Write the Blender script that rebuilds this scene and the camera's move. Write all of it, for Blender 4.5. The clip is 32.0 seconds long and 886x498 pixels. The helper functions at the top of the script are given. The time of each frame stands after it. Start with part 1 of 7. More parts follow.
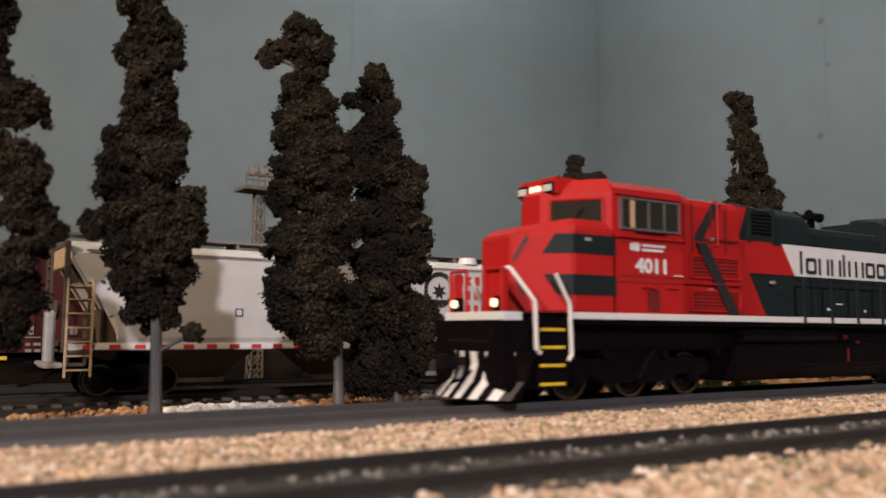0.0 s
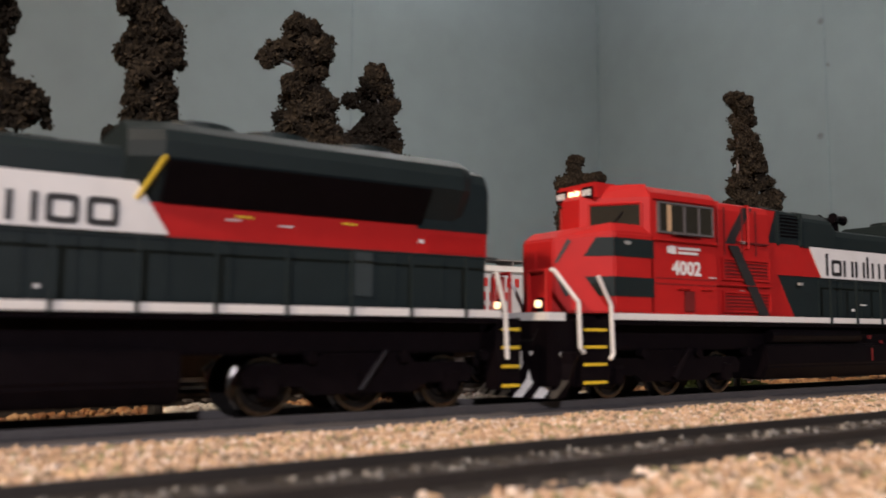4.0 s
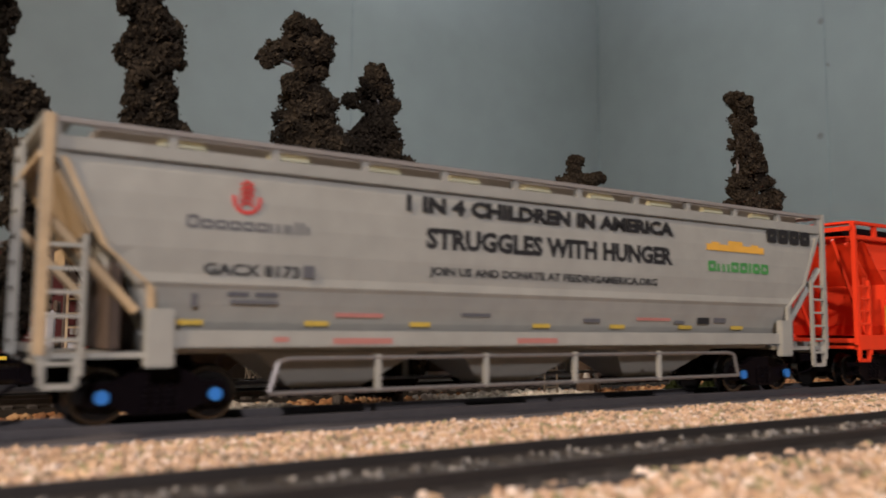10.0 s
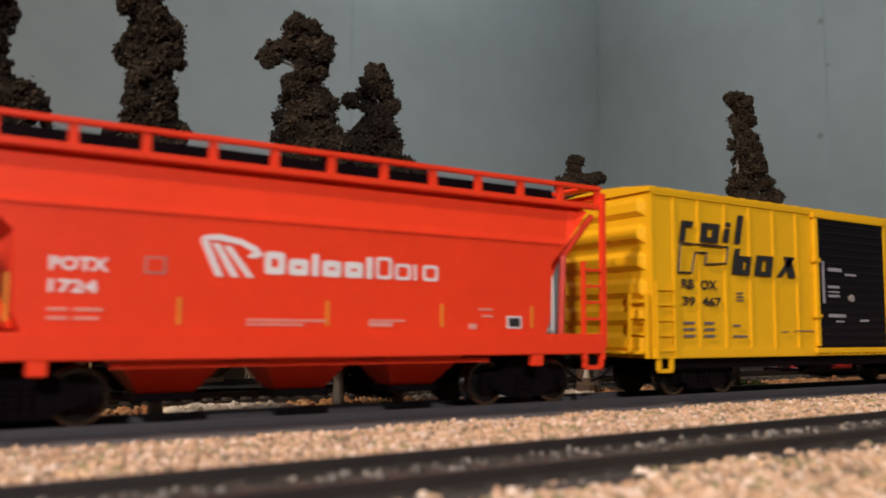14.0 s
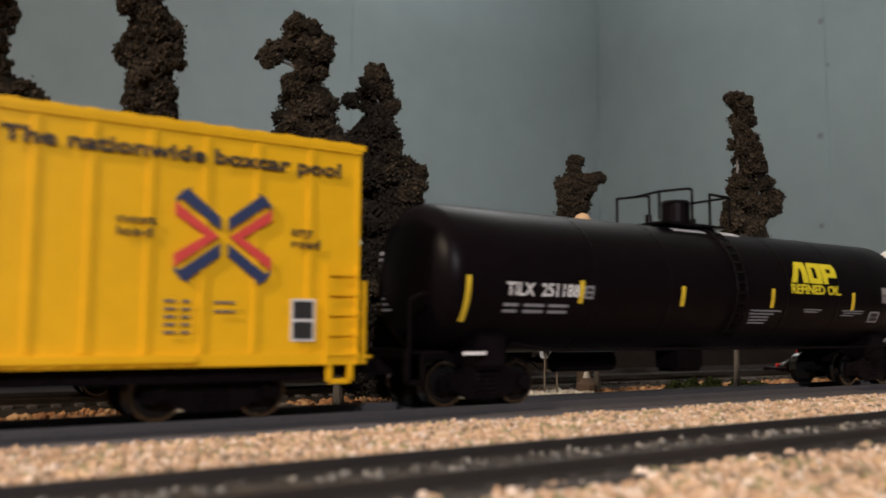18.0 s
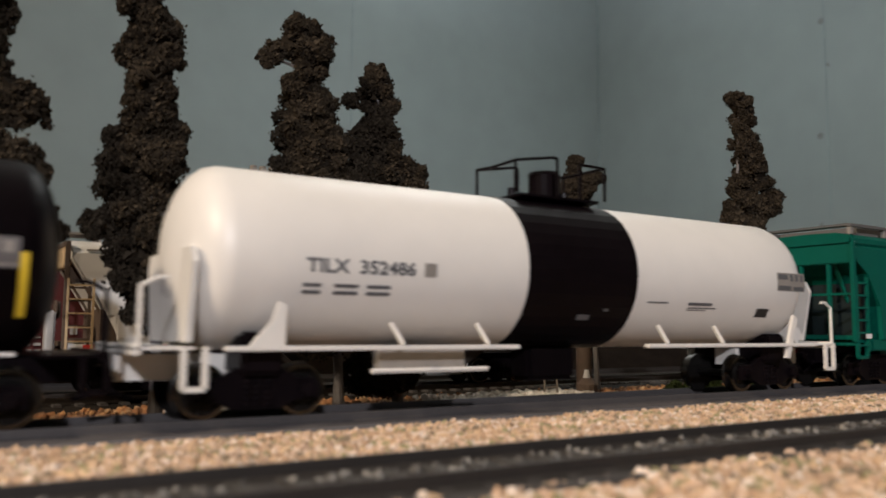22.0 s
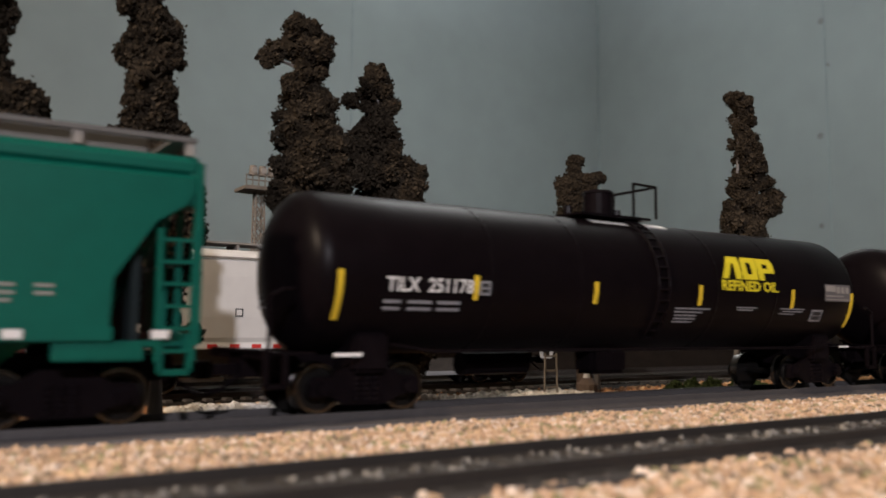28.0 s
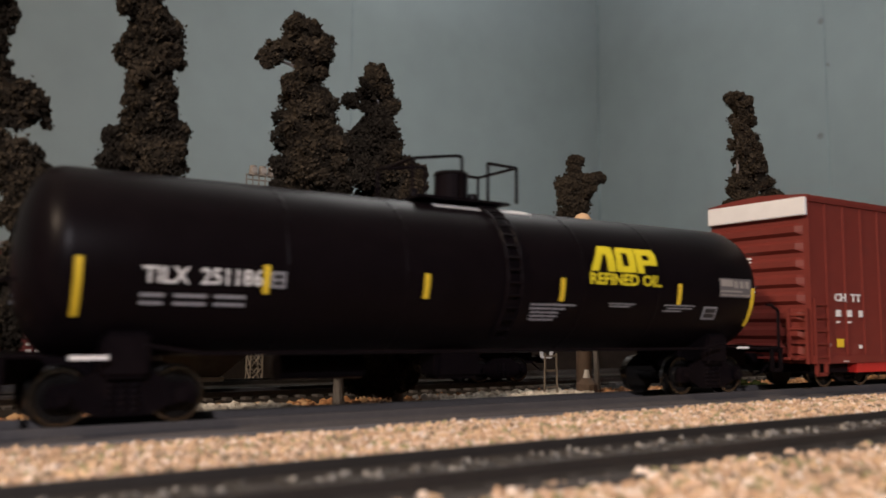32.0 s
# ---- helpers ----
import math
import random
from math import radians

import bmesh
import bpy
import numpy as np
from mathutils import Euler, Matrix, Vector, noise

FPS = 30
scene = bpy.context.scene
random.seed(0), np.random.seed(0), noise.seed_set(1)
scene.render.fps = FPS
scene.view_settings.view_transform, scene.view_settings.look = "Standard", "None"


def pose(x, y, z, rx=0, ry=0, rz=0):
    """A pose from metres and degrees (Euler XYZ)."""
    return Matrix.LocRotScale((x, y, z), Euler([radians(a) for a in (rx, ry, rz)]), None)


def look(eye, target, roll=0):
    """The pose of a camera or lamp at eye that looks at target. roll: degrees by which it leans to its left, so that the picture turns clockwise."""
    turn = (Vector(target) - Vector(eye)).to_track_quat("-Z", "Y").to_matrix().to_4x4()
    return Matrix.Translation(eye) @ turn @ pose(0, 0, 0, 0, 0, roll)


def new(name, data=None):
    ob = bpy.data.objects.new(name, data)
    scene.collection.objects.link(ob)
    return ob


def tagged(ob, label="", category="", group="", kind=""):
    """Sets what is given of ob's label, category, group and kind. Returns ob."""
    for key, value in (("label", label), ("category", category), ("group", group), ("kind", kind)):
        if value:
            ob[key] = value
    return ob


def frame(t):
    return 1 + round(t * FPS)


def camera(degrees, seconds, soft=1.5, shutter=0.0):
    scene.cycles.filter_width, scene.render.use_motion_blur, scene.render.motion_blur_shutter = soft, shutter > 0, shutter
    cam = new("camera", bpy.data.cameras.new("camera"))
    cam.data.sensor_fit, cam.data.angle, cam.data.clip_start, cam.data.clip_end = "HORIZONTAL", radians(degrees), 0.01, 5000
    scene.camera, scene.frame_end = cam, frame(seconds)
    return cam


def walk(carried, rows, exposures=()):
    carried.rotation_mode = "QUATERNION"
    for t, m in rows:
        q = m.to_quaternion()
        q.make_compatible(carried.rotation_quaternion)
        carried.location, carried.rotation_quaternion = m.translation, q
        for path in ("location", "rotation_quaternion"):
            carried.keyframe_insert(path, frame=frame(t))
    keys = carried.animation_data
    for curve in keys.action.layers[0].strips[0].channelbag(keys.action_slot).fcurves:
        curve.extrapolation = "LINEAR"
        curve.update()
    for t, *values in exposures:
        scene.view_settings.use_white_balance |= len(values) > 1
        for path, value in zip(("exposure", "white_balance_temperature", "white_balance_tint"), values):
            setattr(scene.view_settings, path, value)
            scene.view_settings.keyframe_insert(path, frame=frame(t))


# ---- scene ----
cam = camera(55.82, 32.0, 1.6, 0.5)
cam.data.dof.use_dof, cam.data.dof.focus_distance, cam.data.dof.aperture_fstop = True, 0.32, 24.0
EYE = look((0, -0.1713, 0.0240), (0.54115, 0.66405, 0.12064), 0.356)
walk(cam, [(0, EYE), (32.0, EYE)], [(0, 0.0, 6600, 16), (15.0, 0.0, 6600, 16), (17.0, 0.0, 6500, 13), (19.5, -0.12, 6500, 11), (25.0, -0.12, 6450, 9), (27.5, 0.0, 6500, 13), (32.0, 0.0, 6600, 15)])

# ---- light ----
world = bpy.data.worlds.new("world")
scene.world = world
world.use_nodes = True
world.node_tree.nodes["Background"].inputs[0].default_value = (0.55, 0.62, 0.7, 1)
world.node_tree.nodes["Background"].inputs[1].default_value = 0.02


def lamp(name, eye, target, size, watts, colour):
    data = bpy.data.lights.new(name, "AREA")
    data.shape, data.size, data.energy, data.color = "DISK", size, watts, colour
    ob = new(name, data)
    ob.matrix_world = look(eye, target)
    return ob


lamp("warm_lamp_light", (-1.38, -0.42, 1.02), (0.25, 0.80, 0.10), 0.16, 30.0, (1.0, 0.80, 0.59))
lamp("cool_lamp_light", (-0.56, -1.30, 0.62), (0.15, 0.05, 0.02), 0.05, 15.6, (0.96, 0.94, 1.0))
# Added fill without a known fitting; its ceiling bounce evens out the walls.
lamp("bounce_fill_light", (1.45, 1.35, 1.24), (1.45, 1.35, 2.0), 0.28, 28.0, (0.93, 0.97, 1.0))

RAIL = 0.0065      # rail head of the main line
YARD_Y, YARD_RAIL = 0.128, 0.002
NEAR_Y = -0.0755


# ---- materials ----
def material(name, colour, rough=0.5, metal=0.0, var=0.12, scale=300.0, bump=0.0, bump_scale=None, emit=0.0, per=0.0, spec=0.5, dust=0.0):
    m = bpy.data.materials.new(name)
    m.use_nodes = True
    nt = m.node_tree
    b = nt.nodes["Principled BSDF"]
    b.inputs["Roughness"].default_value, b.inputs["Metallic"].default_value = rough, metal
    b.inputs["Specular IOR Level"].default_value = spec
    tc = nt.nodes.new("ShaderNodeTexCoord")
    n1, n2 = nt.nodes.new("ShaderNodeTexNoise"), nt.nodes.new("ShaderNodeTexNoise")
    n1.inputs["Scale"].default_value, n2.inputs["Scale"].default_value = scale, scale * 0.12
    n1.inputs["Detail"].default_value = 5
    mix = nt.nodes.new("ShaderNodeMath")
    mix.operation = "ADD"
    for n, k in ((n1, 0), (n2, 1)):
        nt.links.new(tc.outputs["Object"], n.inputs["Vector"])
        nt.links.new(n.outputs["Fac"], mix.inputs[k])
    rng = nt.nodes.new("ShaderNodeMapRange")
    rng.inputs["From Min"].default_value, rng.inputs["From Max"].default_value = 0.6, 1.4
    rng.inputs["To Min"].default_value, rng.inputs["To Max"].default_value = 1 - var, 1 + var
    nt.links.new(mix.outputs[0], rng.inputs["Value"])
    value = rng.outputs[0]
    if per:
        info = nt.nodes.new("ShaderNodeNewGeometry")
        r2 = nt.nodes.new("ShaderNodeMapRange")
        r2.inputs["To Min"].default_value, r2.inputs["To Max"].default_value = 1 - per, 1 + per
        nt.links.new(info.outputs["Random Per Island"], r2.inputs["Value"])
        mul = nt.nodes.new("ShaderNodeMath")
        mul.operation = "MULTIPLY"
        nt.links.new(value, mul.inputs[0])
        nt.links.new(r2.outputs[0], mul.inputs[1])
        value = mul.outputs[0]
    vm = nt.nodes.new("ShaderNodeVectorMath")
    vm.operation = "SCALE"
    vm.inputs[0].default_value = colour
    nt.links.new(value, vm.inputs["Scale"])
    nt.links.new(vm.outputs[0], b.inputs["Base Color"])
    if bump:
        nb = nt.nodes.new("ShaderNodeTexNoise")
        nb.inputs["Scale"].default_value = bump_scale or scale
        nt.links.new(tc.outputs["Object"], nb.inputs["Vector"])
        bp = nt.nodes.new("ShaderNodeBump")
        bp.inputs["Strength"].default_value, bp.inputs["Distance"].default_value = bump, 0.0005
        nt.links.new(nb.outputs["Fac"], bp.inputs["Height"])
        nt.links.new(bp.outputs[0], b.inputs["Normal"])
    if emit:
        b.inputs["Emission Color"].default_value = (*colour, 1)
        b.inputs["Emission Strength"].default_value = emit
    return m


def gravel_material(name, colours, rough=0.85):
    """Stones whose colour is picked stone by stone from a ramp."""
    m = material(name, (1, 1, 1), rough, var=0.25, scale=900, bump=0.4, bump_scale=2500)
    nt = m.node_tree
    geo, ramp = nt.nodes.new("ShaderNodeNewGeometry"), nt.nodes.new("ShaderNodeValToRGB")
    ramp.color_ramp.interpolation = "CONSTANT"
    el = ramp.color_ramp.elements
    while len(el) < len(colours):
        el.new(0.5)
    for i, c in enumerate(colours):
        el[i].position, el[i].color = i / len(colours), (*c, 1)
    nt.links.new(geo.outputs["Random Per Island"], ramp.inputs["Fac"])
    vm = next(n for n in nt.nodes if n.bl_idname == "ShaderNodeVectorMath")
    nt.links.new(ramp.outputs["Color"], vm.inputs[0])
    return m


M = dict(
    wall=material("wall_paint", (0.278, 0.336, 0.348), 0.9, var=0.07, scale=9, bump=0.12, bump_scale=140),
    seam=material("wall_seam", (0.257, 0.325, 0.342), 0.9, scale=30),
    spot=material("wall_nail_spot", (0.19, 0.21, 0.21), 0.8, scale=60),
    ceil=material("ceiling_paint", (0.75, 0.74, 0.7), 0.9, scale=20),
    floor=material("carpet", (0.2, 0.16, 0.12), 1.0, var=0.3, scale=200),
    board=material("board_earth", (0.010, 0.0072, 0.0056), 0.95, var=0.5, scale=600, bump=0.6, bump_scale=1500, spec=0.02),
    roadbed=material("roadbed_plastic", (0.10, 0.094, 0.096), 0.65, var=0.25, scale=500, bump=0.3, bump_scale=1800),
    tie=material("tie_plastic", (0.075, 0.068, 0.066), 0.7, scale=900),
    main_tie=material("main_tie_plastic", (0.085, 0.079, 0.080), 0.7, scale=900, spec=0.2),
    near_tie=material("near_tie_plastic", (0.062, 0.056, 0.050), 0.65, var=0.5, scale=900, spec=0.2),
    nearbed=material("near_roadbed_plastic", (0.06, 0.055, 0.052), 0.7, spec=0.12, var=0.3, scale=500, bump=0.3, bump_scale=1800),
    yardbed=material("yard_roadbed_plastic", (0.028, 0.024, 0.021), 0.8, spec=0.08, var=0.4, scale=500, bump=0.3, bump_scale=1800),
    rail=material("rail_steel", (0.10, 0.085, 0.075), 0.35, 0.85, scale=700),
    rail_main=material("rail_grey", (0.09, 0.083, 0.083), 0.5, 0.3, scale=700),
    rail_dark=material("rail_weathered", (0.04, 0.035, 0.032), 0.55, 0.4, scale=700),
    gravel=gravel_material("gravel_tan", [(0.58, 0.40, 0.27), (0.52, 0.355, 0.225), (0.64, 0.49, 0.37), (0.42, 0.27, 0.165), (0.56, 0.40, 0.29), (0.70, 0.58, 0.48), (0.48, 0.32, 0.21), (0.22, 0.165, 0.11), (0.58, 0.40, 0.24), (0.27, 0.235, 0.12)]),
    crumb=gravel_material("grey_crumbs", [(0.17, 0.16, 0.145), (0.10, 0.09, 0.08), (0.24, 0.22, 0.19), (0.07, 0.065, 0.06)]),
    ballast=gravel_material("ballast_white", [(0.62, 0.58, 0.52), (0.5, 0.47, 0.43), (0.7, 0.67, 0.62), (0.4, 0.36, 0.31)]),
    rust_ballast=gravel_material("ballast_rust", [(0.34, 0.16, 0.065), (0.42, 0.22, 0.09), (0.26, 0.12, 0.05), (0.46, 0.29, 0.15), (0.17, 0.085, 0.04)]),
    leaf=material("foliage_foam", (0.034, 0.0265, 0.0185), 0.95, var=0.55, scale=700, per=0.4, spec=0.05),
    bush=material("bush_foam", (0.024, 0.034, 0.011), 0.95, var=0.5, scale=900, per=0.45, spec=0.1),
    trunk=material("trunk_plastic", (0.12, 0.11, 0.105), 0.55, var=0.25, scale=600, bump=0.5, bump_scale=1200),
    black=material("black_plastic", (0.0054, 0.0038, 0.0047), 0.30, scale=400, var=0.3, spec=0.05),
    tankblack=material("black_tank_paint", (0.0048, 0.0032, 0.0040), 0.36, scale=250, var=0.25, spec=0.055),
    gloss=material("wheel_metal", (0.012, 0.011, 0.0105), 0.3, 0.4, scale=500, spec=0.2),
    tread=material("wheel_tread", (0.11, 0.105, 0.10), 0.2, 1.0, scale=500),
    fxred=material("red_paint", (0.43, 0.015, 0.014), 0.42, scale=260, var=0.08, spec=0.3),
    fxgreen=material("dark_green_paint", (0.012, 0.019, 0.020), 0.5, scale=260, var=0.12, spec=0.2),
    slash=material("charcoal_paint", (0.022, 0.021, 0.022), 0.45, scale=260),
    white=material("white_paint", (0.70, 0.68, 0.65), 0.5, scale=260, var=0.05),
    lettering=material("white_lettering", (0.70, 0.69, 0.675), 0.6, scale=260, var=0.08),
    yellow=material("yellow_paint", (0.72, 0.50, 0.03), 0.5, scale=260),
    agp=material("lemon_lettering", (0.66, 0.55, 0.02), 0.5, scale=260),
    ink=material("black_lettering", (0.015, 0.015, 0.016), 0.6, scale=260),
    greyink=material("grey_lettering", (0.10, 0.10, 0.105), 0.6, scale=260),
    paleink=material("pale_lettering", (0.26, 0.26, 0.275), 0.6, scale=260),
    fadedred=material("faded_red_lettering", (0.42, 0.17, 0.14), 0.6, scale=260),
    pinkink=material("pale_pink_lettering", (0.66, 0.30, 0.24), 0.6, scale=260),
    dullyellow=material("faded_yellow_paint", (0.52, 0.36, 0.06), 0.5, var=0.15, scale=260),
    amber=material("amber_strip", (0.70, 0.24, 0.02), 0.5, scale=260),
    cream=material("pale_cream", (0.55, 0.52, 0.34), 0.5, scale=300),
    # Dark red for seams and dim marks; recess shade is painted with it.
    dimred=material("dim_red_seam_and_shade", (0.15, 0.010, 0.010), 0.6, scale=400),
    redink=material("red_lettering", (0.6, 0.05, 0.04), 0.6, scale=260),
    blueink=material("navy_lettering", (0.02, 0.035, 0.10), 0.5, scale=260),
    orangeink=material("orange_lettering", (0.75, 0.4, 0.06), 0.6, scale=260),
    greenink=material("green_lettering", (0.05, 0.25, 0.06), 0.6, scale=260),
    fxdoor=material("faded_green_paint", (0.032, 0.042, 0.044), 0.5, scale=260, var=0.12, spec=0.2),
    glass=material("cab_glass", (0.026, 0.024, 0.018), 0.16, spec=0.35),
    rim=material("window_frame_grey", (0.11, 0.10, 0.10), 0.45),
    gatx=material("grey_hopper_paint", (0.328, 0.324, 0.284), 0.38, var=0.12, scale=200),
    tanrust=material("weathered_tan", (0.48, 0.35, 0.20), 0.6, var=0.2, scale=300),
    walk=material("grey_grating", (0.25, 0.228, 0.205), 0.6, scale=400),
    potash=material("orange_red_plastic", (0.80, 0.050, 0.014), 0.42, var=0.07, scale=260, spec=0.3),
    boxyel=material("boxcar_yellow", (0.75, 0.41, 0.009), 0.42, var=0.07, scale=220, spec=0.25),
    boxdoor=material("boxcar_black_door", (0.007, 0.0062, 0.008), 0.4, scale=300, spec=0.07),
    tankwhite=material("white_tank_paint", (0.74, 0.71, 0.665), 0.42, var=0.03, scale=150),
    agpgreen=material("hopper_green", (0.0008, 0.088, 0.062), 0.42, var=0.12, scale=220, spec=0.25),
    maroon=material("boxcar_maroon", (0.150, 0.021, 0.014), 0.55, var=0.15, scale=220),
    pipegrey=material("pipe_grey", (0.24, 0.23, 0.225), 0.3, 0.5, scale=300),
    walkdark=material("dark_grating", (0.11, 0.105, 0.10), 0.6, scale=400),
    # Maroon with the yard's shade put into the colour.
    shademaroon=material("shaded_maroon", (0.065, 0.013, 0.011), 0.7, var=0.2, scale=260, spec=0.2),
    # Brown of the silo and stand; on hopper ends it paints in shade.
    brownshade=material("brown_and_shade_sheet", (0.075, 0.05, 0.035), 0.8, var=0.3, scale=300),
    cpgrey=material("yard_hopper_grey", (0.60, 0.585, 0.56), 0.6, var=0.06, scale=200),
    cpstripe=material("yard_stripe_red", (0.55, 0.03, 0.025), 0.6),
    blue=material("blue_bearing", (0.03, 0.22, 0.62), 0.5, scale=300),
    silver=material("silver_pipe", (0.55, 0.54, 0.52), 0.4, 0.5, scale=300),
    headlight=material("headlight_glow", (1.0, 0.72, 0.42), 0.4, emit=1.8),
    dullred=material("signal_red", (0.45, 0.02, 0.015), 0.5),
    towergrey=material("tower_weathered", (0.15, 0.125, 0.10), 0.7, var=0.3, scale=300),
    vent=material("vent_tan", (0.55, 0.36, 0.2), 0.6),
)


# ---- mesh helpers ----
def part(name, bm, mat, parent=None, label=""):
    bmesh.ops.recalc_face_normals(bm, faces=bm.faces[:])
    me = bpy.data.meshes.new(name)
    bm.to_mesh(me)
    bm.free()
    me.materials.append(M[mat])
    ob = new(name, me)
    ob.parent = parent
    if label:
        ob["label"] = label
    return ob


def empty(name, m, label, category, group=""):
    ob = new(name)
    ob.empty_display_size = 0.01
    ob.matrix_world = m
    return tagged(ob, label, category, group)


def box(bm, x0, x1, y0, y1, z0, z1, bevel=0.0):
    v = [bm.verts.new((x, y, z)) for x in (x0, x1) for y in (y0, y1) for z in (z0, z1)]
    f = [bm.faces.new([v[i] for i in q]) for q in ((0, 1, 3, 2), (4, 6, 7, 5), (0, 4, 5, 1), (2, 3, 7, 6), (0, 2, 6, 4), (1, 5, 7, 3))]
    if bevel:
        bmesh.ops.bevel(bm, geom=list({e for q in f for e in q.edges}), offset=bevel, segments=2, affect="EDGES", clamp_overlap=True)
    return bm


def band(s, at, inward, outward):
    """Two y values: from inward of the distance at, to outward of it, on the side s."""
    return sorted((s * (at - inward), s * (at + outward)))


def one(name, mat, parent, x0, x1, y0, y1, z0, z1, bevel=0.0, label=""):
    return part(name, box(bmesh.new(), x0, x1, y0, y1, z0, z1, bevel), mat, parent, label)


def prism(bm, pts, a, b, axis="y"):
    """A polygon of (x, z) drawn out along y, or of (y, z) along x, or of (x, y) along z."""
    at = {"y": lambda p, k: (p[0], k, p[1]), "x": lambda p, k: (k, p[0], p[1]), "z": lambda p, k: (p[0], p[1], k)}[axis]
    lo, hi = [bm.verts.new(at(p, a)) for p in pts], [bm.verts.new(at(p, b)) for p in pts]
    bm.faces.new(lo)
    bm.faces.new(hi[::-1])
    for i in range(len(pts)):
        j = (i + 1) % len(pts)
        bm.faces.new((lo[i], hi[i], hi[j], lo[j]))
    return bm


def loft(bm, rings, caps=True, closed=True):
    vs = [[bm.verts.new(p) for p in r] for r in rings]
    n = len(rings[0])
    for a, b in zip(vs, vs[1:]):
        for i in range(n if closed else n - 1):
            j = (i + 1) % n
            bm.faces.new((a[i], a[j], b[j], b[i]))
    if caps:
        bm.faces.new(vs[0][::-1])
        bm.faces.new(vs[-1])
    return bm


def tube(bm, pts, r=0.0004, n=6):
    for a, b in zip(pts, pts[1:]):
        a, b = Vector(a), Vector(b)
        q = (b - a).to_track_quat("Z", "Y").to_matrix()
        ring = [q @ Vector((r * math.cos(2 * math.pi * i / n), r * math.sin(2 * math.pi * i / n), 0)) for i in range(n)]
        loft(bm, [[a + p for p in ring], [b + p for p in ring]])
    return bm


def disc(bm, c, r, y0, y1, n=20):
    """A short round bar along y."""
    pts = [(c[0] + r * math.cos(2 * math.pi * i / n), c[1] + r * math.sin(2 * math.pi * i / n)) for i in range(n)]
    return prism(bm, pts, y0, y1)


def upright(bm, c, r0, r1, z0, z1, n=16):
    ring = lambda r, z: [(c[0] + r * math.cos(2 * math.pi * i / n), c[1] + r * math.sin(2 * math.pi * i / n), z) for i in range(n)]
    return loft(bm, [ring(r0, z0), ring(r1, z1)])


def wrap(ob, radius, zc):
    """Bend a flat marking round a tank that lies along x."""
    for v in ob.data.vertices:
        a = (v.co.z - zc) / radius
        d = -v.co.y
        v.co.y, v.co.z = -d * math.cos(a), zc + d * math.sin(a)
    return ob


def bars(parent, name, mat, y, rects, label="", tank=None):
    """Flat markings as plain bars (x0, x1, z0, z1) on the near side."""
    bm, ob = bmesh.new(), None
    for x0, x1, z0, z1 in rects:
        big = (x1 - x0) * (z1 - z0) > 1.6e-6 and len(rects) > 1
        to = bmesh.new() if big else bm
        n = 1 if tank is None else max(1, int((z1 - z0) / 0.0015))
        rings = [z0]
        for i in range(n):
            rings.append(z0 + (z1 - z0) * (i + 1) / n)
        loft(to, [[(x0, y - 0.00006, z), (x1, y - 0.00006, z), (x1, y + 0.00012, z), (x0, y + 0.00012, z)] for z in rings])
        if big:
            ob = part(name, to, mat, parent, label)
            if tank:
                wrap(ob, *tank)
    if bm.verts:
        ob = part(name, bm, mat, parent, label)
        if tank:
            wrap(ob, *tank)
    return ob


def text(parent, name, body, mat, y, x0, x1, z0, z1, label="", tank=None, shear=0.0, bold=0.0):
    """Lettering that fills x0..x1 and z0..z1 on the near side."""
    cu = bpy.data.curves.new(name, "FONT")
    cu.body, cu.extrude, cu.shear, cu.offset = body, 0.02, shear, bold
    cu.resolution_u = 2
    tmp = new("tmp", cu)
    me = bpy.data.meshes.new_from_object(tmp.evaluated_get(bpy.context.evaluated_depsgraph_get()))
    bpy.data.objects.remove(tmp)
    bpy.data.curves.remove(cu)
    xs, ys = [v.co.x for v in me.vertices], [v.co.y for v in me.vertices]
    kx, ky = (x1 - x0) / (max(xs) - min(xs)), (z1 - z0) / (max(ys) - min(ys))
    ax, ay = min(xs), min(ys)
    for v in me.vertices:
        v.co = (x0 + (v.co.x - ax) * kx, y - 0.00006 if v.co.z > 0 else y + 0.0001, z0 + (v.co.y - ay) * ky)
    if z1 - z0 < 0.0016:
        groups = [list(range(len(me.polygons)))]
    else:
        # one mesh a letter: faces whose stretches along x overlap belong together
        spans = sorted((min(me.vertices[k].co.x for k in p.vertices), max(me.vertices[k].co.x for k in p.vertices), p.index) for p in me.polygons)
        groups, end = [], -1e9
        for lo, hi, k in spans:
            if lo > end + 1e-7:
                groups.append([])
            groups[-1].append(k)
            end = max(end, hi)
    first = None
    for g in groups:
        ids = sorted({k for p in g for k in me.polygons[p].vertices})
        at = {k: n for n, k in enumerate(ids)}
        sub = bpy.data.meshes.new("letter")
        sub.from_pydata([me.vertices[k].co[:] for k in ids], [], [[at[k] for k in me.polygons[p].vertices] for p in g])
        sub.materials.append(M[mat])
        ob = new(name if len(groups) == 1 else "letter", sub)
        ob.parent = parent
        if label:
            ob["label"] = label
        if tank:
            wrap(ob, *tank)
        first = first or ob
    bpy.data.meshes.remove(me)
    return first


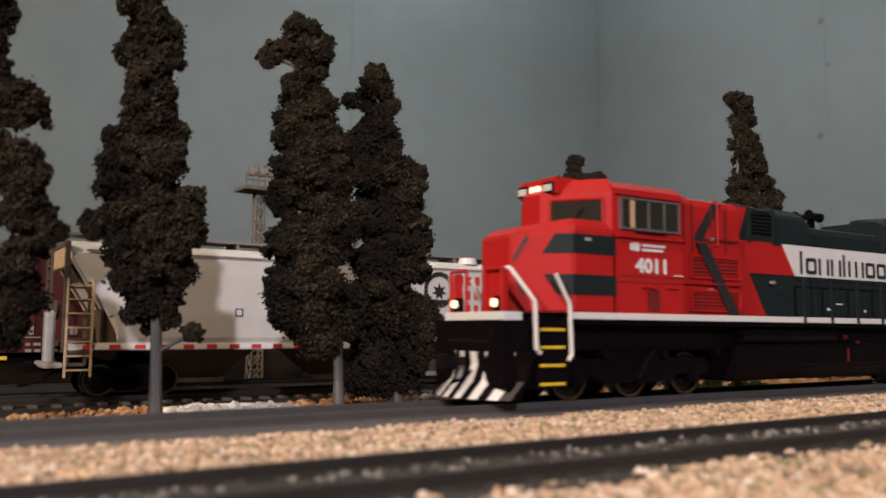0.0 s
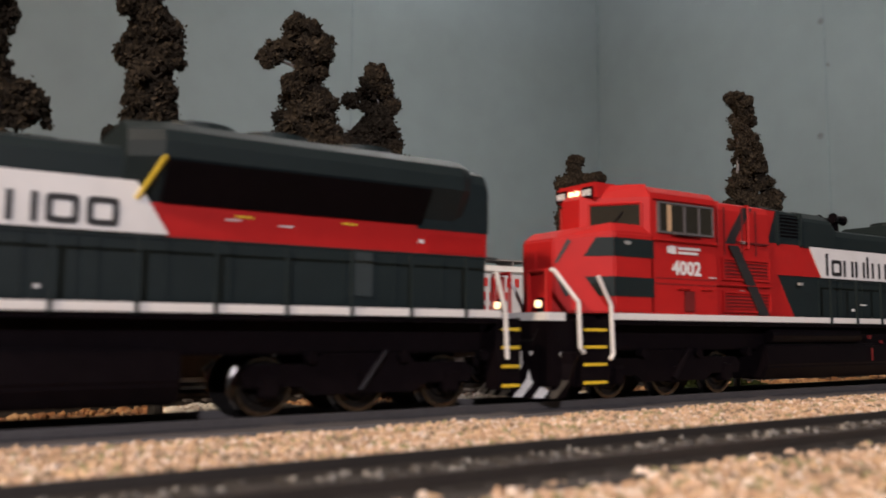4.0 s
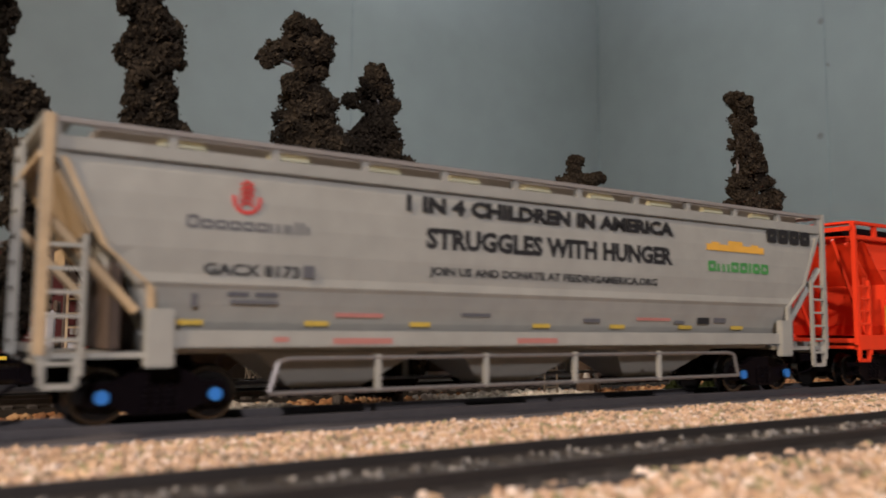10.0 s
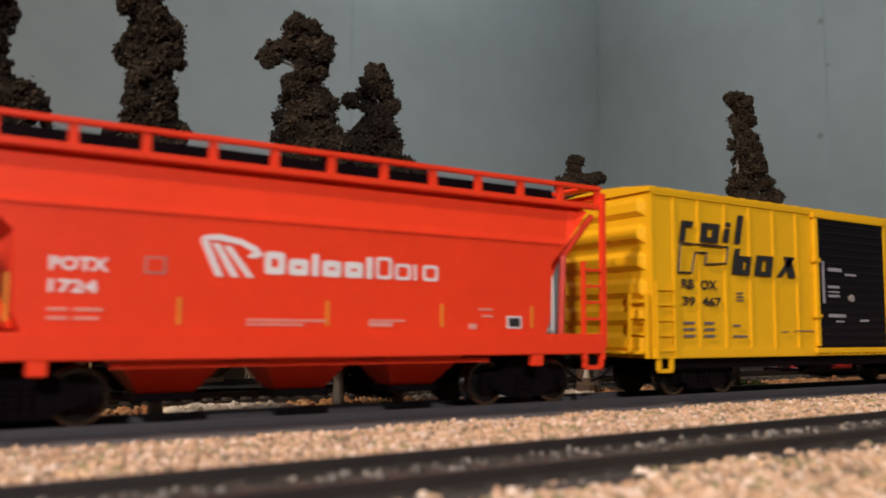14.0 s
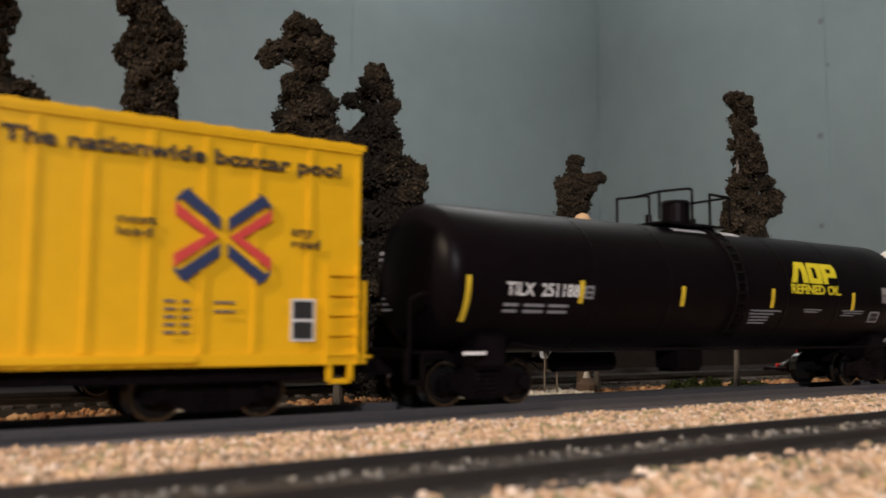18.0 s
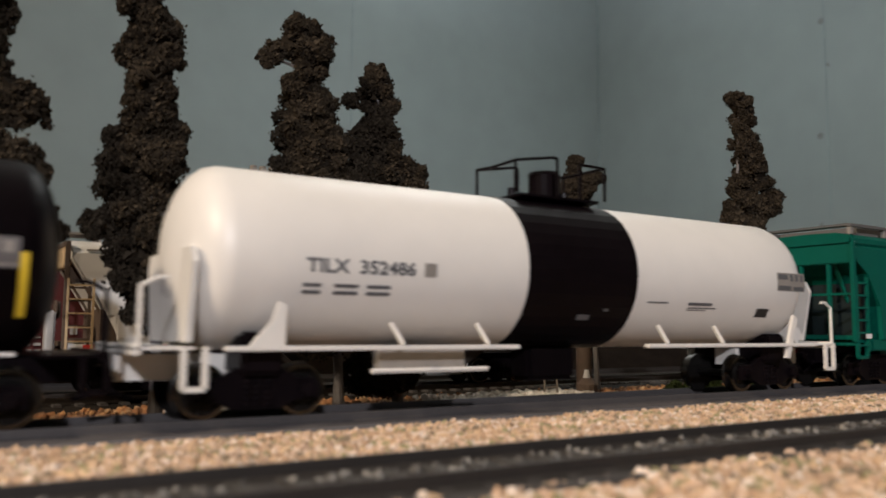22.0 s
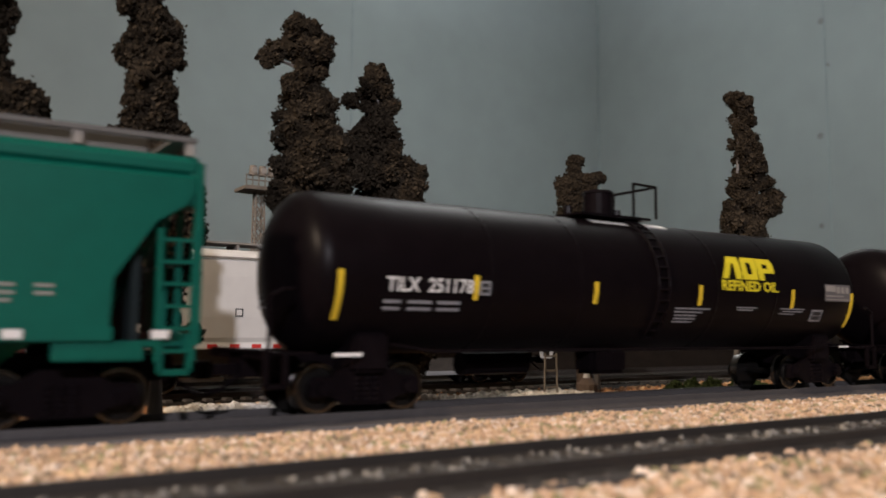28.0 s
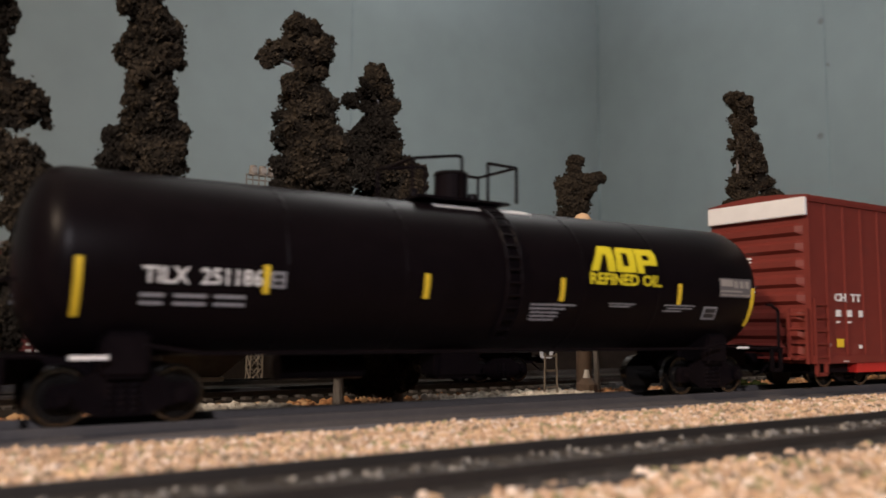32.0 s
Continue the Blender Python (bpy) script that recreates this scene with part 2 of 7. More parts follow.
def ring_shape(bm, x0, x1, z0, z1, st, y0, y1, lean=0.0, n=16):
    """A plain upright box outline with slightly rounded corners."""
    cx, cz, ax, az = (x0 + x1) / 2, (z0 + z1) / 2, (x1 - x0) / 2, (z1 - z0) / 2

    def loop(rx, rz, y):
        out = []
        for i in range(n):
            c, d = math.cos(2 * math.pi * i / n), math.sin(2 * math.pi * i / n)
            x, z = cx + rx * math.copysign(abs(c) ** 0.3, c), cz + rz * math.copysign(abs(d) ** 0.3, d)
            out.append((x + lean * (z - z0), y, z))
        return out
    ix, iz = max(ax - st, ax * 0.15), max(az - st, az * 0.15)
    return loft(bm, [loop(ix, iz, y1), loop(ix, iz, y0), loop(ax, az, y0), loop(ax, az, y1)], caps=False)


def marks(parent, name, mat, y, x0, x1, z0, z1, kinds, label="", tank=None, w=0.2, lean=0.0):
    """A word mark as a row of plain shapes: l a tall bar, i a short bar, s two and m three short bars, o and O a short and a tall ring, b and B a short and a tall block."""
    wide = {"l": 0.45, "i": 0.5, "m": 1.5}
    unit = (x1 - x0) / sum(wide.get(k, 1.0) for k in kinds)
    st0, a = unit * w, x0
    for k in kinds:
        bm = bmesh.new()
        step = unit * wide.get(k, 1.0)
        b = a + max(step - unit * 0.17, st0)
        top = z1 if k in "lBO" else z0 + (z1 - z0) * 0.74
        if k in "oO":
            ring_shape(bm, a, b, z0, top, st0, y - 0.00006, y + 0.00012, lean)
        else:
            strokes = {"l": [(a, a + st0)], "i": [(a, a + st0)], "s": [(a, a + st0), (b - st0, b)], "m": [(a, a + st0), ((a + b - st0) / 2, (a + b + st0) / 2), (b - st0, b)]}.get(k, [(a, b)])
            for lo, hi in strokes:
                d1 = lean * (top - z0)
                prism(bm, [(lo, z0), (hi, z0), (hi + d1, top), (lo + d1, top)], y - 0.00006, y + 0.00012)
        ob = part(name, bm, mat, parent, label)
        if tank:
            wrap(ob, *tank)
        a += step


def bent(bm, pts, r=0.0004, n=6):
    """One unbroken rod through the points."""
    pts = [Vector(p) for p in pts]
    rings = []
    for i, p in enumerate(pts):
        d = (pts[min(i + 1, len(pts) - 1)] - pts[max(i - 1, 0)]).normalized()
        side = d.cross(Vector((0.31, 0.17, 0.93))).normalized()
        over = d.cross(side)
        rings.append([p + side * (r * math.cos(2 * math.pi * k / n)) + over * (r * math.sin(2 * math.pi * k / n)) for k in range(n)])
    return loft(bm, rings)


def plate(parent, name, mat, y, pts, label="", th=0.00015):
    return part(name, prism(bmesh.new(), pts, y - th, y + 0.0002), mat, parent, label)


# ---- setting ----
def structure(ob, label, category):
    return tagged(ob, label, category, kind="structure")


XW, YW, X0, Y0, Z0, Z1 = 2.75, 2.716, -2.2, -2.4, -0.75, 1.75
structure(one("floor", "floor", None, X0 - 0.1, XW + 0.1, Y0 - 0.1, YW + 0.1, Z0 - 0.1, Z0), "brown carpeted floor of the room", "floor")
structure(one("ceiling", "ceil", None, X0 - 0.1, XW + 0.1, Y0 - 0.1, YW + 0.1, Z1, Z1 + 0.1), "plain white painted ceiling", "ceiling")
structure(one("wall_back", "wall", None, X0 - 0.1, XW + 0.1, YW, YW + 0.1, Z0, Z1), "blue-grey painted wall panel behind the layout", "wall")
structure(one("wall_right", "wall", None, XW, XW + 0.1, Y0, YW, Z0, Z1), "blue-grey painted wall with nail spots", "wall")
structure(one("wall_left", "wall", None, X0 - 0.1, X0, Y0, YW, Z0, Z1), "blue-grey painted wall", "wall")
structure(one("wall_front", "wall", None, X0 - 0.1, XW + 0.1, Y0 - 0.1, Y0, Z0, Z1), "blue-grey painted wall", "wall")
structure(one("trim", "seam", None, 1.435, 1.441, YW - 0.002, YW, Z0, Z1), "narrow panel joint in the painted wall", "joint")
structure(one("trim", "seam", None, XW - 0.002, XW, 1.543, 1.549, Z0, Z1), "narrow panel joint in the painted wall", "joint")
structure(one("trim", "seam", None, XW - 0.004, XW, YW - 0.012, YW, Z0, Z1), "corner bead where two painted walls meet", "joint")


def spot(y, z, r):
    bm = disc(bmesh.new(), (0, 0), r, -0.001, 0.001, 10)
    for v in bm.verts:
        v.co = Vector((v.co.y, v.co.x * (1 + 0.25 * math.sin(v.co.z * 900)), v.co.z))
    ob = part("nail_spot", bm, "spot")
    ob.location = (XW - 0.0012, y, z)
    tagged(ob, "dark smudged nail spot on the painted wall", "nail", "nail spots on the wall")


for y, z, r in ((1.556, 1.150, 0.012), (1.575, 0.729, 0.012), (1.536, 0.982, 0.007), (1.582, 0.404, 0.010)):
    spot(y, z, r)


def layout_board():
    """The table top of the model railway, with an added bank that darkens the yard background."""
    bm = bmesh.new()
    box(bm, -2.19, 2.74, -0.62, 0.62, -0.03, -0.0025)
    table = bmesh.new()
    box(table, -2.15, 2.70, -0.56, 0.56, Z0, -0.03)
    structure(part("layout_table", table, "board"), "plain dark closed table under the layout board", "table")
    # Made-up dark bank: covers the pale background seen under the cars.
    bm2 = bmesh.new()
    rows = []
    for i in range(211):
        x = -2.19 + 0.0234 * i
        h = [0.0195 + 0.0025 * noise.noise(Vector((x * 9, k * 3.1, 5))) for k in range(3)]
        rows.append([bm2.verts.new(c) for c in ((x, 0.262, -0.0026), (x, 0.285 + 0.004 * noise.noise(Vector((x * 20, 1, 1))), h[0] * 0.6), (x, 0.315, h[0]), (x, 0.45, h[1]), (x, 0.62, h[2]), (x, 0.62, -0.0026))])
    for r0, r1 in zip(rows, rows[1:]):
        for k in range(5):
            bm2.faces.new((r0[k], r1[k], r1[k + 1], r0[k + 1]))
    structure(part("darkening_bank", bm2, "board"), "low dark bank added to darken the view behind the yard track", "ground")
    return structure(part("ground", bm, "board"), "brown earth-coloured layout board under the tracks", "ground")


layout_board()


def bed(name, y, half_top, half_base, z0, z1, mat, label):
    bm = prism(bmesh.new(), [(y - half_base, z0), (y + half_base, z0), (y + half_top, z1), (y - half_top, z1)], -2.15, 2.70, "x")
    return structure(part(name, bm, mat), label, "roadbed")


main_bed = bed("roadbed_main", 0.0, 0.0165, 0.0225, -0.0025, 0.0046, "roadbed", "dark grey moulded plastic roadbed of the main line")
near_bed = bed("roadbed_near", NEAR_Y, 0.0135, 0.0165, -0.0025, 0.0046, "nearbed", "blackish plastic roadbed of the empty front track")
yard_bed = bed("roadbed_yard", YARD_Y, 0.016, 0.024, -0.0025, -0.0006, "yardbed", "low dark roadbed of the yard track")


back_bed = bed("roadbed_back_yard", 0.185, 0.016, 0.022, -0.0025, -0.0006, "yardbed", "low dark roadbed of the second yard track")


def rails(bed_ob, y, z, mat):
    for s in (-1, 1):
        c = y + s * 0.00865
        bm = prism(bmesh.new(), [(c - 0.0013, z - 0.0021), (c + 0.0013, z - 0.0021), (c + 0.0003, z - 0.0015), (c + 0.0004, z - 0.0006), (c + 0.0004, z), (c - 0.0004, z), (c - 0.0004, z - 0.0006), (c - 0.0003, z - 0.0015)], -2.15, 2.70, "x")
        part("rail", bm, mat, bed_ob)


def ties(bed_ob, y, z, x_near, pitch=0.0068, width=0.0026, half=0.0148, mat="tie"):
    me = None
    rest = bmesh.new()
    x = -2.14
    while x < 2.64:
        if x_near[0] < x < x_near[1]:
            if me is None:
                ob = one("tie", mat, bed_ob, -width / 2, width / 2, y - half, y + half, z - 0.0028, z - 0.0018, 0.0002)
                me = ob.data
            else:
                ob = new("tie", me)
                ob.parent = bed_ob
            ob.location.x = x
        else:
            box(rest, x - width / 2, x + width / 2, y - half, y + half, z - 0.0028, z - 0.0018)
        x += pitch
    tagged(part("far_ties", rest, mat, bed_ob), kind="stuff")


rails(main_bed, 0.0, RAIL, "rail_main")
rails(near_bed, NEAR_Y, RAIL + 0.0003, "rail_dark")
rails(yard_bed, YARD_Y, YARD_RAIL, "rail")
rails(back_bed, 0.185, YARD_RAIL, "rail_dark")
ties(main_bed, 0.0, RAIL, (-0.1, 0.5), half=0.0104, mat="main_tie")
ties(near_bed, NEAR_Y, RAIL + 0.0003, (-0.05, 0.32), half=0.0100, mat="near_tie")
ties(yard_bed, YARD_Y, YARD_RAIL, (-0.05, 0.6))


# ---- gravel ----
def stones(name, mat, label, x0, x1, y0, y1, height, size, count, seed, rough=0.5, edge=0.003):
    """Loose stones, each an irregular eight-cornered lump, all in one mesh."""
    rng = np.random.default_rng(seed)
    base = np.array([(x, y, z) for x in (-1, 1) for y in (-1, 1) for z in (-1, 1)], float) * 0.72
    tips = np.array([(1.05, 0, 0), (-1.05, 0, 0), (0, 1.05, 0), (0, -1.05, 0), (0, 0, 1.0), (0, 0, -1.0)], float)
    shape = np.concatenate([base, tips])
    quads = ((0, 1, 3, 2, 9), (4, 6, 7, 5, 8), (0, 4, 5, 1, 11), (2, 3, 7, 6, 10), (0, 2, 6, 4, 13), (1, 5, 7, 3, 12))
    tris = np.array([(q[i], q[(i + 1) % 4], q[4]) for q in quads for i in range(4)])
    px = rng.uniform(x0, x1, count)
    py = y0 + (y1 - y0) * rng.uniform(0, 1, count) + rng.normal(0, edge * 0.35, count)
    pz = np.array([height(a, b) for a, b in zip(px, py)]) + rng.normal(0, size * 0.18, count)
    verts = np.empty((count, 14, 3))
    for i in range(count):
        q = rng.normal(size=4)
        q /= np.linalg.norm(q)
        w, a, b, c = q
        rot = np.array([[1 - 2 * (b * b + c * c), 2 * (a * b - c * w), 2 * (a * c + b * w)], [2 * (a * b + c * w), 1 - 2 * (a * a + c * c), 2 * (b * c - a * w)], [2 * (a * c - b * w), 2 * (b * c + a * w), 1 - 2 * (a * a + b * b)]])
        s = size * rng.uniform(0.35, 0.8) * rng.uniform(0.7, 1.3, 3)
        verts[i] = (shape * (1 + rng.uniform(-0.22, 0.22, (14, 1))) * s) @ rot.T + (px[i], py[i], pz[i])
    faces = (tris[None] + 14 * np.arange(count)[:, None, None]).reshape(-1, 3)
    me = bpy.data.meshes.new(name)
    me.from_pydata(verts.reshape(-1, 3).tolist(), [], faces.tolist())
    me.materials.append(M[mat])
    return tagged(new(name, me), label, "gravel", kind="stuff")


def front_height(x, y):
    mid = 1 - ((y + 0.040) / 0.022) ** 2
    return 0.0036 + 0.0009 * max(0, mid) + 0.0005 * noise.noise(Vector((x * 60, y * 60, 0)))


stones("gravel_strip", "gravel", "loose tan gravel heaped between the two tracks", -0.10, 0.50, -0.0595, -0.0195, front_height, 0.00098, 36000, 1)
stones("gravel_strip", "gravel", "loose tan gravel along the near side of the front track", 0.0, 0.40, -0.150, -0.0868, lambda x, y: 0.0038 + 0.0006 * noise.noise(Vector((x * 50, y * 50, 4))), 0.00115, 26000, 2)
stones("ballast_strip", "rust_ballast", "rust-brown ballast behind the main line", -0.08, 0.55, 0.036, 0.092, lambda x, y: -0.001 + 0.0014 * max(0, noise.noise(Vector((x * 40, y * 40, 2)))), 0.0016, 9000, 3)
stones("gravel_crumbs", "crumb", "grey stray crumbs lying on the front track", -0.03, 0.40, NEAR_Y + 0.0035, NEAR_Y + 0.0060, lambda x, y: 0.0048 + 0.0003 * math.sin(x * 924), 0.0009, 420, 9)
for i, (a, b) in enumerate(((0.066, 0.098), (0.150, 0.215))):
    stones("ballast_patch", "ballast", "pale white ballast patch beside the yard track", a, b, 0.040, 0.075, lambda x, y: 0.0006 + 0.0008 * noise.noise(Vector((x * 40, y * 40, 7))), 0.0017, 1500, 4 + i)


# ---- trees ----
ASIDE = Vector((0.8393, -0.5437, 0))      # the camera's right-hand direction; crown lobes are laid out along it


TETRA = np.array([(1, 1, 1), (-1, -1, 1), (-1, 1, -1), (1, -1, -1)], float) * 0.8
TETRA_F = np.array([(0, 2, 1), (0, 1, 3), (0, 3, 2), (1, 2, 3)])


def ball(rng, n):
    d = rng.normal(size=(n, 3))
    return d / np.linalg.norm(d, axis=1)[:, None]


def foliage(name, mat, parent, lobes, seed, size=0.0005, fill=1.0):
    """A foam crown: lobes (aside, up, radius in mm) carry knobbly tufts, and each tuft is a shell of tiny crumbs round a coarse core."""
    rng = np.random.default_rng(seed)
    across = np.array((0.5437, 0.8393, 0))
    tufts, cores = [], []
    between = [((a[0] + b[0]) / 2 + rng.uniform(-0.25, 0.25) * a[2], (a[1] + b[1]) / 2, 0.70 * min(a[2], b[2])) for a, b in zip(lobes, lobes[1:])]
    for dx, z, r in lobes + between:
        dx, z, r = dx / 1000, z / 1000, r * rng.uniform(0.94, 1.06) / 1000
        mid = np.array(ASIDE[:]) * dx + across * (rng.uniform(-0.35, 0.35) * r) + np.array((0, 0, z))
        cores.append((mid, r * 0.62))
        for c, k in zip(ball(rng, 18), rng.uniform(0.15, 0.44, 18)):
            tufts.append((mid + c * r * (1.17 - k) * rng.uniform(0.55, 1.0), k * r))
    mids, rads = np.array([c for c, _ in tufts]), np.array([k for _, k in tufts])
    at, big = [], []
    for n, (c, k) in enumerate(tufts):
        count = int(fill * 0.95 * 4 * math.pi * k * k / (size * size)) + 6
        pts = c + ball(rng, count) * (k * rng.normal(0.90, 0.20, (count, 1)) * (1.05, 1.05, 0.95))
        near = np.where((np.linalg.norm(mids - c, axis=1) < rads + k) & (np.arange(len(tufts)) != n))[0]
        if len(near):
            deep = (np.linalg.norm(pts[:, None] - mids[None, near], axis=2) < rads[None, near] * 0.80).any(1)
            pts = pts[~deep]
        at.append(pts)
        big.append(rng.uniform(0.45, 1.1, len(pts)))
    for c, r in cores:
        count = int(30 + 16 * (r / 0.002) ** 2)
        at.append(c + ball(rng, count) * (r * rng.uniform(0.4, 1.0, (count, 1))))
        big.append(rng.uniform(1.8, 2.8, count))
    at, big = np.concatenate(at), np.concatenate(big)
    n = len(at)
    verts = TETRA[None] * rng.uniform(0.6, 1.3, (n, 4, 1)) * rng.choice((-1, 1), (n, 1, 3)) * big[:, None, None] * size + rng.normal(0, size * 0.25, (n, 4, 3)) + at[:, None]
    me = bpy.data.meshes.new(name)
    me.from_pydata(verts.reshape(-1, 3).tolist(), [], (TETRA_F[None] + 4 * np.arange(n)[:, None, None]).reshape(-1, 3).tolist())
    me.materials.append(M[mat])
    ob = new(name, me)
    ob.parent = parent
    return ob


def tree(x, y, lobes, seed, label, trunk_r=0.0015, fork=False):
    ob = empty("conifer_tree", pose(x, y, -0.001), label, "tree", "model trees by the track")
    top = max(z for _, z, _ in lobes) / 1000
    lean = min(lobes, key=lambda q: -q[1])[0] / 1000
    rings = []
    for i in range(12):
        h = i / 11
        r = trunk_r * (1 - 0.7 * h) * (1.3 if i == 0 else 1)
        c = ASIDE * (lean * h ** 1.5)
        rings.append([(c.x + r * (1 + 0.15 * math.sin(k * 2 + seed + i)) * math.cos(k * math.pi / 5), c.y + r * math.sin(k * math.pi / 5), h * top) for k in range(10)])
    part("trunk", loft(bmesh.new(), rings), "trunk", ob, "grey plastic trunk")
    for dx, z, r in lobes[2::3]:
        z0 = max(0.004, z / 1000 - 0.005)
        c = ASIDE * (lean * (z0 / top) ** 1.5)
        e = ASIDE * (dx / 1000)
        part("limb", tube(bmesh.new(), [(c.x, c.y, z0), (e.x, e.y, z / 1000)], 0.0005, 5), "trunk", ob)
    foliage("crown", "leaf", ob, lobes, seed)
    return ob


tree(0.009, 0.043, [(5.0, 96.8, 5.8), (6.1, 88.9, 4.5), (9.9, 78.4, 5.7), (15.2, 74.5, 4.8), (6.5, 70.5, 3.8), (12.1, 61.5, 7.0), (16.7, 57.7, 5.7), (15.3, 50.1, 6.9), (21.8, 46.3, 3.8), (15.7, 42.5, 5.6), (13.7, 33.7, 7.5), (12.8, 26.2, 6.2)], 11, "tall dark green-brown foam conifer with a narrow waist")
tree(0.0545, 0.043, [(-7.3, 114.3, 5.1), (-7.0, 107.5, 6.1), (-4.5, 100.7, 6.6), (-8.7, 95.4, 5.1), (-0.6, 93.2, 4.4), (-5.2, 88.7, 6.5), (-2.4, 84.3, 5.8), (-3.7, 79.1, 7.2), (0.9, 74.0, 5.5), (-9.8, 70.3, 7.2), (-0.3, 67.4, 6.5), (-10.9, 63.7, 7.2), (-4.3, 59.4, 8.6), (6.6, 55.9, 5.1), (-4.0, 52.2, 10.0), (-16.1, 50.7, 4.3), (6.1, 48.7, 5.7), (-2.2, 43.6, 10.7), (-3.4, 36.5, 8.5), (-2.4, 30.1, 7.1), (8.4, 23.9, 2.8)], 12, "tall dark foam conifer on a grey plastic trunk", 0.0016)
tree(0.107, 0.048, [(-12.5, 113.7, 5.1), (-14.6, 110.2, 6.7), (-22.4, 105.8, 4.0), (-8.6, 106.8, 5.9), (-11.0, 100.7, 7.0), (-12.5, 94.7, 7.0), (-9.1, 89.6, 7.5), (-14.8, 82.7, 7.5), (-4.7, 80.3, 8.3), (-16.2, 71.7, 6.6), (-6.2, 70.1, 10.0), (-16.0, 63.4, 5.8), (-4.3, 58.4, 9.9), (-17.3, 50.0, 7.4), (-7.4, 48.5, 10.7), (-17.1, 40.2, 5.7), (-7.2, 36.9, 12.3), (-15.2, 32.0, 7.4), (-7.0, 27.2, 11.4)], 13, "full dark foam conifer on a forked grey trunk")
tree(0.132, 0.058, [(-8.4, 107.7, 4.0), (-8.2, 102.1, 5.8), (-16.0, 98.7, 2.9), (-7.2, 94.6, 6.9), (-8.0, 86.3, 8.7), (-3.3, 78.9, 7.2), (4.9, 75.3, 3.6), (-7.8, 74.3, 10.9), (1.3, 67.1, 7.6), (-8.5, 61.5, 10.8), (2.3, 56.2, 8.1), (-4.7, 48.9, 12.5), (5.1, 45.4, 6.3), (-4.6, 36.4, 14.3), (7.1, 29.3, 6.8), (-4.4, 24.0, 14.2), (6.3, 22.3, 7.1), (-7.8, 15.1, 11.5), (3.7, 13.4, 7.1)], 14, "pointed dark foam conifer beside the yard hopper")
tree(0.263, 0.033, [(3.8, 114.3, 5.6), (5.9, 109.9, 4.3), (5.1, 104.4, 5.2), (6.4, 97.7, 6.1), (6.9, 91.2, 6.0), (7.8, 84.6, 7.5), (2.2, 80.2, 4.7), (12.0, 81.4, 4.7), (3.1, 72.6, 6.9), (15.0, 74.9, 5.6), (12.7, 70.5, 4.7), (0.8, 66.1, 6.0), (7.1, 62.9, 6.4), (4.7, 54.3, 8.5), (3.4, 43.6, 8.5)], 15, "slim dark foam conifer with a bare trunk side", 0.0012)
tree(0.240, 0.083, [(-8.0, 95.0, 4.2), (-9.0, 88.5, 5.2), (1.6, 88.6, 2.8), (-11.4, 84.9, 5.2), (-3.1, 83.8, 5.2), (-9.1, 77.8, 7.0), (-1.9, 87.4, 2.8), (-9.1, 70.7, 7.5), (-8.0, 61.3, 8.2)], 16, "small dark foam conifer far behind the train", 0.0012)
for i, (x, y, s) in enumerate(((0.262, 0.062, 4.0), (0.272, 0.060, 4.6), (0.284, 0.062, 4.4), (0.297, 0.058, 4.2), (0.312, 0.060, 3.6))):
    b = empty("bush", pose(x, y, -0.002), "low green foam bush on the ballast", "bush", "bushes behind the track")
    foliage("leaves", "bush", b, [(0, s * 0.6, s), (-s * 0.6, s * 0.4, s * 0.7), (s * 0.7, s * 0.5, s * 0.6)], 40 + i, 0.0005)

# ---- rolling stock ----
SPIN = []      # wheelsets: object, radius


def wheelset(parent, x, r, gauge=0.0079, wheel_mat="gloss"):
    bm = bmesh.new()
    n = 24
    ring = lambda rad, y: [(rad * math.cos(2 * math.pi * i / n), y, rad * math.sin(2 * math.pi * i / n)) for i in range(n)]
    for s in (-1, 1):
        y = s * gauge
        loft(bm, [ring(r * 0.55, y + s * 0.0012), ring(r * 0.62, y + s * 0.0006), ring(r * 0.84, y + s * 0.0006), ring(r * 0.86, y + s * 0.0013), ring(r, y + s * 0.0013), ring(r * 1.005, y - s * 0.0009), ring(r * 1.1, y - s * 0.0012), ring(r * 1.1, y - s * 0.0016), ring(r * 0.5, y - s * 0.0016)])
        for k in range(4):
            a = k * math.pi / 2
            disc(bm, (r * 0.72 * math.cos(a), r * 0.72 * math.sin(a)), r * 0.07, y + s * 0.0004, y + s * 0.0008, 6)
    disc(bm, (0, 0), 0.0011, -0.0100, 0.0100, 8)
    for f in bm.faces:
        c = f.calc_center_median()
        if math.hypot(c.x, c.z) > r * 0.9:
            f.material_index = 1
    ob = part("wheelset", bm, wheel_mat, parent)
    ob.data.materials.append(M["tread"])
    ob.location = (x, 0, r)
    SPIN.append((ob, r))
    return ob


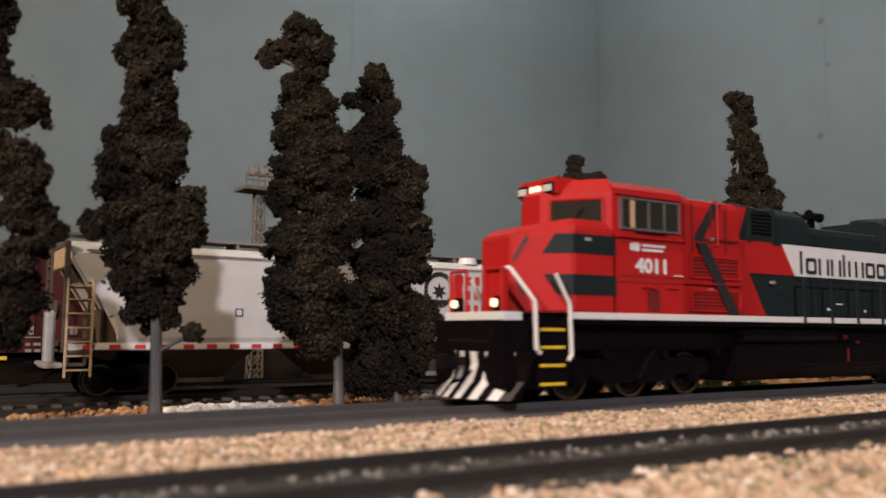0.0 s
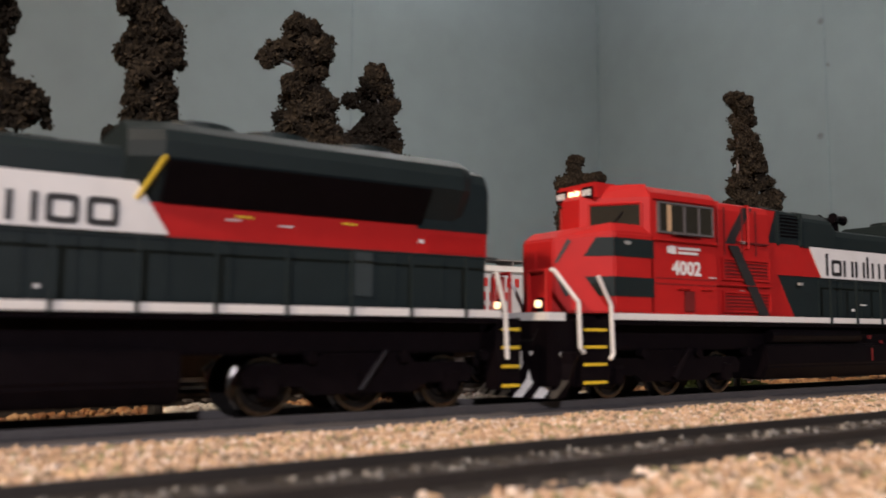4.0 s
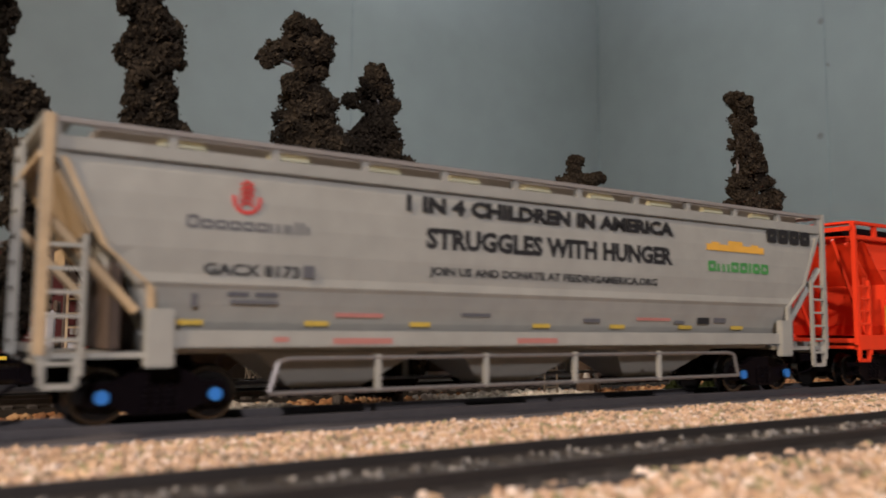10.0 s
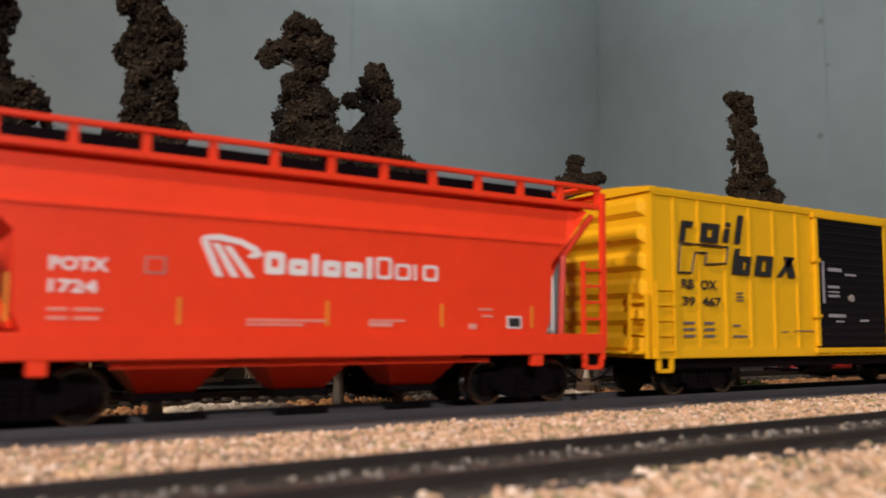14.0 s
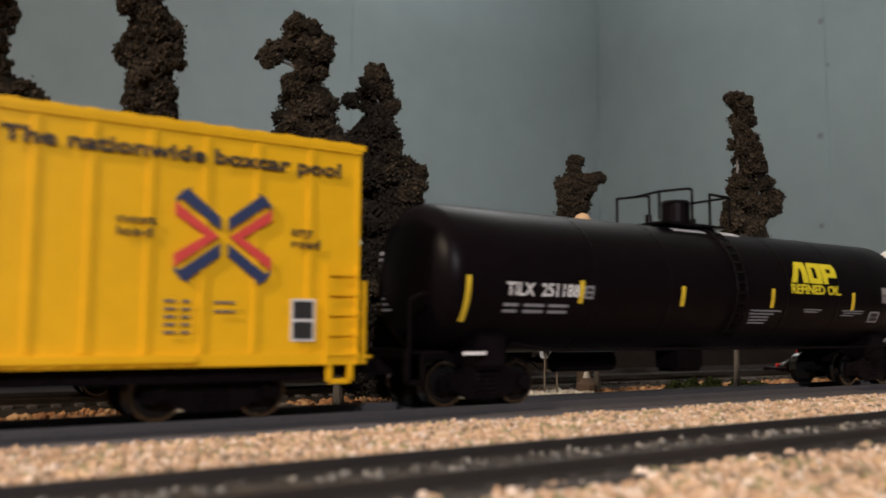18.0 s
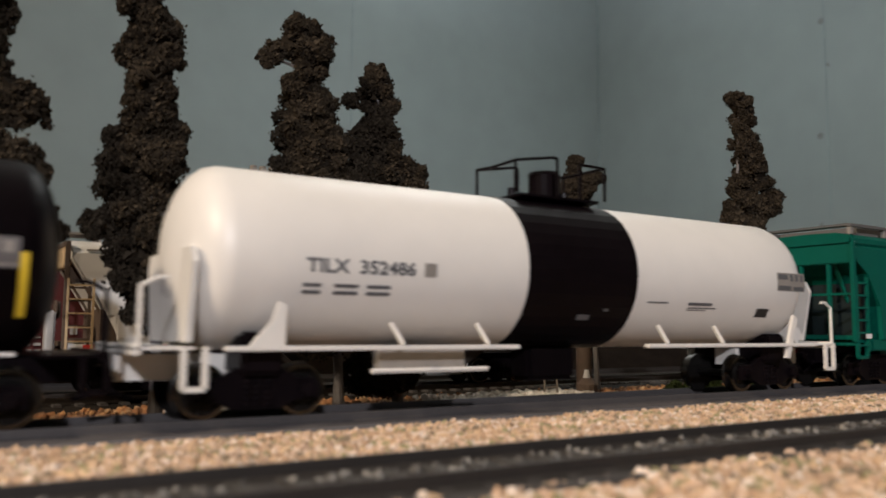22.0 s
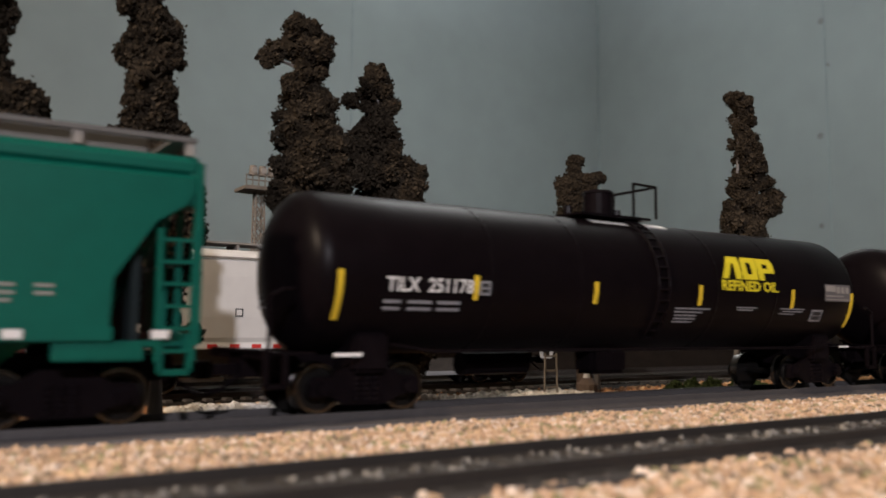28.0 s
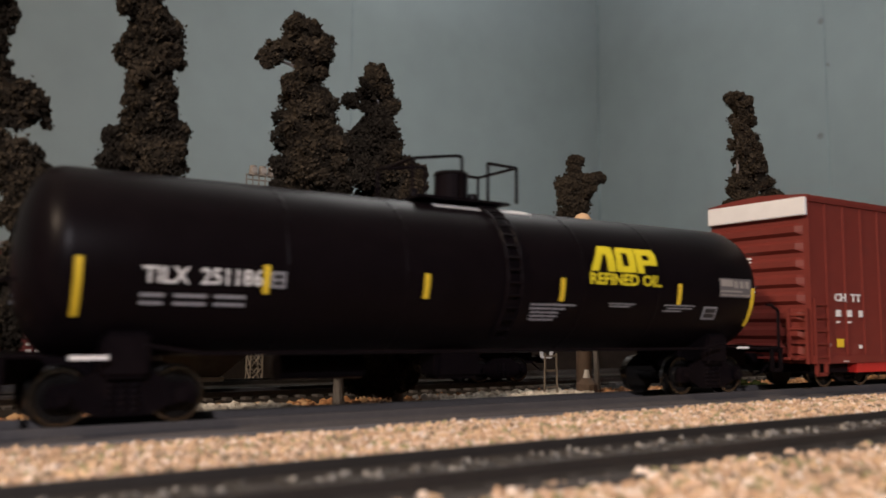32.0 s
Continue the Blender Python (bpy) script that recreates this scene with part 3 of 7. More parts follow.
def freight_truck(car, x, half=0.0102, r=0.0052, cap="black", cap_label=""):
    for s in (-1, 1):
        y = s * 0.0107
        bm = bmesh.new()
        prism(bm, [(-half - 0.0028, r + 0.0010), (-half - 0.0020, r + 0.0024), (-half + 0.0020, r + 0.0026), (-0.0040, r + 0.0050), (0.0040, r + 0.0050), (half - 0.0020, r + 0.0026), (half + 0.0020, r + 0.0024), (half + 0.0028, r + 0.0010), (half + 0.0028, r - 0.0016), (half - 0.0022, r - 0.0018), (0.0050, r - 0.0034), (-0.0050, r - 0.0034), (-half + 0.0022, r - 0.0018), (-half - 0.0028, r - 0.0016)], y - 0.0009, y + 0.0009)
        for k in (-1, 1):
            disc(bm, (k * half, r), 0.0016, y - 0.0016, y + 0.0016, 12)
        ob = part("side_frame", bm, "black", car)
        ob.location.x = x
        for k in (-0.0022, 0.0, 0.0022):
            bm = bmesh.new()
            for j in range(5):
                upright(bm, (x + k, y + s * 0.0008), 0.0008, 0.0008, r - 0.0026 + j * 0.0011, r - 0.0020 + j * 0.0011, 8)
            part("spring", bm, "black", car)
        for k in (-1, 1):
            part("bearing_cap", disc(bmesh.new(), (x + k * half, r), 0.0013, y + s * 0.0014, y + s * 0.0024, 12), cap, car, cap_label)
            one("brake_shoe", "black", car, x + k * (half - r - 0.0012), x + k * (half - r), s * 0.0066, s * 0.0092, r - 0.002, r + 0.0014)
    one("bolster", "black", car, x - 0.0022, x + 0.0022, -0.0098, 0.0098, r - 0.0005, r + 0.0036)
    for k in (-1, 1):
        wheelset(car, x + k * half, r)


def coupler(car, x, sign, z=0.0092, mat="black"):
    bm = bmesh.new()
    box(bm, min(x, x + sign * 0.006), max(x, x + sign * 0.006), -0.0011, 0.0011, z - 0.0011, z + 0.0011)
    box(bm, min(x + sign * 0.006, x + sign * 0.0088), max(x + sign * 0.006, x + sign * 0.0088), -0.0021, 0.0021, z - 0.0018, z + 0.0018, 0.0004)
    part("coupler", bm, mat, car)
    part("air_hose", tube(bmesh.new(), [(x, -0.003, z - 0.001), (x + sign * 0.004, -0.0032, z - 0.004), (x + sign * 0.007, -0.002, z - 0.005)], 0.0004, 5), "black", car)


def ladder(car, mat, x0, x1, y, z0, z1, rungs, name="ladder", t=0.00045, label=""):
    """A side ladder in the plane y: its stiles, and each rung a piece of its own."""
    bm = bmesh.new()
    for x in (x0, x1):
        box(bm, x - t, x + t, y - t, y + t, z0, z1)
    ob = part(name, bm, mat, car, label)
    first = None
    for i in range(rungs):
        z = z0 + (z1 - z0) * (i + 0.5) / rungs
        if first is None:
            first = part("rung", box(bmesh.new(), x0, x1, y - t * 0.8, y + t * 0.8, -t * 0.7, t * 0.7), mat, ob)
            rung = first
        else:
            rung = new("rung", first.data)
            rung.parent = ob
        rung.location.z = z
    return ob


def end_ladder(car, mat, x, y0, y1, z0, z1, rungs, name="end_ladder", t=0.00045):
    bm = bmesh.new()
    for y in (y0, y1):
        box(bm, x - t, x + t, y - t, y + t, z0, z1)
    ob = part(name, bm, mat, car)
    first = None
    for i in range(rungs):
        z = z0 + (z1 - z0) * (i + 0.5) / rungs
        if first is None:
            first = part("rung", box(bmesh.new(), x - t * 0.8, x + t * 0.8, y0, y1, -t * 0.7, t * 0.7), mat, ob)
            rung = first
        else:
            rung = new("rung", first.data)
            rung.parent = ob
        rung.location.z = z
    return ob


def stirrup(car, mat, x, y, z0, z1, w=0.0042, t=0.0005):
    bm = bmesh.new()
    for k in (-w / 2, w / 2):
        box(bm, x + k - t, x + k + t, y - t, y + t, z0, z1)
    box(bm, x - w / 2, x + w / 2, y - t, y + t, z0 - t, z0 + t)
    return part("stirrup_step", bm, mat, car)


def hull(stations, half, low, bm=None):
    """Closed body lofted along x: half is the cross-section (y, z) from the ridge down one side; low(x) lifts its floor."""
    bm = bm or bmesh.new()
    rings = []
    for x in stations:
        lo = low(x)
        right = [(x, y, max(z, lo)) for y, z in half]
        left = [(x, -y, max(z, lo)) for y, z in reversed(half)]
        rings.append(left + right)
    return loft(bm, rings)


# -- locomotives --
def locomotive(u, number, label):
    car = empty("diesel_locomotive", pose(u, 0, RAIL), label, "locomotive", "model train")
    one("underframe", "black", car, 0.006, 0.2395, -0.0125, 0.0125, 0.0125, 0.0196, 0.0004)
    one("walkway", "black", car, 0.0118, 0.2412, -0.0171, 0.0171, 0.0192, 0.0219)
    for s in (-1, 1):
        one("sill_stripe", "white", car, 0.0115, 0.2412, s * 0.0175 - 0.0004, s * 0.0175 + 0.0004, 0.0204, 0.0221, 0.0001, "white sill stripe")
    one("front_platform", "black", car, -0.0050, 0.0115, -0.0118, 0.0118, 0.0190, 0.0215)
    one("platform_edge", "white", car, -0.0056, -0.0049, -0.0120, 0.0120, 0.0200, 0.0221, 0.0001, "white painted platform edge")
    one("platform_edge_side", "white", car, -0.0050, 0.0005, -0.0123, -0.0117, 0.0200, 0.0221)
    # front steps
    for s in (-1, 1):
        one("step_well", "black", car, 0.0015, 0.0112, *band(s, 0.0148, 0.0024, 0.0020), 0.0040, 0.0204)
        for z in (0.0049, 0.0093, 0.0136, 0.0178):
            one("step_edge", "yellow", car, 0.0022, 0.0097, *band(s, 0.0170, 0.0003, 0.0004), z - 0.00035, z + 0.00035, 0.0001, "yellow step edge")
            one("rear_step_edge", "yellow", car, 0.2425, 0.2475, *band(s, 0.0165, 0.0003, 0.0004), z - 0.00035, z + 0.00035, 0.0001, "yellow step edge")
        bm = tube(bmesh.new(), [(0.0018, s * 0.0176, 0.0122), (0.0004, s * 0.0178, 0.0134), (0.0000, s * 0.0178, 0.0245), (-0.0036, s * 0.0128, 0.0326), (-0.0038, s * 0.0118, 0.0326)], 0.00055)
        part("handrail", bm, "white", car, "white front handrail")
        part("handrail", tube(bmesh.new(), [(0.0102, s * 0.0178, 0.0104), (0.0113, s * 0.0178, 0.0118), (0.0108, s * 0.0178, 0.0240), (0.0066, s * 0.0176, 0.0312)], 0.00055), "white", car, "white step handrail")
        part("handrail", tube(bmesh.new(), [(0.2432, s * 0.0176, 0.0110), (0.2426, s * 0.0176, 0.0220), (0.2400, s * 0.0176, 0.0310)], 0.0005), "white", car, "white rear handrail")
        one("rear_step_well", "black", car, 0.2412, 0.2480, s * 0.0140 - 0.0022, s * 0.0140 + 0.0022, 0.0040, 0.0204)
        # red uncoupling posts on the platform
        part("end_rail", tube(bmesh.new(), [(-0.0045, s * 0.0040, 0.0221), (-0.0045, s * 0.0040, 0.0325), (-0.0045, s * 0.0110, 0.0325), (-0.0045, s * 0.0110, 0.0221)], 0.0005), "fxred", car)
        lampbase = part("ditch_light", disc(bmesh.new(), (0, 0), 0.0010, -0.0006, 0.0006, 14), "headlight", car, "glowing ditch light")
        lampbase.matrix_basis = pose(-0.0050, s * 0.0086, 0.0242, 0, 0, 90)
        one("ditch_light_bracket", "black", car, -0.0048, -0.0030, s * 0.0086 - 0.0014, s * 0.0086 + 0.0014, 0.0215, 0.0258, 0.0003)
    # striped pilot plough
    n = 13
    for i in range(n):
        y0, y1 = -0.0160 + 0.032 * i / n, -0.0160 + 0.032 * (i + 1) / n
        bm = bmesh.new()
        f = lambda y: -0.0098 + 0.0066 * (abs(y) / 0.0165) ** 2
        loft(bm, [[(f(y) + 0.0016, y * 1.0 - 0.0016, 0.0124), (f(y) + 0.0022, y - 0.0013, 0.0095), (f(y) + 0.0014, y - 0.0004, 0.0055), (f(y) - 0.0016, y + 0.0010, 0.0012), (f(y) + 0.0016, y + 0.0010, 0.0012), (f(y) + 0.0040, y - 0.0016, 0.0124)] for y in (y0, (y0 + y1) / 2, y1)])
        part("plough_stripe", bm, "white" if i % 2 else "black", car, "white plough stripe" if i % 2 else "black plough stripe")
    one("pilot", "black", car, -0.0070, 0.0015, -0.0150, 0.0150, 0.0040, 0.0200, 0.0004)
    coupler(car, -0.0062, -1, 0.0100, "gloss")
    coupler(car, 0.2440, 1, 0.0100)
    # nose: narrow front, long chamfers to the cab sides
    fx, fy, kx, ky = 0.0018, 0.0062, 0.0125, 0.0175
    plan0 = [(fx, -fy), (kx, -ky), (0.0268, -ky), (0.0268, ky), (kx, ky), (fx, fy)]
    bm = loft(bmesh.new(), [[(x, y, 0.0221) for x, y in plan0], [(x, y, 0.0412 if x < 0.005 else 0.0428) for x, y in plan0], [(x + (0.003 if x < 0.005 else 0.001), y * 0.9, 0.0436 if x < 0.005 else 0.0455) for x, y in plan0]])
    bmesh.ops.bevel(bm, geom=bm.edges[:], offset=0.0004, segments=2, affect="EDGES")
    part("nose", bm, "fxred", car)

    def on_chamfer(name, mat, s, quad, lift=0.00016, label=""):
        """A thin patch on the chamfer; quad in (share from front to corner, height)."""
        a, b = Vector((fx, s * fy, 0)), Vector((kx, s * ky, 0))
        out = Vector((-(ky - fy), s * (kx - fx), 0)).normalized() * lift
        pts = [a + (b - a) * t + Vector((0, 0, z)) for t, z in quad]
        return part(name, loft(bmesh.new(), [[p - out for p in pts], [p + out for p in pts]]), mat, car, label)

    for s in (-1, 1):
        for z0, z1, t0, t1 in ((0.0264, 0.0314, 0.74, 0.52), (0.0366, 0.0414, 0.50, 0.70)):
            part("nose_stripe", prism(bmesh.new(), [(kx, z0), (0.0266, z0), (0.0266, z1), (kx, z1)], s * (ky + 0.0000), s * (ky + 0.00016)), "fxgreen", car, "dark green nose stripe")
            on_chamfer("nose_stripe", "fxgreen", s, [(t0, z0), (0.995, z0), (0.995, z1), (t1, z1)], label="dark green nose stripe")
        on_chamfer("nose_emblem", "slash", s, [(0.02, 0.0350), (0.08, 0.0350), (0.30, 0.0405), (0.24, 0.0412)], label="dark crossed nose mark")
        on_chamfer("nose_emblem", "slash", s, [(0.02, 0.0318), (0.20, 0.0262), (0.27, 0.0268), (0.06, 0.0322)], label="dark crossed nose mark")
        on_chamfer("nose_grab", "fxred", s, [(0.30, 0.0228), (0.42, 0.0228), (0.42, 0.0236), (0.30, 0.0236)], 0.0005)
    one("nose_door", "fxred", car, fx - 0.0004, fx + 0.0002, 0.0005, 0.0052, 0.0225, 0.0385, 0.0002)
    one("end_plate", "fxred", car, -0.0040, -0.0032, -0.0118, -0.0035, 0.0221, 0.0332, 0.0003, "red end plate on the platform")
    one("end_plate", "fxred", car, -0.0040, -0.0032, 0.0075, 0.0110, 0.0221, 0.0320, 0.0003, "red end plate on the platform")
    part("uncoupling_lever", tube(bmesh.new(), [(-0.0066, -0.0110, 0.0185), (-0.0068, -0.0085, 0.0150), (-0.0068, 0.0085, 0.0150)], 0.0004), "gloss", car)
    # cab
    half = [(0.0, 0.0578), (0.0095, 0.0575), (0.0155, 0.0560), (0.0175, 0.0542), (0.0175, 0.0455), (0.0175, 0.0221)]
    ring = lambda x, h: [(x, -y, z) for y, z in reversed(h)] + [(x, y, z) for y, z in h[1:]]
    part("cab", loft(bmesh.new(), [ring(0.0258, half), ring(0.0515, half)]), "fxred", car)
    cab0 = [(0.0135, -0.0035), (0.0256, -0.0174), (0.0262, -0.0174), (0.0262, 0.0174), (0.0256, 0.0174), (0.0135, 0.0035)]
    bm = loft(bmesh.new(), [[(x, y, 0.0432) for x, y in cab0], [(x, y, 0.0530) for x, y in cab0], [(x + (0.0035 if x < 0.02 else 0.0004), y * 0.86, 0.0568) for x, y in cab0]])
    part("cab_front", bm, "fxred", car)
    part("headlight_brow", box(bmesh.new(), 0.0150, 0.0240, -0.0078, 0.0078, 0.0525, 0.0575, 0.0007), "fxred", car)
    for y in (-0.0012, 0.0012):
        ob = part("headlight", disc(bmesh.new(), (0, 0), 0.0009, -0.0004, 0.0004, 14), "headlight", car, "glowing headlight")
        ob.matrix_basis = pose(0.0149, y, 0.0548, 0, 0, 90)
    for s in (-1, 1):
        nb = one("number_board", "black", car, 0.0145, 0.0151, s * 0.0052 - 0.0022, s * 0.0052 + 0.0022, 0.0532, 0.0562, 0.0002)
        for k in range(4):
            one("digit", "lettering", nb, 0.01435, 0.0146, s * 0.0052 - 0.0017 + k * 0.0009, s * 0.0052 - 0.0011 + k * 0.0009, 0.0538, 0.0555)
        a, b = Vector((0.0135, s * 0.0035, 0)), Vector((0.0256, s * 0.0174, 0))
        out = Vector((-0.0139, s * 0.0121, 0)).normalized()
        at = lambda t, z, k: a + (b - a) * t + Vector((0, 0, z)) + out * k
        quad = ((0.14, 0.0452), (0.88, 0.0449), (0.88, 0.0514), (0.14, 0.0512))
        part("windscreen", loft(bmesh.new(), [[at(t, z, -0.0003) for t, z in quad], [at(t, z, 0.0003) for t, z in quad]]), "glass", car, "dark cab windscreen")
        part("windscreen_frame", tube(bmesh.new(), [at(t, z, 0.0003) for t, z in quad + quad[:1]], 0.0004, 5), "fxred", car)
        part("wiper", tube(bmesh.new(), [at(0.45, 0.0450, 0.0006), at(0.62, 0.0490, 0.0006)], 0.0002, 4), "black", car)
        y = s * 0.0176
        bm = bmesh.new()
        for q in ((0.0280, 0.0287, 0.0436, 0.0520), (0.0494, 0.0500, 0.0436, 0.0520), (0.0287, 0.0494, 0.0515, 0.0520), (0.0287, 0.0494, 0.0436, 0.0441), (0.0378, 0.0386, 0.0441, 0.0515), (0.0438, 0.0444, 0.0441, 0.0515)):
            box(bm, q[0], q[1], y - 0.0006, y + 0.0006, q[2], q[3])
        part("side_window_frame", bm, "rim", car, "grey side window frame")
        for p, q in ((0.0287, 0.0315), (0.0332, 0.0378), (0.0386, 0.0438), (0.0444, 0.0494)):
            one("side_window", "glass", car, p, q, y - 0.0004, y + 0.0001, 0.0440, 0.0514)
        one("window_blind", "vent", car, 0.0315, 0.0332, y - 0.0004, y + 0.0001, 0.0442, 0.0514, 0.0, "tan blind behind the side window")
        one("arm_rest", "rim", car, 0.0330, 0.0446, *band(s, 0.0176, 0.0004, 0.0016), 0.0433, 0.0440, 0.0002)
        one("window_ledge", "fxred", car, 0.0262, 0.0514, *band(s, 0.0176, 0.0004, 0.0009), 0.0414, 0.0422, 0.0002)
        one("drip_rail", "fxred", car, 0.0262, 0.0508, *band(s, 0.0176, 0.0004, 0.0006), 0.0524, 0.0530, 0.0002)
    # Flat dark red plate: the hatch recess is only painted shade.
    one("side_hatch", "dimred", car, 0.0380, 0.0423, -0.01775, -0.0174, 0.0228, 0.0284, 0.0002)
    for z in (0.0315, 0.0300):
        one("cab_seam", "dimred", car, 0.0270, 0.0512, -0.01758, -0.0174, z, z + 0.00025)
    for x in (0.0355, 0.0450):
        part("cab_grab", tube(bmesh.new(), [(x, -0.0174, 0.0290), (x, -0.0184, 0.0290), (x + 0.0040, -0.0184, 0.0290), (x + 0.0040, -0.0174, 0.0290)], 0.00022, 5), "fxred", car)
    # red electrical cabinet behind the cab, then the long dark hood
    hood = lambda w, t: [(0.0, t), (w - 0.0025, t), (w - 0.0008, t - 0.0007), (w, t - 0.0025), (w, 0.0221)]
    loft(b1 := bmesh.new(), [ring(0.0514, hood(0.0140, 0.0552)), ring(0.0800, hood(0.0140, 0.0552))])
    part("electrical_cabinet", b1, "fxred", car)
    loft(b1 := bmesh.new(), [ring(0.0800, hood(0.0128, 0.0560)), ring(0.0975, hood(0.0128, 0.0552)), ring(0.0980, hood(0.0128, 0.0520)), ring(0.1160, hood(0.0128, 0.0516)), ring(0.1175, hood(0.0116, 0.0514)), ring(0.2410, hood(0.0116, 0.0516))])
    part("long_hood", b1, "fxgreen", car)
    one("hatch_grille", "black", car, 0.0866, 0.0962, -0.0131, 0.0131, 0.0468, 0.0538, 0.0002)
    for k in range(6):
        one("grille_bar", "fxgreen", car, 0.0866, 0.0962, -0.0134, -0.0129, 0.0474 + k * 0.0011, 0.0477 + k * 0.0011)
    for x in (0.0852, 0.0966):
        one("hood_rib", "fxgreen", car, x, x + 0.0012, -0.0137, 0.0137, 0.0440, 0.0548, 0.0003)
    bm = loft(bmesh.new(), [ring(x, [(0.0, t), (0.0095, t), (0.0126, t - 0.0022), (0.0132, t - 0.0034), (0.0132, 0.0440)]) for x, t in ((0.0984, 0.0548), (0.0990, 0.0558), (0.1135, 0.0557), (0.1160, 0.0538))])
    part("blower_housing", bm, "fxgreen", car)
    yh = -0.0128
    plate(car, "red_panel", "fxred", yh, [(0.0800, 0.0222), (0.0930, 0.0222), (0.0852, 0.0350), (0.1078, 0.0350), (0.1016, 0.0446), (0.0806, 0.0446), (0.0850, 0.0545), (0.0800, 0.0545)], "red paint flash on the hood", th=0.0002)
    one("hood_side_shelf", "fxgreen", car, 0.1170, 0.1520, -0.0128, 0.0128, 0.0222, 0.0450, 0.0003)
    plate(car, "white_panel", "lettering", -0.0131, [(0.1014, 0.0445), (0.1612, 0.0445), (0.1672, 0.0349), (0.1076, 0.0349)], "white name panel", th=0.0003)
    marks(car, "name_mark", "ink", -0.0135, 0.1098, 0.1594, 0.0357, 0.0428, "losslmoo", "grey-black word mark as plain shapes", w=0.17)
    one("hood_door_panel", "fxgreen", car, 0.1520, 0.2405, -0.0128, 0.0128, 0.0222, 0.0410, 0.0003)
    plate(car, "red_band", "fxred", -0.0128, [(0.1672, 0.0345), (0.2406, 0.0345), (0.2406, 0.0409), (0.1633, 0.0409)], "red band along the rear hood")
    plate(car, "slash_low", "slash", -0.01495, [(0.0602, 0.0424), (0.0645, 0.0424), (0.0780, 0.0224), (0.0736, 0.0224)], "charcoal slash")
    plate(car, "slash_high", "slash", -0.0140, [(0.0600, 0.0430), (0.0642, 0.0430), (0.0652, 0.0452), (0.0722, 0.0540), (0.0680, 0.0540), (0.0612, 0.0452)], "charcoal slash")
    for z0, z1 in ((0.0330, 0.0382), (0.0238, 0.0286)):
        # Backing in dark red paints the shade between the slats.
        one("louvre_shade", "dimred", car, 0.0585, 0.0788, -0.01425, -0.0139, z0, z1)
        for i in range(5):
            z = z0 + (z1 - z0) * (i + 0.5) / 5
            one("louvre", "fxred", car, 0.0585, 0.0788, -0.0146, -0.0141, z - 0.00018, z + 0.00018)
        bm = bmesh.new()
        for q in ((0.0578, 0.0585, z0 - 0.0007, z1 + 0.0007), (0.0788, 0.0796, z0 - 0.0007, z1 + 0.0007), (0.0585, 0.0788, z1, z1 + 0.0007), (0.0585, 0.0788, z0 - 0.0007, z0)):
            box(bm, q[0], q[1], -0.0148, -0.0139, q[2], q[3])
        part("louvre_frame", bm, "fxred", car)
    for x, z0, z1 in ((0.0524, 0.0228, 0.0535), (0.0592, 0.0395, 0.0535), (0.0672, 0.0400, 0.0535), (0.0735, 0.0400, 0.0535)):
        one("panel_seam", "dimred", car, x, x + 0.0005, -0.01425, -0.0138, z0, z1)
    for x in (0.0555, 0.0690):
        part("cabinet_grab", tube(bmesh.new(), [(x, -0.0139, 0.0420), (x, -0.0152, 0.0420), (x, -0.0152, 0.0545), (x, -0.0139, 0.0545)], 0.0003, 5), "fxred", car)
    one("cabinet_ledge", "fxred", car, 0.0520, 0.0800, -0.0152, 0.0152, 0.0306, 0.0312, 0.0002)
    one("cabinet_ledge", "dimred", car, 0.0645, 0.0790, -0.0147, 0.0147, 0.0432, 0.0439, 0.0002)
    for x in (0.0655, 0.0940):
        one("latch", "silver", car, x, x + 0.0016, -0.0147, -0.0138, 0.0288 if x < 0.07 else 0.0320, 0.0296 if x < 0.07 else 0.0328)
    one("latch", "silver", car, 0.0665, 0.0682, -0.0147, -0.0138, 0.0432, 0.0440)
    one("latch", "silver", car, 0.0665, 0.0682, -0.0147, -0.0138, 0.0362, 0.0370)
    for i in range(11):
        x = 0.1060 + i * 0.0122
        one("hood_door_seam", "fxgreen", car, x, x + 0.0004, -0.0131, -0.0126, 0.0228, 0.0340)
    bars(car, "stencil", "lettering", -0.0131, [(0.1240, 0.1256, 0.0245, 0.0253), (0.1290, 0.1325, 0.0265, 0.0269), (0.1450, 0.1458, 0.0243, 0.0250), (0.1780, 0.1810, 0.0385, 0.0388), (0.1890, 0.1920, 0.0380, 0.0383), (0.2220, 0.2232, 0.0368, 0.0376)])
    bars(car, "warning_plate", "yellow", -0.0131, [(0.1800, 0.1835, 0.0392, 0.0396), (0.2030, 0.2065, 0.0395, 0.0399)])
    one("hood_door", "fxdoor", car, 0.2052, 0.2105, -0.0133, -0.0126, 0.0244, 0.0345, 0.0002, "paler green hood door")
    bm = bmesh.new()
    for i in range(14):
        x = 0.2245 + i * 0.0011
        box(bm, x, x + 0.0004, -0.0133, -0.0126, 0.0350, 0.0390)
    part("rear_grille", bm, "fxred", car)
    # flared radiator
    flare = [(0.0, 0.0563), (0.0125, 0.0563), (0.0170, 0.0540), (0.0178, 0.0518), (0.0178, 0.0488), (0.0122, 0.0410)]
    rr = lambda x, k: [(x, -y * k, z) for y, z in reversed(flare)] + [(x, y * k, z) for y, z in flare[1:]]
    loft(bm := bmesh.new(), [rr(0.1590, 0.80), rr(0.1650, 1.0), rr(0.2310, 1.0), rr(0.2335, 0.93)])
    part("radiator_housing", bm, "fxgreen", car)
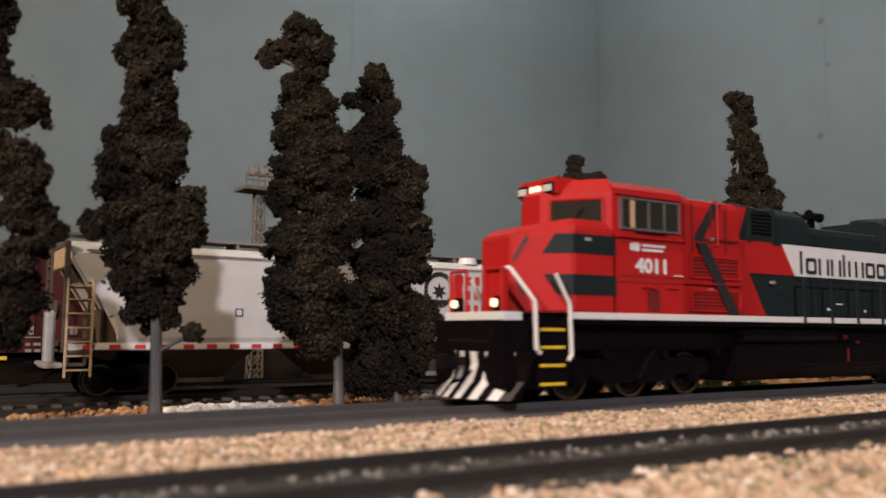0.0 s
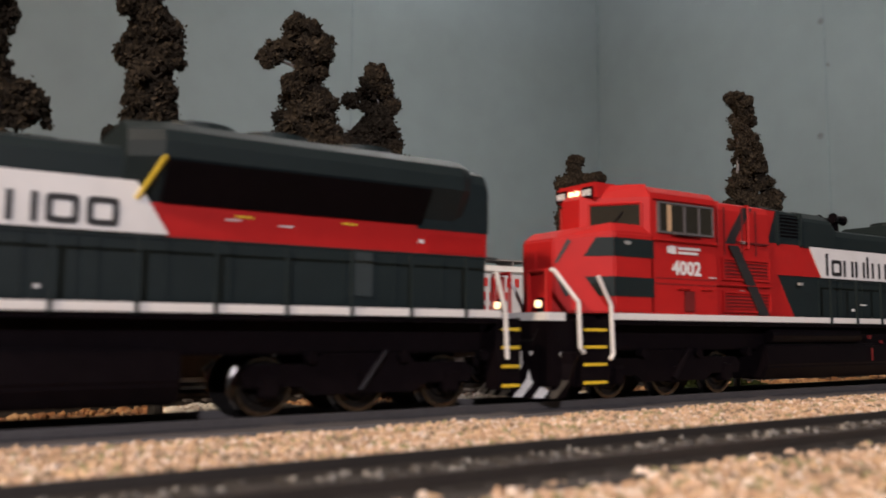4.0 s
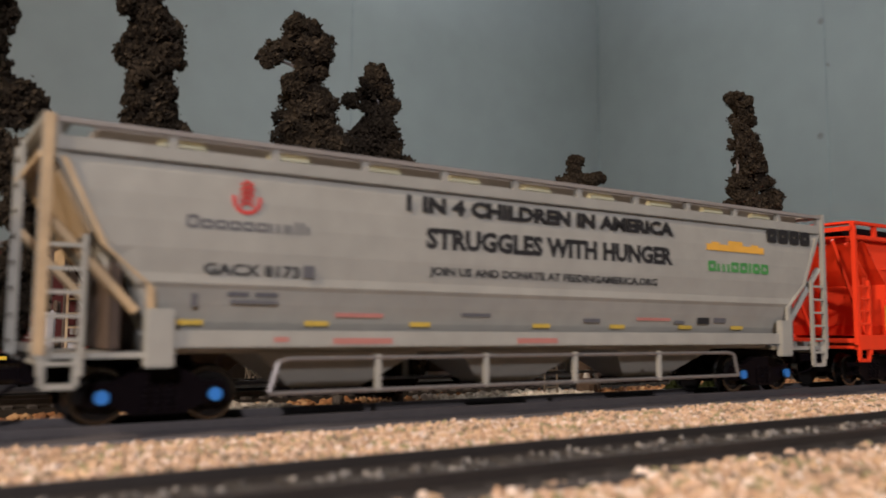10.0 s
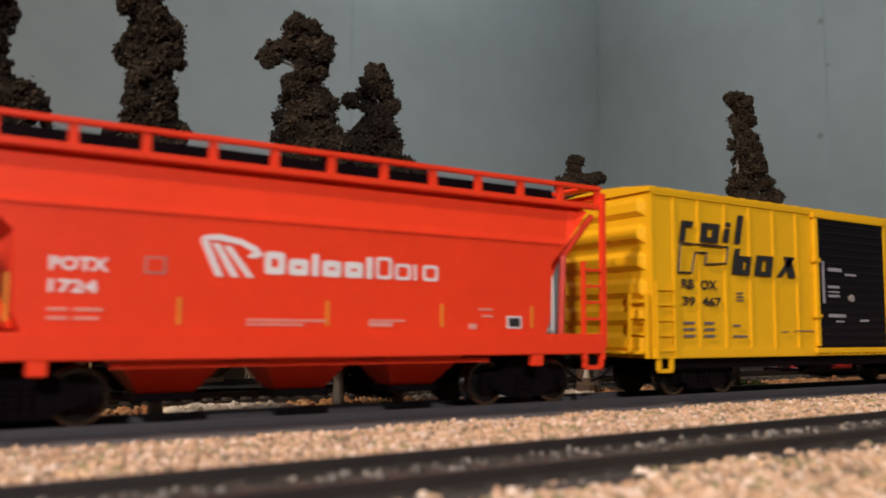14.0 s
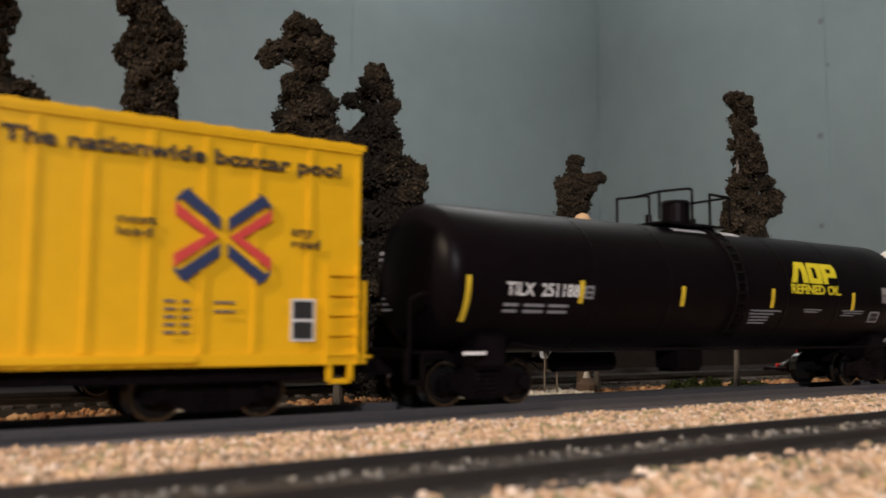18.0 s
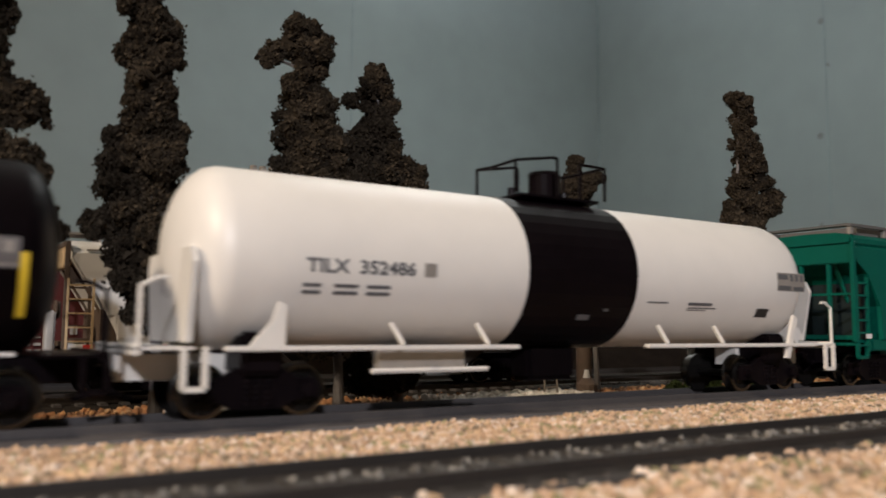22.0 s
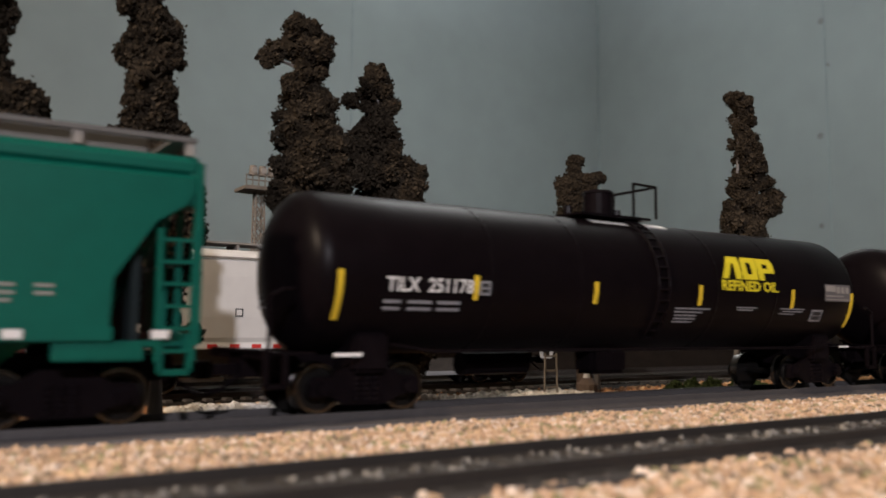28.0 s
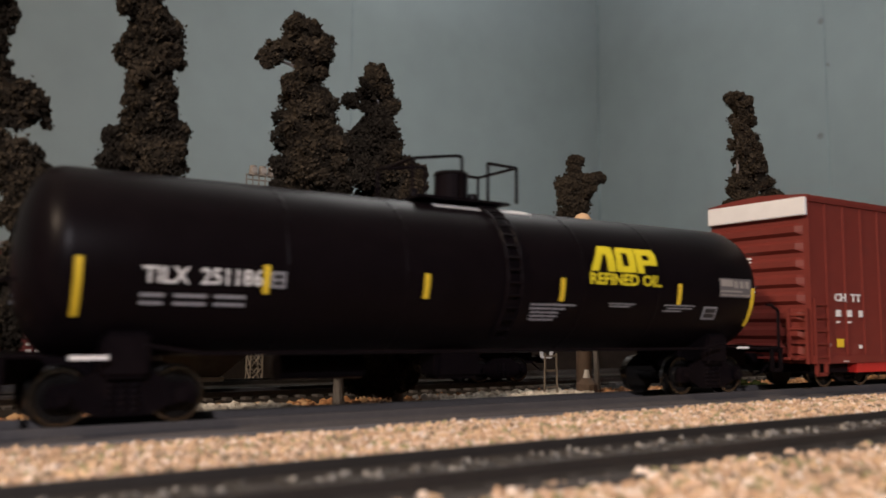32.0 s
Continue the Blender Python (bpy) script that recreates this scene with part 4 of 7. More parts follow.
    bm = loft(bmesh.new(), [ring(x, [(0.0, t), (0.0100, t), (0.0124, t - 0.0014), (0.0131, t - 0.0036), (0.0131, 0.0400)]) for x, t in ((0.2215, 0.0556), (0.2400, 0.0550), (0.2409, 0.0536))])
    part("rear_hood", bm, "fxgreen", car)
    one("rear_number_housing", "fxgreen", car, 0.2407, 0.2418, -0.0085, 0.0085, 0.0470, 0.0525, 0.0004)
    for s in (-1, 1):
        bm = bmesh.new()
        loft(bm, [[(x, s * (0.0128), 0.0412), (x, s * 0.0176, 0.0482), (x, s * 0.0182, 0.0482), (x, s * 0.0133, 0.0408)] for x in (0.1655, 0.2225)])
        part("radiator_intake", bm, "black", car, "black radiator intake")
        part("edge_strip", tube(bmesh.new(), [(0.1612, s * 0.0133, 0.0412), (0.1650, s * 0.0183, 0.0488)], 0.0004, 5), "yellow", car, "yellow edge strip")
    for x in (0.1755, 0.1920, 0.2130):
        bm = upright(bmesh.new(), (x, 0), 0.0085, 0.0080, 0.0553, 0.0586, 20)
        part("fan", bm, "fxgreen", car)
    one("exhaust_stack", "fxgreen", car, 0.1400, 0.1490, -0.0040, 0.0040, 0.0515, 0.0528, 0.0005)
    horn = part("air_horn", tube(bmesh.new(), [(0.1338, -0.002, 0.0510), (0.1338, -0.002, 0.0562)], 0.0013, 8), "black", car)
    for y, d in ((-0.0046, -1), (-0.0020, 1), (0.0006, -1)):
        part("trumpet", loft(bmesh.new(), [[(0.1338 + d * x, y + r * math.cos(q * math.pi / 5), 0.0568 + r * math.sin(q * math.pi / 5)) for q in range(10)] for x, r in ((-0.0012, 0.0009), (0.0028, 0.0010), (0.0052, 0.0018))]), "black", horn)
    # side railing
    for s in (-1, 1):
        for i in range(10):
            x = 0.1045 + i * 0.0141
            one("stanchion", "fxgreen", car, x - 0.00035, x + 0.00035, s * 0.0181 - 0.00035, s * 0.0181 + 0.00035, 0.0200, 0.0338)
        part("hood_railing", tube(bmesh.new(), [(0.1045, s * 0.0177, 0.0338), (0.2400, s * 0.0177, 0.0338)], 0.0003, 5), "fxgreen", car)
    # markings
    text(car, "road_number", number, "lettering", -0.0177, 0.0334, 0.0449, 0.0325, 0.0366, "white road number", bold=0.03)
    bars(car, "builder_mark", "lettering", -0.0177, [(0.0317, 0.0327, 0.0384, 0.0402), (0.0329, 0.0350, 0.0382, 0.0404), (0.0360, 0.0446, 0.0395, 0.0402), (0.0360, 0.0438, 0.0383, 0.0390)], "small white lettering as bars")
    bars(car, "stencil", "lettering", -0.0177, [(0.0480, 0.0512, 0.0322, 0.0325)])
    bars(car, "nose_light", "silver", -0.0178, [(0.0160, 0.0180, 0.0398, 0.0406)])
    # below the frame
    tank = [(-0.0150, 0.0140), (-0.0155, 0.0075), (-0.0135, 0.0035), (0.0135, 0.0035), (0.0155, 0.0075), (0.0150, 0.0140)]
    bm = prism(bmesh.new(), tank, 0.0755, 0.1700, "x")
    bmesh.ops.bevel(bm, geom=bm.edges[:], offset=0.0006, segments=2, affect="EDGES")
    part("fuel_tank", bm, "black", car)
    bars(car, "fuel_mark", "dimred", -0.0157, [(0.1300, 0.1308, 0.0085, 0.0125)])
    one("fuel_cock", "dimred", car, 0.1288, 0.1300, -0.0158, -0.0150, 0.0155, 0.0168)
    one("fuel_cock", "dimred", car, 0.1370, 0.1382, -0.0150, -0.0142, 0.0140, 0.0150)
    part("air_tank", prism(bmesh.new(), [(-0.0140 + 0.0022 * math.cos(a * 0.5236), 0.0165 + 0.0022 * math.sin(a * 0.5236)) for a in range(12)], 0.0780, 0.1240, "x"), "black", car)
    for xc in (0.0395, 0.2095):
        for s in (-1, 1):
            y = s * 0.0115
            bm = bmesh.new()
            prism(bm, [(-0.0275, 0.0085), (-0.0255, 0.0105), (-0.0120, 0.0105), (-0.0100, 0.0125), (0.0100, 0.0125), (0.0120, 0.0105), (0.0255, 0.0105), (0.0275, 0.0085), (0.0265, 0.0060), (0.0150, 0.0060), (0.0120, 0.0042), (-0.0120, 0.0042), (-0.0150, 0.0060), (-0.0265, 0.0060)], y - 0.0011, y + 0.0011)
            ob = part("truck_frame", bm, "black", car)
            ob.location.x = xc
            for k in (-0.0215, 0.0, 0.0215):
                one("journal_box", "black", car, xc + k - 0.0020, xc + k + 0.0020, y - 0.0018, y + 0.0018, 0.0038, 0.0086, 0.0005)
                part("brake_cylinder", disc(bmesh.new(), (xc + k + 0.0085, 0.0118), 0.0013, s * 0.0118, s * 0.0140, 10), "black", car)
            part("damper", tube(bmesh.new(), [(xc - 0.0020, s * 0.0140, 0.0050), (xc + 0.0040, s * 0.0140, 0.0130)], 0.0007), "black", car)
        for k in (-0.0215, 0.0, 0.0215):
            wheelset(car, xc + k, 0.0060)
    return car


loco_a = locomotive(0.1253, "4011", "red and dark green model diesel locomotive leading the train, headlights lit")
loco_b = locomotive(0.3902, "4002", "second red and dark green model diesel locomotive, headlights lit")


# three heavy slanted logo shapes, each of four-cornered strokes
LOGO = [
    [[(0.0, 0.0), (0.0026, 0.0), (0.0062, 0.0068), (0.0040, 0.0068)], [(0.0060, 0.0), (0.0086, 0.0), (0.0086, 0.0068), (0.0060, 0.0068)], [(0.0036, 0.0046), (0.0064, 0.0046), (0.0064, 0.0068), (0.0046, 0.0068)]],
    [[(0.0090, 0.0008), (0.0114, 0.0008), (0.0116, 0.0060), (0.0096, 0.0060)], [(0.0092, 0.0), (0.0158, 0.0), (0.0158, 0.0016), (0.0091, 0.0016)], [(0.0096, 0.0052), (0.0162, 0.0052), (0.0162, 0.0068), (0.0102, 0.0068)], [(0.0136, 0.0014), (0.0159, 0.0014), (0.0161, 0.0060), (0.0138, 0.0060)]],
    [[(0.0164, 0.0), (0.0188, 0.0), (0.0190, 0.0068), (0.0166, 0.0068)], [(0.0186, 0.0050), (0.0238, 0.0050), (0.0234, 0.0068), (0.0188, 0.0068)], [(0.0186, 0.0022), (0.0234, 0.0022), (0.0236, 0.0036), (0.0186, 0.0036)], [(0.0214, 0.0022), (0.0238, 0.0022), (0.0240, 0.0056), (0.0214, 0.0056)]],
]


# -- covered hoppers --
def chute(car, mat, x, w, top, gate_mat="black"):
    bm = loft(bmesh.new(), [[(x - w, -0.0120, top), (x + w, -0.0120, top), (x + w, 0.0120, top), (x - w, 0.0120, top)], [(x - w * 0.42, -0.0034, 0.0048), (x + w * 0.42, -0.0034, 0.0048), (x + w * 0.42, 0.0034, 0.0048), (x - w * 0.42, 0.0034, 0.0048)]])
    c = part("hopper_chute", bm, mat, car)
    one("outlet_gate", gate_mat, c, x - w * 0.5, x + w * 0.5, -0.0046, 0.0046, 0.0034, 0.0050, 0.0003)


def roof_walk(car, mat, x0, x1, y, z0, z1, posts, coaming, half_width=0.0095, post_mat=None):
    """Raised running boards along both edges of the roof, on brackets."""
    for s in (-1, 1):
        one("running_board", mat, car, x0, x1, *band(s, y, 0.0006, 0.0010), z1 - 0.0010, z1, 0.0001)
        for i in range(posts):
            x = x0 + (x1 - x0) * (i + 0.06) / (posts - 0.88)
            one("walk_bracket", post_mat or mat, car, x - 0.0008, x + 0.0008, s * y - 0.0006, s * y + 0.0006, z0, z1)
    one("hatch_coaming", coaming, car, x0 + 0.008, x1 - 0.008, -half_width, half_width, z0 - 0.0004, z1 - 0.0004, 0.0004)
    for x in (x0, x1 - 0.004):
        one("cross_walk", mat, car, x, x + 0.004, -y, y, z1 - 0.0006, z1 + 0.0001)


def end_cage(car, mat, x, sign, w, z0, z1, slope, brake=False):
    """Corner posts, end sill, end platform, slope-sheet struts and ladders at one end; sign points along x out of the car."""
    for s in (-1, 1):
        one("corner_post", mat, car, x - 0.0007, x + 0.0007, *band(s, w, 0.0007, 0.0007), z0, z1, 0.0001)
        part("slope_strut", tube(bmesh.new(), [(x - sign * slope, s * w * 0.55, z0 + 0.004), (x - sign * 0.001, s * w * 0.55, z1 - 0.004)], 0.0007, 5), mat, car)
    one("end_sill", mat, car, min(x, x - sign * 0.0022), max(x, x - sign * 0.0022), -w, w, z0 - 0.0012, z0 + 0.0022, 0.0002)
    one("end_platform", mat, car, min(x, x - sign * slope), max(x, x - sign * slope), -w * 0.96, w * 0.96, z0 - 0.0002, z0 + 0.0008)
    one("top_end_rail", mat, car, x - 0.0007, x + 0.0007, -w, w, z1 - 0.0014, z1)
    end_ladder(car, mat, x + sign * 0.0008, w * 0.42, w * 0.92, z0, z1, 8)
    ladder(car, mat, *sorted((x - sign * 0.0006, x - sign * 0.0068)), -w - 0.0003, z0 - 0.003, z0 + 0.021, 6)
    stirrup(car, mat, x - sign * 0.0036, -w, z0 - 0.0048, z0, 0.0052)
    coupler(car, x, sign)
    one("centre_sill", "black", car, min(x, x - sign * 0.03), max(x, x - sign * 0.03), -0.0035, 0.0035, 0.0075, 0.0125)
    if brake:
        ob = part("brake_wheel", disc(bmesh.new(), (0, 0), 0.0033, -0.0003, 0.0003, 14), mat, car)
        ob.matrix_basis = pose(x + sign * 0.0015, -w * 0.45, z0 + 0.012, 0, 0, 90)
        one("brake_housing", mat, car, min(x, x + sign * 0.0012), max(x, x + sign * 0.0012), -w * 0.45 - 0.0016, -w * 0.45 + 0.0016, z0 + 0.0095, z0 + 0.0150, 0.0003)


def grey_hopper():
    car = empty("covered_hopper", pose(0.6535, 0, RAIL), "long light grey covered hopper with charity lettering, tan weathered ends", "freight car", "model train")
    n = 0.2212
    half = [(0.0, 0.0508), (0.0110, 0.0504), (0.0168, 0.0488), (0.0179, 0.0460), (0.0184, 0.0415), (0.0186, 0.0370), (0.0185, 0.0320), (0.0180, 0.0275), (0.0182, 0.0258), (0.0175, 0.0249), (0.0166, 0.0222), (0.0152, 0.0188), (0.0136, 0.0160), (0.0115, 0.0128)]

    def low(x):
        e = min(x, n - x)
        return float(np.interp(e, [0.0015, 0.0090, 0.0165, 0.0210], [0.0478, 0.0340, 0.0250, 0.0100]))
    st = sorted([0.0015, 0.005, 0.009, 0.0125, 0.0165, 0.0185, 0.0210] + [0.0210 + i * 0.0135 for i in range(1, 13)] + [n - k for k in (0.0015, 0.005, 0.009, 0.0125, 0.0165, 0.0185, 0.0210)])
    part("body", hull(st, half, low), "gatx", car)
    for x in (0.0600, 0.1087, 0.1575):
        chute(car, "gatx", x, 0.0190, 0.0130)
    for s in (-1, 1):
        one("side_sill", "gatx", car, 0.0195, n - 0.0195, s * 0.0172 - 0.0012, s * 0.0172 + 0.0012, 0.0140, 0.0172, 0.0002)
        one("roof_fascia", "gatx", car, 0.0015, n - 0.0015, s * 0.0176 - 0.0008, s * 0.0176 + 0.0008, 0.0478, 0.0504, 0.0002)
        # piping below the sill
        bm = tube(bmesh.new(), [(0.0415, s * 0.0178, 0.0055), (0.0432, s * 0.0178, 0.0112), (0.0455, s * 0.0178, 0.0118), (n - 0.0455, s * 0.0178, 0.0118), (n - 0.0432, s * 0.0178, 0.0112), (n - 0.0415, s * 0.0178, 0.0055), (0.0415, s * 0.0178, 0.0052)], 0.00048, 6)
        part("side_pipe", bm, "pipegrey", car, "silver discharge piping")
        for x in (0.0650, 0.0925, 0.1190, 0.1480):
            one("pipe_strap", "gatx", car, x - 0.0006, x + 0.0006, s * 0.0178 - 0.0004, s * 0.0178 + 0.0004, 0.0050, 0.0125)
        for e in (0.0205, n - 0.0205):
            one("jacking_pad", "gatx", car, e - 0.0026, e + 0.0026, s * 0.0182 - 0.0010, s * 0.0182 + 0.0010, 0.0105, 0.0210, 0.0003)
        for e, d in ((0.0, 1), (n, -1)):
            bm = bmesh.new()
            loft(bm, [[(e + d * a, s * 0.0178, z), (e + d * (a + 0.0012), s * 0.0178, z - 0.0004), (e + d * (a + 0.0012), s * 0.0188, z - 0.0004), (e + d * a, s * 0.0188, z)] for a, z in ((0.0028, 0.0468), (0.0100, 0.0320), (0.0180, 0.0252), (0.0185, 0.0150))])
            part("slope_rib", bm, "tanrust" if e == 0 else "gatx", car)
            part("slope_rib", tube(bmesh.new(), [(e + d * 0.0010, s * 0.0170, 0.0370), (e + d * 0.0165, s * 0.0170, 0.0205)], 0.0010, 5), "tanrust" if e == 0 else "gatx", car)
    end_cage(car, "gatx", 0.0006, -1, 0.0184, 0.0125, 0.0540, 0.0190)
    end_cage(car, "gatx", n - 0.0006, 1, 0.0184, 0.0125, 0.0540, 0.0190)
    one("corner_post", "tanrust", car, 0.0000, 0.0018, -0.0193, -0.0182, 0.0130, 0.0538, 0.0001, "tan weathered corner post")
    sheet = [(0.0012, 0.0480), (0.0050, 0.0409), (0.0086, 0.0342)]
    part("slope_sheet", loft(bmesh.new(), [[(x - d, y, z - d) for d in (0.0, 0.0004) for y in ((-0.0172, 0.0172) if d else (0.0172, -0.0172))] for x, z in sheet]), "tanrust", car, "tan weathered slope sheet")
    # Dark sheets put shade into the end recesses below the slope.
    one("end_shade_sheet", "brownshade", car, 0.0128, 0.0142, -0.0160, 0.0160, 0.0136, 0.0335, 0.0003, "brown sheet painting the shade in the end recess")
    # Same at the rear: dark grey plays the shaded slope.
    one("end_shade_sheet", "walkdark", car, n - 0.0142, n - 0.0128, -0.0160, 0.0160, 0.0136, 0.0335, 0.0003, "dark grey sheet painting the shade in the end recess")
    one("upper_end_beam", "tanrust", car, -0.0004, 0.0016, -0.0180, 0.0180, 0.0462, 0.0476, 0.0002)
    roof_walk(car, "walk", 0.0008, n - 0.0008, 0.0178, 0.0502, 0.0535, 12, "walk", 0.0155, post_mat="gatx")
    for i in range(9):
        x = 0.0240 + i * 0.0212
        h = one("roof_hatch", "gatx", car, x - 0.0080, x + 0.0080, -0.0060, 0.0060, 0.0505, 0.0520, 0.0005)
        one("hatch_clamp", "cream", h, x - 0.0045, x + 0.0045, -0.0166, -0.0150, 0.0504, 0.0522, 0.0005, "pale yellow hatch clamp")
    y = -0.01865
    # leading emblem: a red ring with a stalk, word mark as shapes, then the lettering
    bm = bmesh.new()
    for i in range(5):
        prism(bm, [(0.0345, 0.0405 + i * 0.0010), (0.0358, 0.0413 + i * 0.0010), (0.0371, 0.0405 + i * 0.0010), (0.0371, 0.0410 + i * 0.0010), (0.0358, 0.0419 + i * 0.0010), (0.0345, 0.0410 + i * 0.0010)], y - 0.0001, y + 0.0002)
    for i in range(10):
        a0, a1 = math.radians(165 + i * 21), math.radians(165 + (i + 1) * 21)
        c = (0.0358, 0.0420)
        prism(bm, [(c[0] + r * math.cos(a), c[1] + r * math.sin(a)) for r, a in ((0.0029, a0), (0.0029, a1), (0.0022, a1), (0.0022, a0))], y - 0.0001, y + 0.0002)
    part("emblem", bm, "redink", car, "round red emblem")
    marks(car, "word_mark", "greyink", y, 0.0245, 0.0495, 0.0360, 0.0384, "Oooooomilli", "grey word mark as plain shapes", w=0.18)
    text(car, "reporting_mark", "GACX 8173", "ink", -0.0183, 0.0280, 0.0470, 0.0275, 0.0297, bold=0.02)
    bars(car, "stencil", "greyink", y, [(0.0476, 0.0500, 0.0275, 0.0300)])
    bars(car, "stencil", "greyink", -0.0173, [(0.0330, 0.0372, 0.0236, 0.0246), (0.0384, 0.0430, 0.0236, 0.0246), (0.0336, 0.0430, 0.0222, 0.0230), (0.0262, 0.0274, 0.0215, 0.0240)])
    text(car, "slogan", "1 IN 4 CHILDREN IN AMERICA", "ink", y, 0.0710, 0.1535, 0.0428, 0.0464, "black charity slogan", bold=0.05)
    text(car, "slogan", "STRUGGLES WITH HUNGER", "ink", y, 0.0760, 0.1530, 0.0350, 0.0397, "black charity slogan", bold=0.045)
    text(car, "slogan", "JOIN US AND DONATE AT FEEDINGAMERICA.ORG", "ink", -0.0184, 0.0770, 0.1472, 0.0288, 0.0312, "black appeal line", bold=0.03)
    bars(car, "logo_crown", "orangeink", y, [(0.1668, 0.1915, 0.0400, 0.0418), (0.1760, 0.1820, 0.0418, 0.0430), (0.1690, 0.1720, 0.0418, 0.0424), (0.1860, 0.1890, 0.0418, 0.0424)], "orange logo shape")
    marks(car, "logo_word", "greenink", y, 0.1672, 0.1940, 0.0342, 0.0371, "OmOOlOO", "green logo word as plain shapes", w=0.24)
    marks(car, "owner_mark", "ink", y, 0.1935, 0.2150, 0.0438, 0.0478, "OOOO", "black owner mark as plain shapes", w=0.30)
    bars(car, "reflector", "dullyellow", -0.0154, [(a, a + 0.0052, 0.0182, 0.0192) for a in (0.0238, 0.0495, 0.0740, 0.1080, 0.1330, 0.1585, 0.1800)], "yellow reflective strip")
    bars(car, "stencil", "fadedred", -0.0161, [(0.0560, 0.0670, 0.0200, 0.0209), (0.1420, 0.1545, 0.0203, 0.0211)])
    bars(car, "stencil", "fadedred", -0.01845, [(0.0545, 0.0680, 0.0146, 0.0158), (0.1010, 0.1130, 0.0146, 0.0158), (0.0420, 0.0450, 0.0150, 0.0160)])
    bars(car, "stencil", "greyink", -0.0162, [(0.0870, 0.0950, 0.0205, 0.0216), (0.1235, 0.1290, 0.0196, 0.0206), (0.1560, 0.1600, 0.0196, 0.0204), (0.1720, 0.1770, 0.0200, 0.0214)])
    bars(car, "data_box", "ink", -0.0162, [(0.1652, 0.1700, 0.0196, 0.0217)])
    for x in (0.0225, n - 0.0225):
        freight_truck(car, x, cap="blue", cap_label="bright blue bearing cap")
    return car


def red_hopper():
    car = empty("covered_hopper", pose(0.8916, 0, RAIL), "bright orange-red covered hopper with white lettering", "freight car", "model train")
    n = 0.1500
    half = [(0.0, 0.0500), (0.0120, 0.0496), (0.0155, 0.0488), (0.0178, 0.0400), (0.0184, 0.0384), (0.0184, 0.0165)]

    def low(x):
        e = min(x, n - x)
        return float(np.interp(e, [0.006, 0.0125, 0.0175, 0.018, 0.0195], [0.0470, 0.0385, 0.0335, 0.0200, 0.0150]))
    st = [0.006, 0.0095, 0.0125, 0.0150, 0.0175, 0.018, 0.0195]
    st = sorted(st + [0.0195 + i * 0.012 for i in range(1, 10)] + [n - k for k in st])
    part("body", hull(st, half, low), "potash", car)
    for s in (-1, 1):
        one("side_sill", "potash", car, 0.0006, n - 0.0006, *band(s, 0.0180, 0.0012, 0.0008), 0.0120, 0.0168, 0.0002)
        one("roof_edge", "potash", car, 0.0012, n - 0.0012, *band(s, 0.0172, 0.0012, 0.0010), 0.0478, 0.0492, 0.0002)
        one("side_seam", "potash", car, 0.0150, n - 0.0150, *band(s, 0.0184, 0.0002, 0.0003), 0.0381, 0.0386)
        for e in (0.0220, n - 0.0220):
            one("jacking_pad", "potash", car, e - 0.0016, e + 0.0016, *band(s, 0.0180, 0.0012, 0.0008), 0.0094, 0.0121, 0.0002)
        one("low_rail", "potash", car, 0.0340, n - 0.0340, s * 0.0150 - 0.0006, s * 0.0150 + 0.0006, 0.0104, 0.0114)
    for x in (0.0470, 0.0750, 0.1030):
        chute(car, "potash", x, 0.0125, 0.0150)
    end_cage(car, "potash", 0.0006, -1, 0.0180, 0.0135, 0.0520, 0.0180)
    end_cage(car, "potash", n - 0.0006, 1, 0.0180, 0.0135, 0.0520, 0.0180)
    for e, d in ((0.0, 1), (n, -1)):
        for s in (-1, 1):
            part("slope_rib", tube(bmesh.new(), [(e + d * 0.0015, s * 0.0150, 0.0465), (e + d * 0.0110, s * 0.0150, 0.0360), (e + d * 0.0120, s * 0.0150, 0.0165)], 0.0009, 5), "potash", car)
    # Black coaming paints shade into the slots under the red boards.
    roof_walk(car, "potash", 0.0008, n - 0.0008, 0.0172, 0.0490, 0.0537, 13, "black", 0.0090)
    for i in range(6):
        x = 0.0220 + i * 0.0212
        one("roof_hatch", "potash", car, x - 0.0075, x + 0.0075, -0.0055, 0.0055, 0.0498, 0.0514, 0.0005)
    y = -0.01845
    bm = bmesh.new()
    for i in range(3):
        prism(bm, [(0.0483 + 0.0022 * i, 0.0338 - 0.0004 * i), (0.0497 + 0.0022 * i, 0.0338 - 0.0004 * i), (0.0527 + 0.0030 * i, 0.0272), (0.0513 + 0.0030 * i, 0.0272)], y - 0.0001, y + 0.0002)
    prism(bm, [(0.0483, 0.0339), (0.0490, 0.0347), (0.0520, 0.0351), (0.0560, 0.0344), (0.0592, 0.0331), (0.0604, 0.0316), (0.0590, 0.0309), (0.0572, 0.0310), (0.0585, 0.0321), (0.0560, 0.0333), (0.0520, 0.0339)], y - 0.0001, y + 0.0002)
    part("emblem", bm, "lettering", car, "white striped emblem")
    marks(car, "word_mark", "lettering", y, 0.0608, 0.0850, 0.0280, 0.0324, "Oolool", "bold white word mark as plain shapes", w=0.27)
    marks(car, "word_mark", "lettering", y, 0.0850, 0.1010, 0.0280, 0.0326, "Ooio", "thin white word mark as plain shapes", w=0.14)
    text(car, "reporting_mark", "POTX", "lettering", y, 0.0231, 0.0325, 0.0272, 0.0296, bold=0.03)
    text(car, "reporting_mark", "1724", "lettering", y, 0.0231, 0.0308, 0.0234, 0.0257, bold=0.03)
